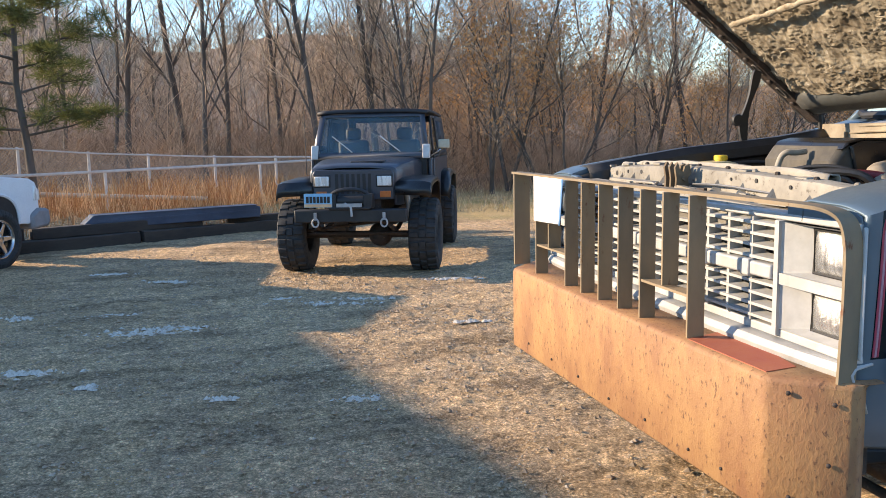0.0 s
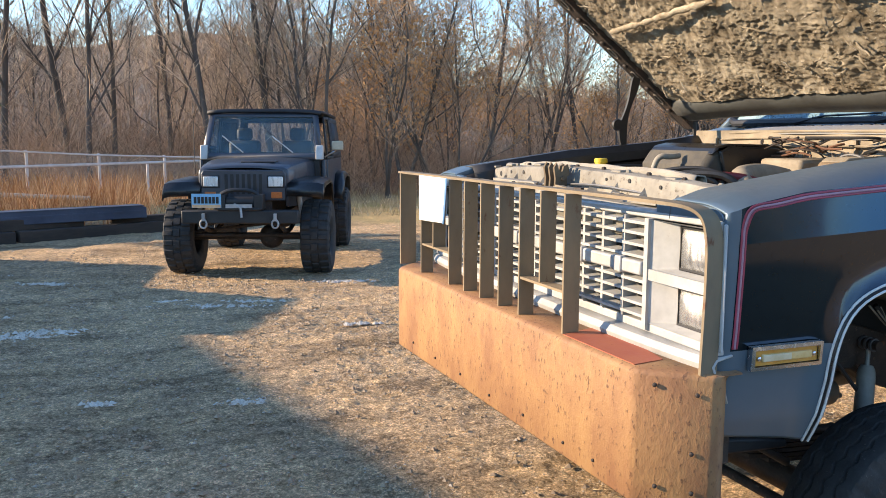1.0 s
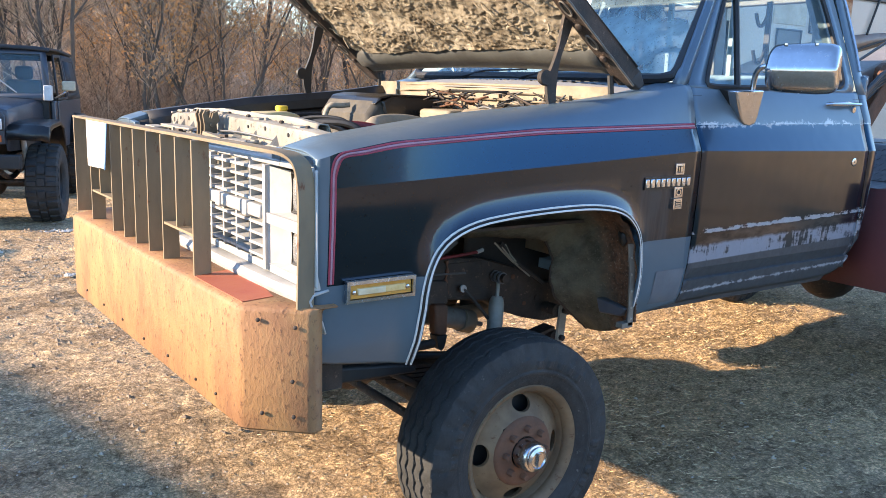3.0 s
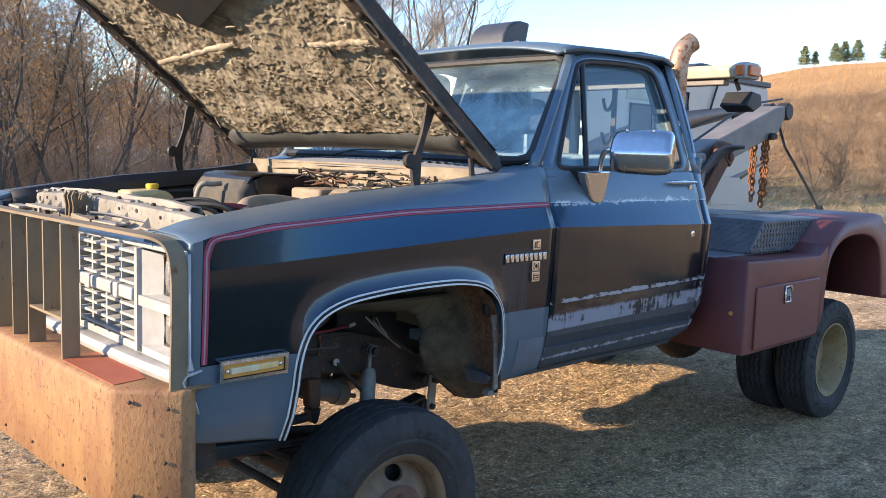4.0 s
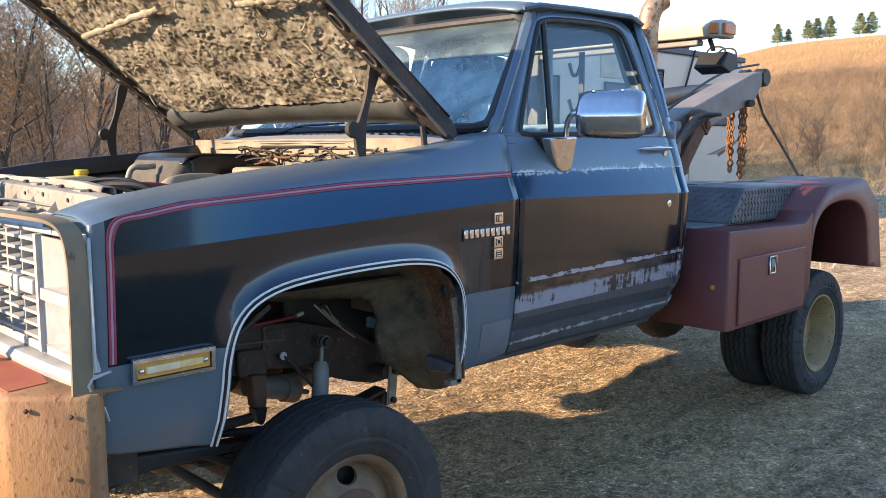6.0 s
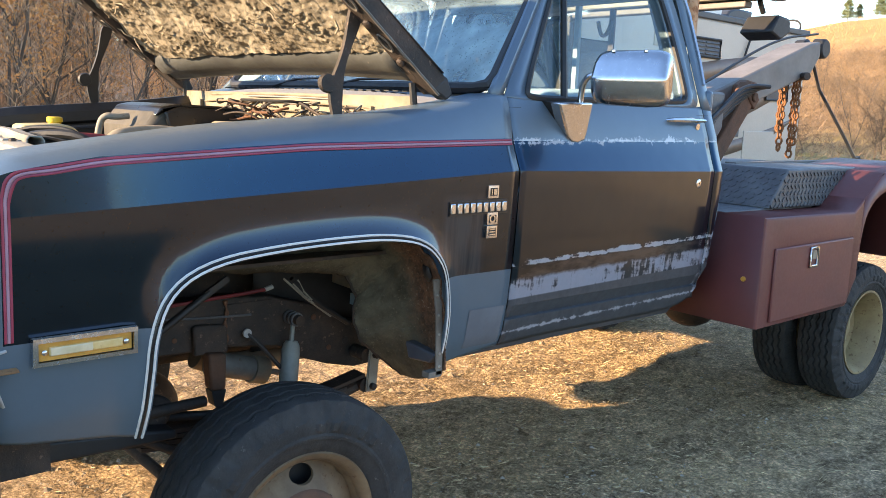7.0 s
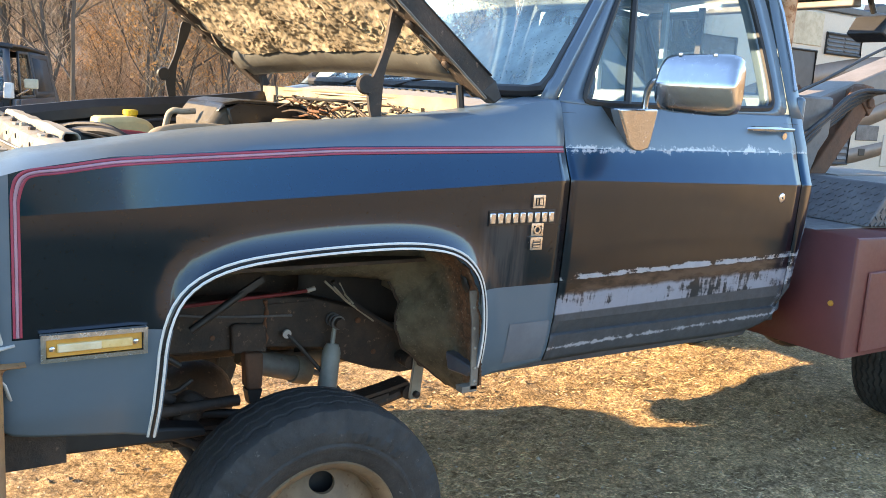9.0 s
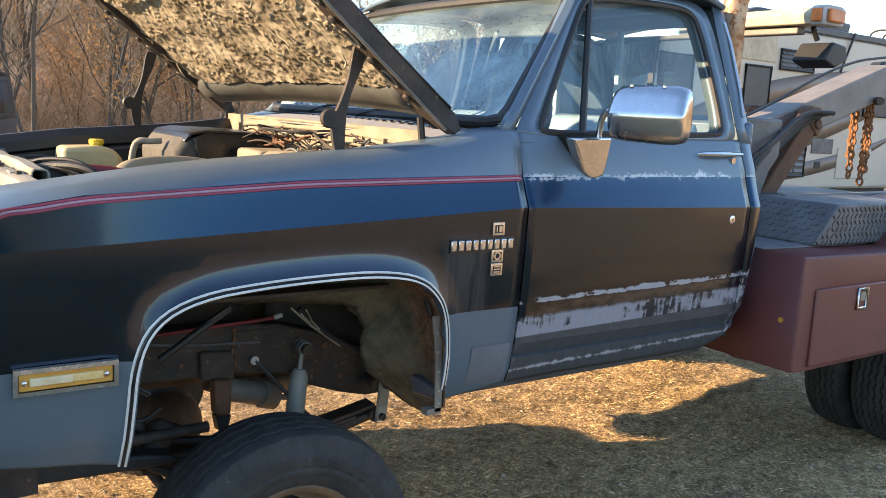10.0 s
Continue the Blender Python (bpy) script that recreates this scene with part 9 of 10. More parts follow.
for f in ((0, 1, 2, 3), (7, 6, 5, 4), (0, 4, 5, 1), (1, 5, 6, 2), (2, 6, 7, 3), (3, 7, 4, 0)):
    bm.faces.new([vs[i] for i in f])
part("roof", bm, SHED, shed)
bm = bmesh.new()      # taller middle bay, unseen, added to darken ground mirrored in the paint
q = [c0 + along * 9.9 - back * 0.02, c0 + along * 12.0 - back * 0.02, c0 + along * 12.0 + back * 6, c0 + along * 9.9 + back * 6]
lo = [bm.verts.new((v.x, v.y, 3.0)) for v in q]
hi = [bm.verts.new((v.x, v.y, 5.8)) for v in q]
for i in range(4):
    bm.faces.new([lo[i], lo[(i + 1) % 4], hi[(i + 1) % 4], hi[i]])
bm.faces.new(hi)
bmesh.ops.recalc_face_normals(bm, faces=bm.faces)
part("shade_bay", bm, SHED, shed, solid=0.1)
for k in range(2):
    bm = bmesh.new()
    a = c0 + along * (1.6 + 5.2 * k) - back * 0.08
    b = a + along * 3.6
    q = [bm.verts.new((v.x, v.y, z)) for v, z in ((a, 0.05), (b, 0.05), (b, 3.2), (a, 3.2))]
    bm.faces.new(q)
    part("roller_door", bm, RV_WHITE, shed, solid=0.06)

# ---- chain-link fence ----
fence = thing("chain_link_fence", "low galvanised chain-link fence with a pipe top rail", "fence")
F0, F1 = Vector((-13.0, 14.6, 0)), Vector((0.6, 16.4, 0))
def fence_pt(k):
    q = F0.lerp(F1, k)
    b = ground_z(q.x, q.y)
    return q.x, q.y, b, interp(k, [(0.0, 1.75), (0.50, 1.42), (0.60, 1.29), (0.77, 1.16), (0.88, 1.11), (1.0, 1.07)])
for k in (0.05, 0.14, 0.23, 0.32, 0.41, 0.502, 0.594, 0.676, 0.772, 0.865, 0.955):
    x, y, b, t = fence_pt(k)
    bm = bmesh.new()
    tube(bm, [(x, y, b - 0.05), (x + 0.01 * math.sin(k * 3), y, t - 0.02)], 0.03, 10)
    bmesh.ops.create_uvsphere(bm, u_segments=10, v_segments=6, radius=0.036, matrix=Matrix.Translation((x, y, t)))
    part("post", bm, GALV, fence)
bm = bmesh.new()
tube(bm, [(fence_pt(k)[0], fence_pt(k)[1] - 0.04, fence_pt(k)[3]) for k in np.linspace(0, 1, 40)], 0.017, 8)
part("top_rail", bm, GALV, fence)
bm = bmesh.new()
L = (F1 - F0).length
step = 0.075
for s in (-1, 1):
    for i in range(int(L / step) + 14):
        k0 = i * step / L
        k1 = k0 + s * 1.06 / L
        if not (0 <= k1 <= 1 and 0 <= k0 <= 1):
            continue
        a, c = fence_pt(k0), fence_pt(k1)
        tube(bm, [(a[0], a[1], a[2] + 0.03), (c[0], c[1], c[3] - 0.02)], 0.0028, 3)
mesh_f = part("wire_mesh", bm, MESH_WIRE, fence)
mesh_f["kind"] = "stuff"
# second, nearer pipe rail
rail = thing("pipe_rail", "grey pipe rail on short posts", "rail")
bm = bmesh.new()
tube(bm, [(-8.5, 11.9, 0.98), (-5.3, 13.0, 1.0), (-2.0, 15.0, 1.02), (-0.4, 16.0, 1.03)], 0.025, 8)
part("rail_bar", bm, GALV, rail)
for x, y in ((-7.4, 12.3), (-4.35, 13.6), (-1.6, 15.25)):
    bm = bmesh.new()
    tube(bm, [(x, y, ground_z(x, y) - 0.05), (x, y, 1.0)], 0.026, 8)
    part("rail_post", bm, GALV, rail)
pole = thing("fallen_pole", "pale straight pole lying in the dry grass", "pole")
bm = bmesh.new()
tube(bm, [(-6.2, 13.3, 0.70), (-2.6, 13.0, 0.50)], [0.045, 0.035], 8)
part("pole_shaft", bm, worn("pale_bare_wood", (0.62, 0.52, 0.38), (0.5, 0.4, 0.28), 0.8), pole)

# ---- timber edging and the blue beam ----
rngt = random.Random(21)
def timber(a, b, z, h):
    a, b = Vector(a), Vector(b)
    d = (b - a)
    bm = bmesh.new()
    L_ = d.length
    n = 14
    rows = []
    for i in range(n + 1):
        x = L_ * i / n
        w = [0.012 * noise.noise((x * 2 + a.x, k * 3.3, z * 7)) for k in range(5)]
        rows.append([(x, -0.1 + w[0], 0 + w[1]), (x, 0.1, w[1]), (x, 0.1, h + w[2]), (x, -0.1 + w[3], h + w[4]), (x, -0.1 + w[0], 0 + w[1])])
    vv = sheet(bm, rows)
    bm.faces.new([v for v in vv[0][:4]][::-1])
    bm.faces.new([v for v in vv[-1][:4]])
    bmesh.ops.remove_doubles(bm, verts=bm.verts, dist=0.0005)
    bmesh.ops.recalc_face_normals(bm, faces=bm.faces)
    t = thing("timber", "weathered dark railway timber edging the yard", "timber", "timbers edging the yard", m=Matrix.Translation((a.x, a.y, z)) @ Matrix.Rotation(math.atan2(d.y, d.x), 4, "Z"))
    part("beam", bm, TIMBER, t, bevel=0.012)
for a, b, z, h in (((-8.6, 8.9), (-6.1, 9.95), -0.02, 0.19), ((-6.05, 9.95), (-3.6, 11.1), -0.02, 0.19), ((-3.55, 11.1), (-1.3, 12.2), -0.02, 0.19), ((-7.6, 9.45), (-5.1, 10.55), 0.172, 0.17), ((-5.0, 10.55), (-2.7, 11.65), 0.172, 0.16), ((-1.25, 12.2), (0.9, 12.6), -0.02, 0.18), ((-2.3, 11.95), (0.1, 12.55), 0.165, 0.10)):
    timber(a, b, z, h)
beam = thing("blue_steel_beam", "faded blue painted steel beam lying on the timbers", "beam", m=Matrix.Translation((-4.45, 10.95, 0.25)) @ Matrix.Rotation(math.atan2(0.95, 2.5), 4, "Z"))
bm = bmesh.new()
prism(bm, [(0.0, 0.0), (0.22, 0.20), (2.75, 0.20), (2.85, 0.17), (2.85, 0.0)], 1, -0.14, 0.14)
part("beam_body", bm, BLUE_STEEL, beam, bevel=0.012)
bm = bmesh.new()
box(bm, (0.25, -0.148, 0.095), (2.84, -0.138, 0.125))
box(bm, (0.22, -0.152, 0.192), (2.8, 0.152, 0.205))
part("flange", bm, BLUE_STEEL, beam)

# ---- trees and brush ----
def sticks_mesh(name, segs, mat_, sides=4):
    """Tapered prisms from (start, end, radius, radius) rows."""
    verts, faces = [], []
    for a, b, r0, r1 in segs:
        d = (b - a)
        if d.length < 1e-6:
            continue
        d.normalize()
        u = d.cross(Vector((0.31, 0.77, 0.55))).normalized()
        w = d.cross(u)
        n = sides if r0 > 0.012 else 3
        base = len(verts)
        for c, r in ((a, r0), (b, r1)):
            for j in range(n):
                t = 2 * math.pi * j / n
                verts.append(c + r * (math.cos(t) * u + math.sin(t) * w))
        for j in range(n):
            faces.append((base + j, base + (j + 1) % n, base + n + (j + 1) % n, base + n + j))
    me = bpy.data.meshes.new(name)
    me.from_pydata([tuple(v) for v in verts], [], faces)
    me.materials.append(mat_)
    me.polygons.foreach_set("use_smooth", [True] * len(me.polygons))
    return me


def grow(rng, height, spread=1.0, forks=1, density=1.0):
    """Branch segments of a bare tree; returns trunk-and-limb rows and twig rows."""
    wood, twigs, tips = [], [], []

    def branch(p, d, length, r, level):
        n = 5 if level == 0 else 4 if level == 1 else 3
        step = length / n
        for i in range(n):
            wob = 0.17 if level == 0 else 0.42
            d = (d + Vector((rng.uniform(-wob, wob), rng.uniform(-wob, wob), rng.uniform(-0.04, 0.16 if level else 0.1)))).normalized()
            q = p + d * step
            r2 = max(r * (0.82 if level < 2 else 0.74), 0.006)
            (wood if level < 2 else twigs).append((p, q, r, r2))
            start = 0.25 if level == 0 else 0.0
            if level < 3 and (i + 0.5) / n > start:
                kids = {0: 2.9, 1: 2.9, 2: 3.0}[level] * density
                kids = int(kids) + (rng.random() < kids % 1)
                for _ in range(kids):
                    a = rng.uniform(0, 2 * math.pi)
                    lean = rng.uniform(0.6, 1.3) * spread
                    side = Vector((math.cos(a), math.sin(a), 0))
                    nd = (d * 1.0 + side * lean + Vector((0, 0, 0.25))).normalized()
                    at = p.lerp(q, rng.random())
                    k = {0: rng.uniform(0.28, 0.48), 1: rng.uniform(0.35, 0.6), 2: rng.uniform(0.4, 0.7)}[level]
                    branch(at, nd, length * k * (1.15 - 0.5 * i / n), r * rng.uniform(0.38, 0.55), level + 1)
            p, r = q, r2
        if level >= 2:
            tips.append(p)

    for f in range(forks):
        lean = 0.0 if forks == 1 else 0.28
        a = rng.uniform(0, 6.28)
        branch(Vector((0.1 * f, 0, -0.15)), Vector((math.cos(a) * lean, math.sin(a) * lean, 1)).normalized(), height * rng.uniform(0.85, 1.0), height * 0.0095 * (0.8 if forks > 1 else 1.0), 0)
    return wood, twigs, tips


def leaf_mesh(name, rng, tips, mat_, per=5, size=0.05):
    verts, faces = [], []
    for t in tips:
        for _ in range(per):
            c = t + Vector((rng.gauss(0, 0.16), rng.gauss(0, 0.16), rng.gauss(0, 0.16)))
            u = Vector((rng.uniform(-1, 1), rng.uniform(-1, 1), rng.uniform(-1, 1))).normalized()
            w = u.cross(Vector((rng.uniform(-1, 1), rng.uniform(-1, 1), 0.3))).normalized()
            b = len(verts)
            s = size * rng.uniform(0.6, 1.3)
            verts += [c - u * s, c + w * s * 0.5, c + u * s, c - w * s * 0.5 + u * 0.2 * s]
            faces.append((b, b + 1, b + 2, b + 3))
    me = bpy.data.meshes.new(name)
    me.from_pydata([tuple(v) for v in verts], [], faces)
    me.materials.append(mat_)
    return me


rngn = random.Random(77)
protos = []
specs = [(9.5, 0.9, 1, False), (8.0, 1.05, 2, False), (10.5, 0.85, 1, False), (7.0, 1.15, 2, False), (8.8, 1.0, 1, False), (6.2, 1.1, 2, True), (5.0, 1.25, 2, False), (5.6, 1.1, 2, True)]
for h, sp, fk, leafy in specs:
    wood, twigs, tips = grow(rngn, h, sp, fk, 0.84 if fk == 1 else 0.70)
    protos.append((h, sticks_mesh("trunk", wood, BARK, 6), sticks_mesh("crown", twigs, TWIG, 3), leaf_mesh("leaves", rngn, rngn.sample(tips, int(len(tips) * 0.5)), LEAF_BROWN) if leafy else None))


hill_crowns = {}
for k in (1, 3, 6):
    hill_crowns[k] = protos[k][2].copy()
    hill_crowns[k].materials[0] = TWIG_HILL


def plant(k, x, y, s=1.0, turn=0.0, on_hill=False):
    h, trunk, crown, leaves = protos[k]
    crown = hill_crowns[k] if on_hill else crown
    label = "small tree with clinging orange-brown leaves" if leaves else "bare grey-brown tree with fine winter twigs"
    t = thing("tree", label, "tree", "bare trees behind the yard", m=Matrix.Translation((x, y, ground_z(x, y))) @ Matrix.Rotation(turn, 4, "Z") @ Matrix.Scale(s, 4))
    for nm, me in (("trunk", trunk), ("crown", crown), ("leaves", leaves)):
        if me is not None:
            ob = new(nm, me)
            ob.parent = t
    return t


def polar(az, d):
    return -2.0 + d * math.sin(radians(az)), -3.0 + d * math.cos(radians(az))


placed = []
def free(x, y, gap):
    if any((x - a) ** 2 + (y - b) ** 2 < gap * gap for a, b in placed):
        return False
    placed.append((x, y))
    return True


count = 0
for _ in range(2600):
    if count >= 92:
        break
    az = rngn.uniform(-32, 62)
    d = rngn.uniform(21.5, 36) if rngn.random() < 0.72 else rngn.uniform(36, 60)
    x, y = polar(az, d)
    if az > 46 and d < 33:
        continue
    if y < 18.3 + 0.08 * max(x, 0) or (x < 1 and 0.438 * x + 0.899 * y < 16.5) or (az > 49 and d > 44) or not free(x, y, 1.5):
        continue
    if 7 < x < 18.5 and 5 < y < 10.5:
        continue
    if 10 < az < 36 and rngn.random() < 0.2:
        continue
    near_leaf = 12 < az < 26 and rngn.random() < 0.5
    k = rngn.choice((5, 7)) if near_leaf else rngn.choice((0, 1, 2, 3, 4, 4, 6, 2))
    plant(k, x, y, rngn.uniform(0.75, 1.12) * (0.55 if d > 36 else 1.0), rngn.uniform(0, 6.28))
    count += 1
for az, d, k, s in ((16.5, 22, 5, 1.0), (19.5, 23, 7, 1.05), (21.5, 22.5, 5, 0.9), (5.5, 21.5, 0, 1.0), (12.2, 21.0, 1, 1.0), (9.0, 22, 2, 1.0), (-2, 22.5, 4, 1.0), (40, 30, 1, 1.25), (44, 32, 3, 1.3), (37, 29, 4, 1.2), (31.0, 24.0, 5, 0.8), (34.0, 26.0, 7, 0.9)):
    x, y = polar(az, d)
    plant(k, x, y, s, rngn.uniform(0, 6.28))


for _ in range(85):      # younger growth along the far side of the yard
    x, y = polar(rngn.uniform(12, 47), rngn.uniform(25, 48))
    if y > 19 and free(x, y, 1.1):
        plant(rngn.choice((5, 6, 3, 7, 6, 1)), x, y, rngn.uniform(0.45, 0.75), rngn.uniform(0, 6.28))


for _ in range(70):
    x, y = polar(rngn.uniform(50, 90), rngn.uniform(34, 66))
    if free(x, y, 1.8):
        plant(rngn.choice((6, 3, 6, 1)), x, y, rngn.uniform(0.32, 0.55), rngn.uniform(0, 6.28), True)


def quads_object(name, rows, mat_, label, category):
    """Thin flat stems: rows of (base, tip, half width)."""
    verts, faces = [], []
    for a, b, w in rows:
        d = (b - a).normalized()
        u = d.cross(Vector((0.6, -0.8, 0.12))).normalized() * w
        i = len(verts)
        verts += [a - u, a + u, b + u * 0.35, b - u * 0.35]
        faces.append((i, i + 1, i + 2, i + 3))
    me = bpy.data.meshes.new(name)
    me.from_pydata([tuple(v) for v in verts], [], faces)
    me.materials.append(mat_)
    return tagged(new(name, me), label, category, kind="stuff")


def shrub_rows(rng, x, y, h, stems, rows, thick=0.006):
    z = ground_z(x, y)
    for _ in range(stems):
        a = rng.uniform(0, 6.28)
        p = Vector((x + rng.gauss(0, 0.25), y + rng.gauss(0, 0.25), z - 0.05))
        d = Vector((math.cos(a) * rng.uniform(0.1, 0.9), math.sin(a) * rng.uniform(0.1, 0.9), 1)).normalized()
        L_ = h * rng.uniform(0.5, 1.1)
        m_ = p + d * L_ * 0.5
        e = m_ + (d + Vector((rng.uniform(-0.3, 0.3), rng.uniform(-0.3, 0.3), 0))).normalized() * L_ * 0.5
        rows.append((p, m_, thick * 1.3))
        rows.append((m_, e, thick))
        for _ in range(7):
            q = p.lerp(m_, rng.uniform(0.3, 1)) if rng.random() < 0.5 else m_.lerp(e, rng.random())
            t = q + (d * 0.5 + Vector((rng.uniform(-1, 1), rng.uniform(-1, 1), rng.uniform(-0.2, 0.6)))).normalized() * L_ * rng.uniform(0.15, 0.42)
            rows.append((q, t, thick * 0.75))


rngb = random.Random(5)
rows = []
for _ in range(1700):
    az, d = rngb.uniform(-30, 60), rngb.uniform(20.5, 42)
    x, y = polar(az, d)
    if y < 17.6 + 0.05 * x or (x < 1 and 0.438 * x + 0.899 * y < 15.0) or (7 < x < 18.5 and 5 < y < 10.5):
        continue
    shrub_rows(rngb, x, y, rngb.uniform(0.9, 2.6), 9, rows)
quads_object("thicket", rows, BRUSH, "thicket of dry brown brush below the trees", "brush")
rows = []
for _ in range(6200):
    az, d = rngb.uniform(46, 82), 26 + 66 * math.sqrt(rngb.random())
    x, y = polar(az, d)
    if 7 < x < 18.5 and 5 < y < 10.5:
        continue
    shrub_rows(rngb, x, y, rngb.uniform(0.7, 2.1) * (0.7 if d < 40 else 1.0), 6, rows, 0.010)
quads_object("thicket", rows, BRUSH_HILL, "tall dry brown thicket below the grassy hill", "brush")
rows = []
for _ in range(5600):      # woodland on the far slopes
    az, d = rngb.uniform(-40, 70), rngb.uniform(48, 150)
    if az > 50:
        continue
    x, y = polar(az, d)
    z = ground_z(x, y)
    h = rngb.uniform(1.5, 3.3)
    p = Vector((x, y, z))
    top = p + Vector((rngb.gauss(0, 0.4), rngb.gauss(0, 0.4), h))
    rows.append((p, top, 0.035))
    for _ in range(13):
        q = p.lerp(top, rngb.uniform(0.25, 0.95))
        rows.append((q, q + Vector((rngb.uniform(-1, 1), rngb.uniform(-1, 1), rngb.uniform(0.5, 1.4))) * h * 0.28, 0.022))
quads_object("far_woods", rows, BRUSH, "bare brown woodland on the far slopes", "woods")
# tall russet grass between timbers and fence, and straw at the wood's foot
rows = []
for _ in range(15000):
    x = rngb.uniform(-13, 1.5)
    by = 10.9 + 0.45 * (x + 4.0) if x < -1.2 else 12.2 + 0.15 * (x + 1.2)
    y = rngb.uniform(by + 0.35, by + 6.0)
    if rngb.random() < 0.35 and y < by + 1.4:
        continue
    p = Vector((x, y, ground_z(x, y) - 0.02))
    h = rngb.uniform(0.12, 0.62) * (1.0 if noise.noise((x * 0.7, y * 0.7, 0)) > -0.1 else 0.5)
    rows.append((p, p + Vector((rngb.gauss(0, 0.25) * h, rngb.gauss(0, 0.25) * h, h)), 0.007))
quads_object("tall_grass", rows, STRAW_RED, "tall russet dry grass along the fence", "grass")
rows = []
for _ in range(14000):
    x, y = rngb.uniform(-6, 30), rngb.uniform(13.5, 21)
    if x < 1.5 and y < 16:
        continue
    p = Vector((x, y, ground_z(x, y) - 0.02))
    h = rngb.uniform(0.05, 0.22)
    rows.append((p, p + Vector((rngb.gauss(0, 0.4) * h, rngb.gauss(0, 0.4) * h, h)), 0.009))
for _ in range(9000):
    x, y = rngb.uniform(8, 40), rngb.uniform(-14, 14)
    p = Vector((x, y, ground_z(x, y) - 0.02))
    h = rngb.uniform(0.06, 0.3)
    rows.append((p, p + Vector((rngb.gauss(0, 0.4) * h, rngb.gauss(0, 0.4) * h, h)), 0.012))
quads_object("dry_grass", rows, STRAW, "short yellow dry grass at the edge of the yard", "grass")


rows = []
for _ in range(12000):      # tufts on the open crest
    x, y = polar(rngb.uniform(48, 82), rngb.uniform(84, 165))
    p = Vector((x, y, ground_z(x, y) - 0.03))
    h = rngb.uniform(0.12, 0.42)
    rows.append((p, p + Vector((rngb.gauss(0, 0.5) * h, rngb.gauss(0, 0.5) * h, h)), 0.05))
quads_object("hill_grass", rows, HILL_GRASS, "golden tufted dry grass on the hill", "grass")


# ---- pines ----
def pine_mesh(rng, h, r, tiers, per, needles, big=1.0, low=0.16, inner=0.3, mat_=PINE):
    verts, faces = [], []
    wood = [(Vector((0, 0, -0.1)), Vector((0.03, 0, h * 0.97)), h * 0.018, 0.012)]
    for i in range(tiers):
        k = (i + 0.5) / tiers
        z = h * (low + (0.98 - low) * k + rng.uniform(-0.03, 0.03))
        L_ = r * (1 - k) ** 0.8 + 0.12
        for j in range(per):
            a = 2 * math.pi * (j + rng.random()) / per + i
            tip = Vector((math.cos(a) * L_, math.sin(a) * L_, z + 0.10 * L_ - 0.05))
            L2 = rng.uniform(0.7, 1.05)
            tip = Vector((tip.x * L2, tip.y * L2, tip.z))
            base = Vector((0, 0, z))
            wood.append((base, tip, 0.018, 0.006))
            for _ in range(needles):
                q = base.lerp(tip, rng.uniform(inner, 1.05)) + Vector((rng.gauss(0, 0.09), rng.gauss(0, 0.09), rng.gauss(0, 0.09))) * L_
                d = Vector((rng.uniform(-1, 1), rng.uniform(-1, 1), rng.uniform(-0.2, 0.9))).normalized()
                u = d.cross(Vector((rng.uniform(-1, 1), rng.uniform(-1, 1), rng.uniform(-1, 1)))).normalized()
                s = h * 0.022 * big * rng.uniform(0.7, 1.4)
                b = len(verts)
                verts += [q - u * s * 0.16, q + u * s * 0.16, q + d * s * 1.6]
                faces.append((b, b + 1, b + 2))
    me = bpy.data.meshes.new("crown")
    me.from_pydata([tuple(v) for v in verts], [], faces)
    me.materials.append(mat_)
    return sticks_mesh("trunk", wood, BARK, 6), me


def pine(tr, cr, x, y, s, turn, label):
    t = thing("pine_tree", label, "pine", m=Matrix.Translation((x, y, ground_z(x, y))) @ Matrix.Rotation(turn, 4, "Z") @ Matrix.Scale(s, 4))
    for nm, me in (("trunk", tr), ("crown", cr)):
        new(nm, me).parent = t


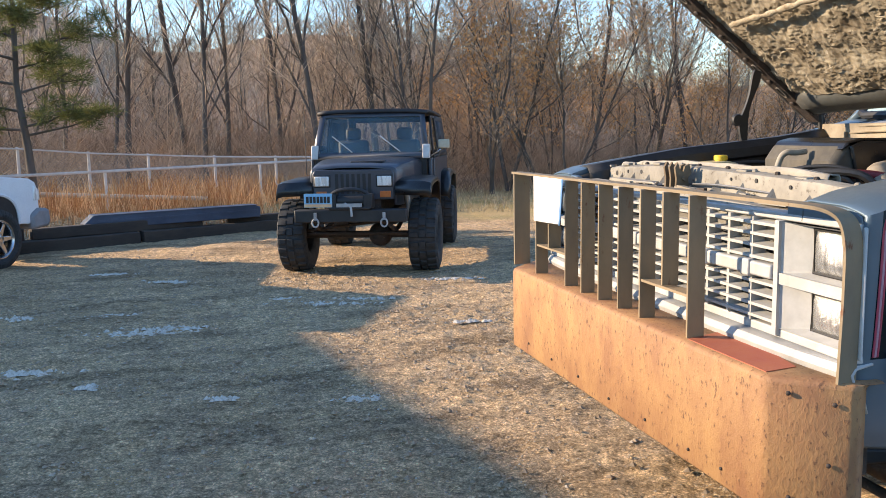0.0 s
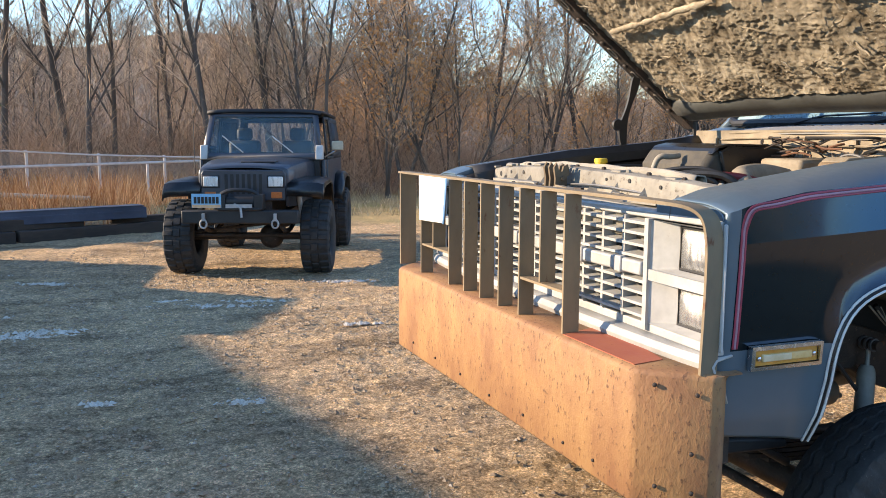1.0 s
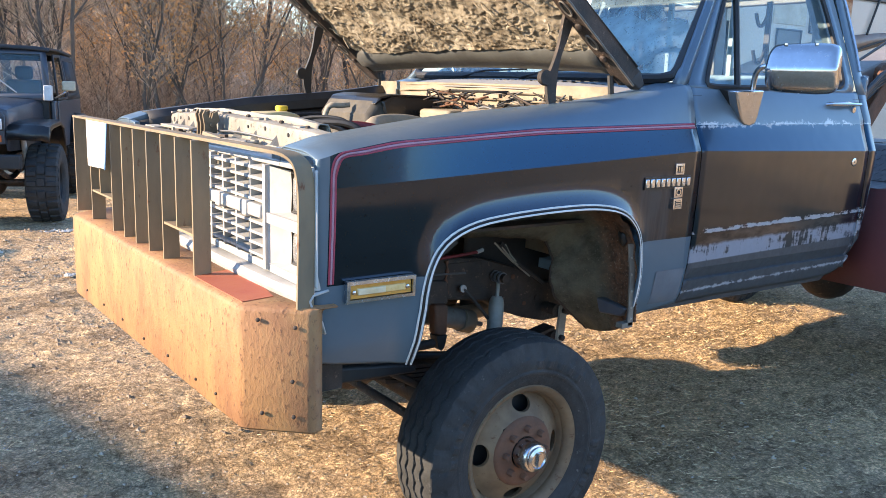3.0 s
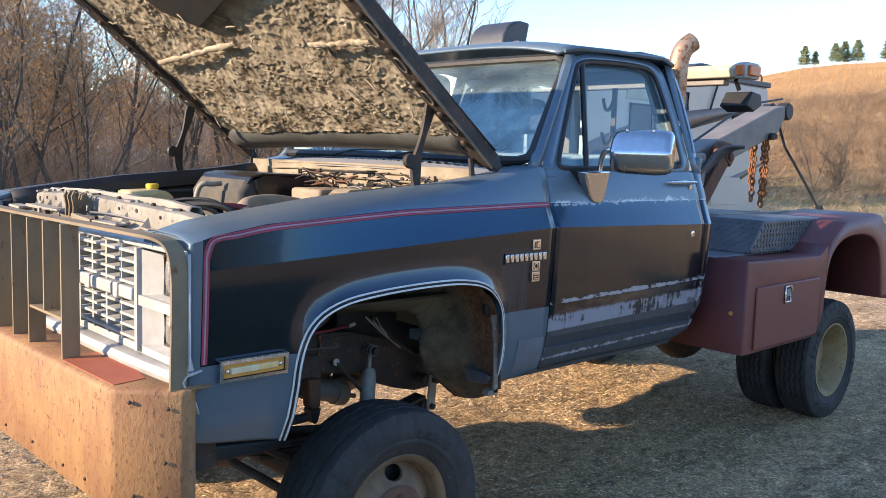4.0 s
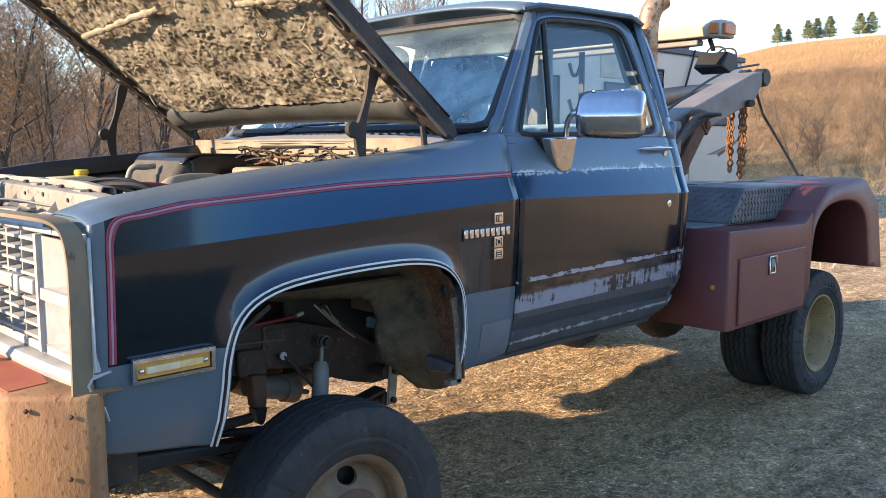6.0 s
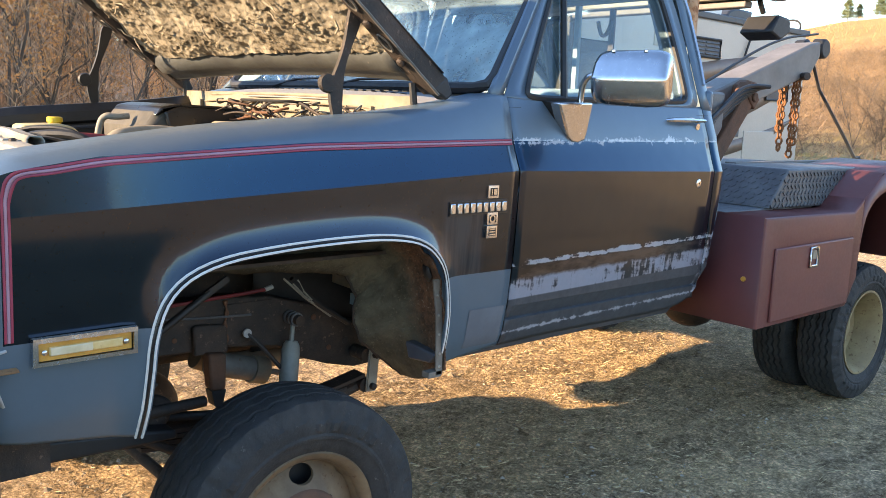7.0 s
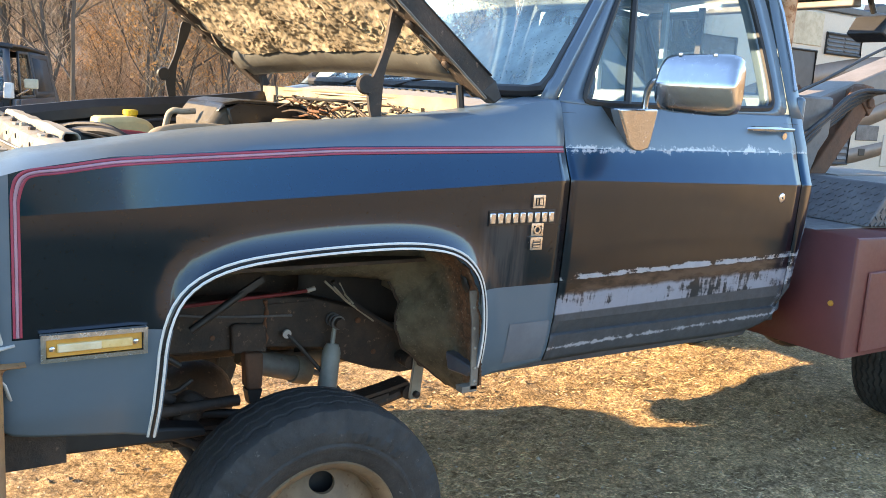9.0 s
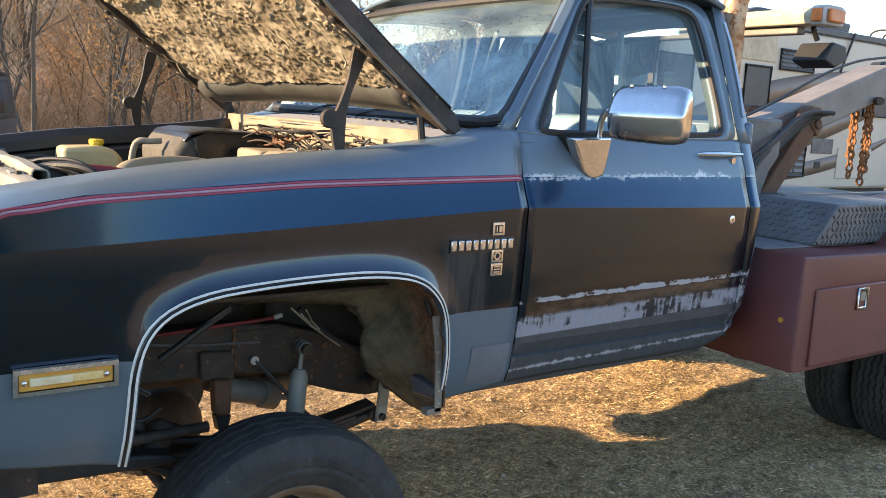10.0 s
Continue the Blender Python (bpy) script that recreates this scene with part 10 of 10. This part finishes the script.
def open_pine():
    """A thin pine: leaning trunk, bare lower limbs, separate tufts of needles at the limbs' ends."""
    rng = random.Random(77)
    trunk = [Vector(p) for p in ((0.10, 0, -0.1), (0.04, 0.02, 1.1), (-0.06, 0, 2.2), (-0.02, 0.05, 3.4), (-0.08, 0, 4.6), (-0.05, 0, 5.6))]
    wood = [(a, b, 0.085 - 0.014 * i, 0.085 - 0.014 * (i + 1)) for i, (a, b) in enumerate(zip(trunk, trunk[1:]))]
    verts, faces = [], []
    limbs = [(1.35, 8, 1.45, 0.30), (1.50, -35, 1.1, 0.25), (1.45, 200, 1.2, 0.15), (1.75, 165, 0.9, 0.35), (2.05, 25, 0.95, 0.45), (2.25, 190, 1.15, 0.25), (2.45, -20, 0.8, 0.35), (2.6, 230, 1.0, 0.3)]
    limbs += [(2.8 + 0.16 * k, k * 137.5, rng.uniform(0.7, 1.35) * (1.1 - 0.045 * k), rng.uniform(0.15, 0.5)) for k in range(17)]
    for z, az, L_, rise in limbs:
        i = min(int(z / 1.15), 4)
        base = trunk[i].lerp(trunk[i + 1], min(max((z - trunk[i].z) / (trunk[i + 1].z - trunk[i].z), 0), 1))
        d = Vector((math.cos(radians(az)), math.sin(radians(az)), rise))
        mid = base + d * L_ * 0.5 + Vector((0, 0, -0.06))
        tip = base + d * L_
        wood += [(base, mid, 0.026, 0.016), (mid, tip, 0.016, 0.006)]
        for k in range(9):
            c = mid.lerp(tip, rng.uniform(0.0, 1.1)) + Vector((rng.gauss(0, 0.20), rng.gauss(0, 0.20), rng.gauss(0.03, 0.09)))
            wood.append((mid.lerp(tip, rng.random()), c, 0.007, 0.003))
            for _ in range(260):
                q = c + Vector((rng.gauss(0, 0.085), rng.gauss(0, 0.085), rng.gauss(0, 0.045)))
                n_ = (q - c + Vector((rng.uniform(-1, 1), rng.uniform(-1, 1), rng.uniform(-0.4, 1.2))) * 0.08).normalized()
                u = n_.cross(Vector((rng.uniform(-1, 1), rng.uniform(-1, 1), rng.uniform(-1, 1)))).normalized() * 0.0055
                b = len(verts)
                verts += [q - u, q + u, q + n_ * rng.uniform(0.07, 0.13)]
                faces.append((b, b + 1, b + 2))
    me = bpy.data.meshes.new("crown")
    me.from_pydata([tuple(v) for v in verts], [], faces)
    me.materials.append(NEEDLES)
    return sticks_mesh("trunk", wood, BARK, 6), me


tr, cr = open_pine()
pine(tr, cr, -5.50, 13.05, 1.0, 0.0, "thin green pine with sunlit lower boughs by the fence")
tr, cr = pine_mesh(rngn, 6.0, 2.1, 9, 5, 55, 2.8, mat_=PINE_FAR)
for az, d, s in ((64.4, 150, 0.62), (65.0, 152, 0.45), (66.1, 150, 0.60), (66.6, 152, 0.66), (67.3, 152, 0.68), (68.9, 150, 0.66), (69.5, 151, 0.68), (71.2, 152, 0.62), (72.0, 150, 0.7)):
    x, y = polar(az + 1.0, d)
    pine(tr, cr, x, y, s, az, "dark green pine on the crest of the hill")

# ---- loose stones, straw and ice on the yard ----
def stones_object(n, area, lo, hi, seed, mat_=STONE, name="loose_stones", label="small loose stones on the gravel"):
    rng = random.Random(seed)
    verts, faces = [], []
    for _ in range(n):
        x, y = rng.uniform(area[0], area[1]), rng.uniform(area[2], area[3])
        r = lo + (hi - lo) * rng.random() ** 3
        z = ground_z(x, y) + 0.006 + r * 0.25
        b = len(verts)
        for dx, dy, dz in ((1, 0, 0), (0, 1, 0), (-1, 0, 0), (0, -1, 0), (0, 0, 0.7), (0, 0, -0.7)):
            k = rng.uniform(0.7, 1.3) * r
            verts.append((x + dx * k, y + dy * k, z + dz * k))
        faces += [(b + i, b + (i + 1) % 4, b + 4) for i in range(4)]
    me = bpy.data.meshes.new(name)
    me.from_pydata(verts, [], faces)
    me.materials.append(mat_)
    return tagged(new(name, me), label, "stones", kind="stuff")


stones_object(34000, (-4.5, 5.5, -1.2, 9.0), 0.002, 0.009, 3)
stones_object(9000, (-4.5, 3.0, 0.5, 9.5), 0.004, 0.024, 21, CLOD, "earth_clods", "small dry clods of earth on the yard")
stones_object(3500, (-6.5, 10, -2.0, 13), 0.004, 0.016, 8)
rows = []
for _ in range(26000):
    x, y = rngb.uniform(-2.2, 7.0), rngb.uniform(-2.0, 5.5)
    dens = noise.noise((x * 0.9, y * 0.9, 4.0))
    if dens < -0.15 or (x < 0.4 and rngb.random() < 0.75):
        continue
    p = Vector((x, y, ground_z(x, y) + 0.004))
    a = rngb.uniform(0, 6.28)
    L_ = rngb.uniform(0.02, 0.06)
    rows.append((p, p + Vector((math.cos(a) * L_, math.sin(a) * L_, rngb.uniform(0.0, 0.022))), 0.0013))
for _ in range(52000):
    x, y = rngb.uniform(-0.2, 5.4), rngb.uniform(-1.2, 3.8)
    p = Vector((x, y, ground_z(x, y) + 0.006))
    a = rngb.uniform(0, 6.28)
    L_ = rngb.uniform(0.008, 0.034)
    rows.append((p, p + Vector((math.cos(a) * L_, math.sin(a) * L_, rngb.uniform(0.0, 0.02))), 0.0014))
for _ in range(900):
    x, y = rngb.uniform(1.0, 6.5), rngb.uniform(-1.8, 3.0)
    for _ in range(7):
        p = Vector((x + rngb.gauss(0, 0.03), y + rngb.gauss(0, 0.03), ground_z(x, y)))
        a = rngb.uniform(0, 6.28)
        L_ = rngb.uniform(0.03, 0.08)
        rows.append((p, p + Vector((math.cos(a) * L_ * 0.7, math.sin(a) * L_ * 0.7, L_ * rngb.uniform(0.15, 0.6))), 0.0016))
quads_object("straw_litter", rows, STRAW, "dry straw and grass tufts scattered on the gravel", "straw")
verts, faces = [], []
rng = random.Random(100)
for x, y, L_, w in ((-1.352, 5.366, 0.42, 0.09), (-2.94, 4.64, 0.40, 0.10), (-2.7, 4.75, 0.30, 0.06), (-4.09, 5.59, 0.16, 0.08), (-3.23, 5.42, 0.20, 0.05), (-1.44, 2.35, 0.14, 0.05), (-3.15, 3.11, 0.09, 0.05), (0.1, 6.26, 0.3, 0.05), (-0.96, 5.46, 0.25, 0.05), (-0.29, 4.19, 0.16, 0.035), (-2.9, 7.16, 0.3, 0.05), (-3.6, 7.93, 0.25, 0.05), (-1.75, 5.75, 0.16, 0.05), (-3.6, 3.6, 0.25, 0.08), (-2.3, 2.6, 0.08, 0.03)):
    turn = radians(rng.uniform(-24, -4))
    for _ in range(int(60 + 420 * L_)):
        u, v = rng.gauss(0, 0.5) * L_, rng.gauss(0, 0.6) * w
        if noise.noise((u * 16, v * 34, x)) < -0.06:
            continue
        px, py = x + u * math.cos(turn) - v * math.sin(turn), y + u * math.sin(turn) + v * math.cos(turn)
        size = 0.005 + 0.024 * rng.random() ** 2.2
        z = ground_z(px, py) + 0.008
        b = len(verts)
        verts.append((px, py, z + 0.003 + 0.5 * size * rng.random()))
        for j in range(7):
            a = 2 * math.pi * j / 7
            k = rng.uniform(0.45, 1.3) * size
            verts.append((px + math.cos(a) * k * 1.4, py + math.sin(a) * k * 0.8, z - 0.008))
        faces += [(b, b + 1 + j, b + 1 + (j + 1) % 7) for j in range(7)]
me = bpy.data.meshes.new("ice_crust")
me.from_pydata(verts, [], faces)
me.materials.append(ICE)
tagged(new("ice_crust", me), "thin broken crusts of dirty ice on the gravel", "ice", kind="stuff")
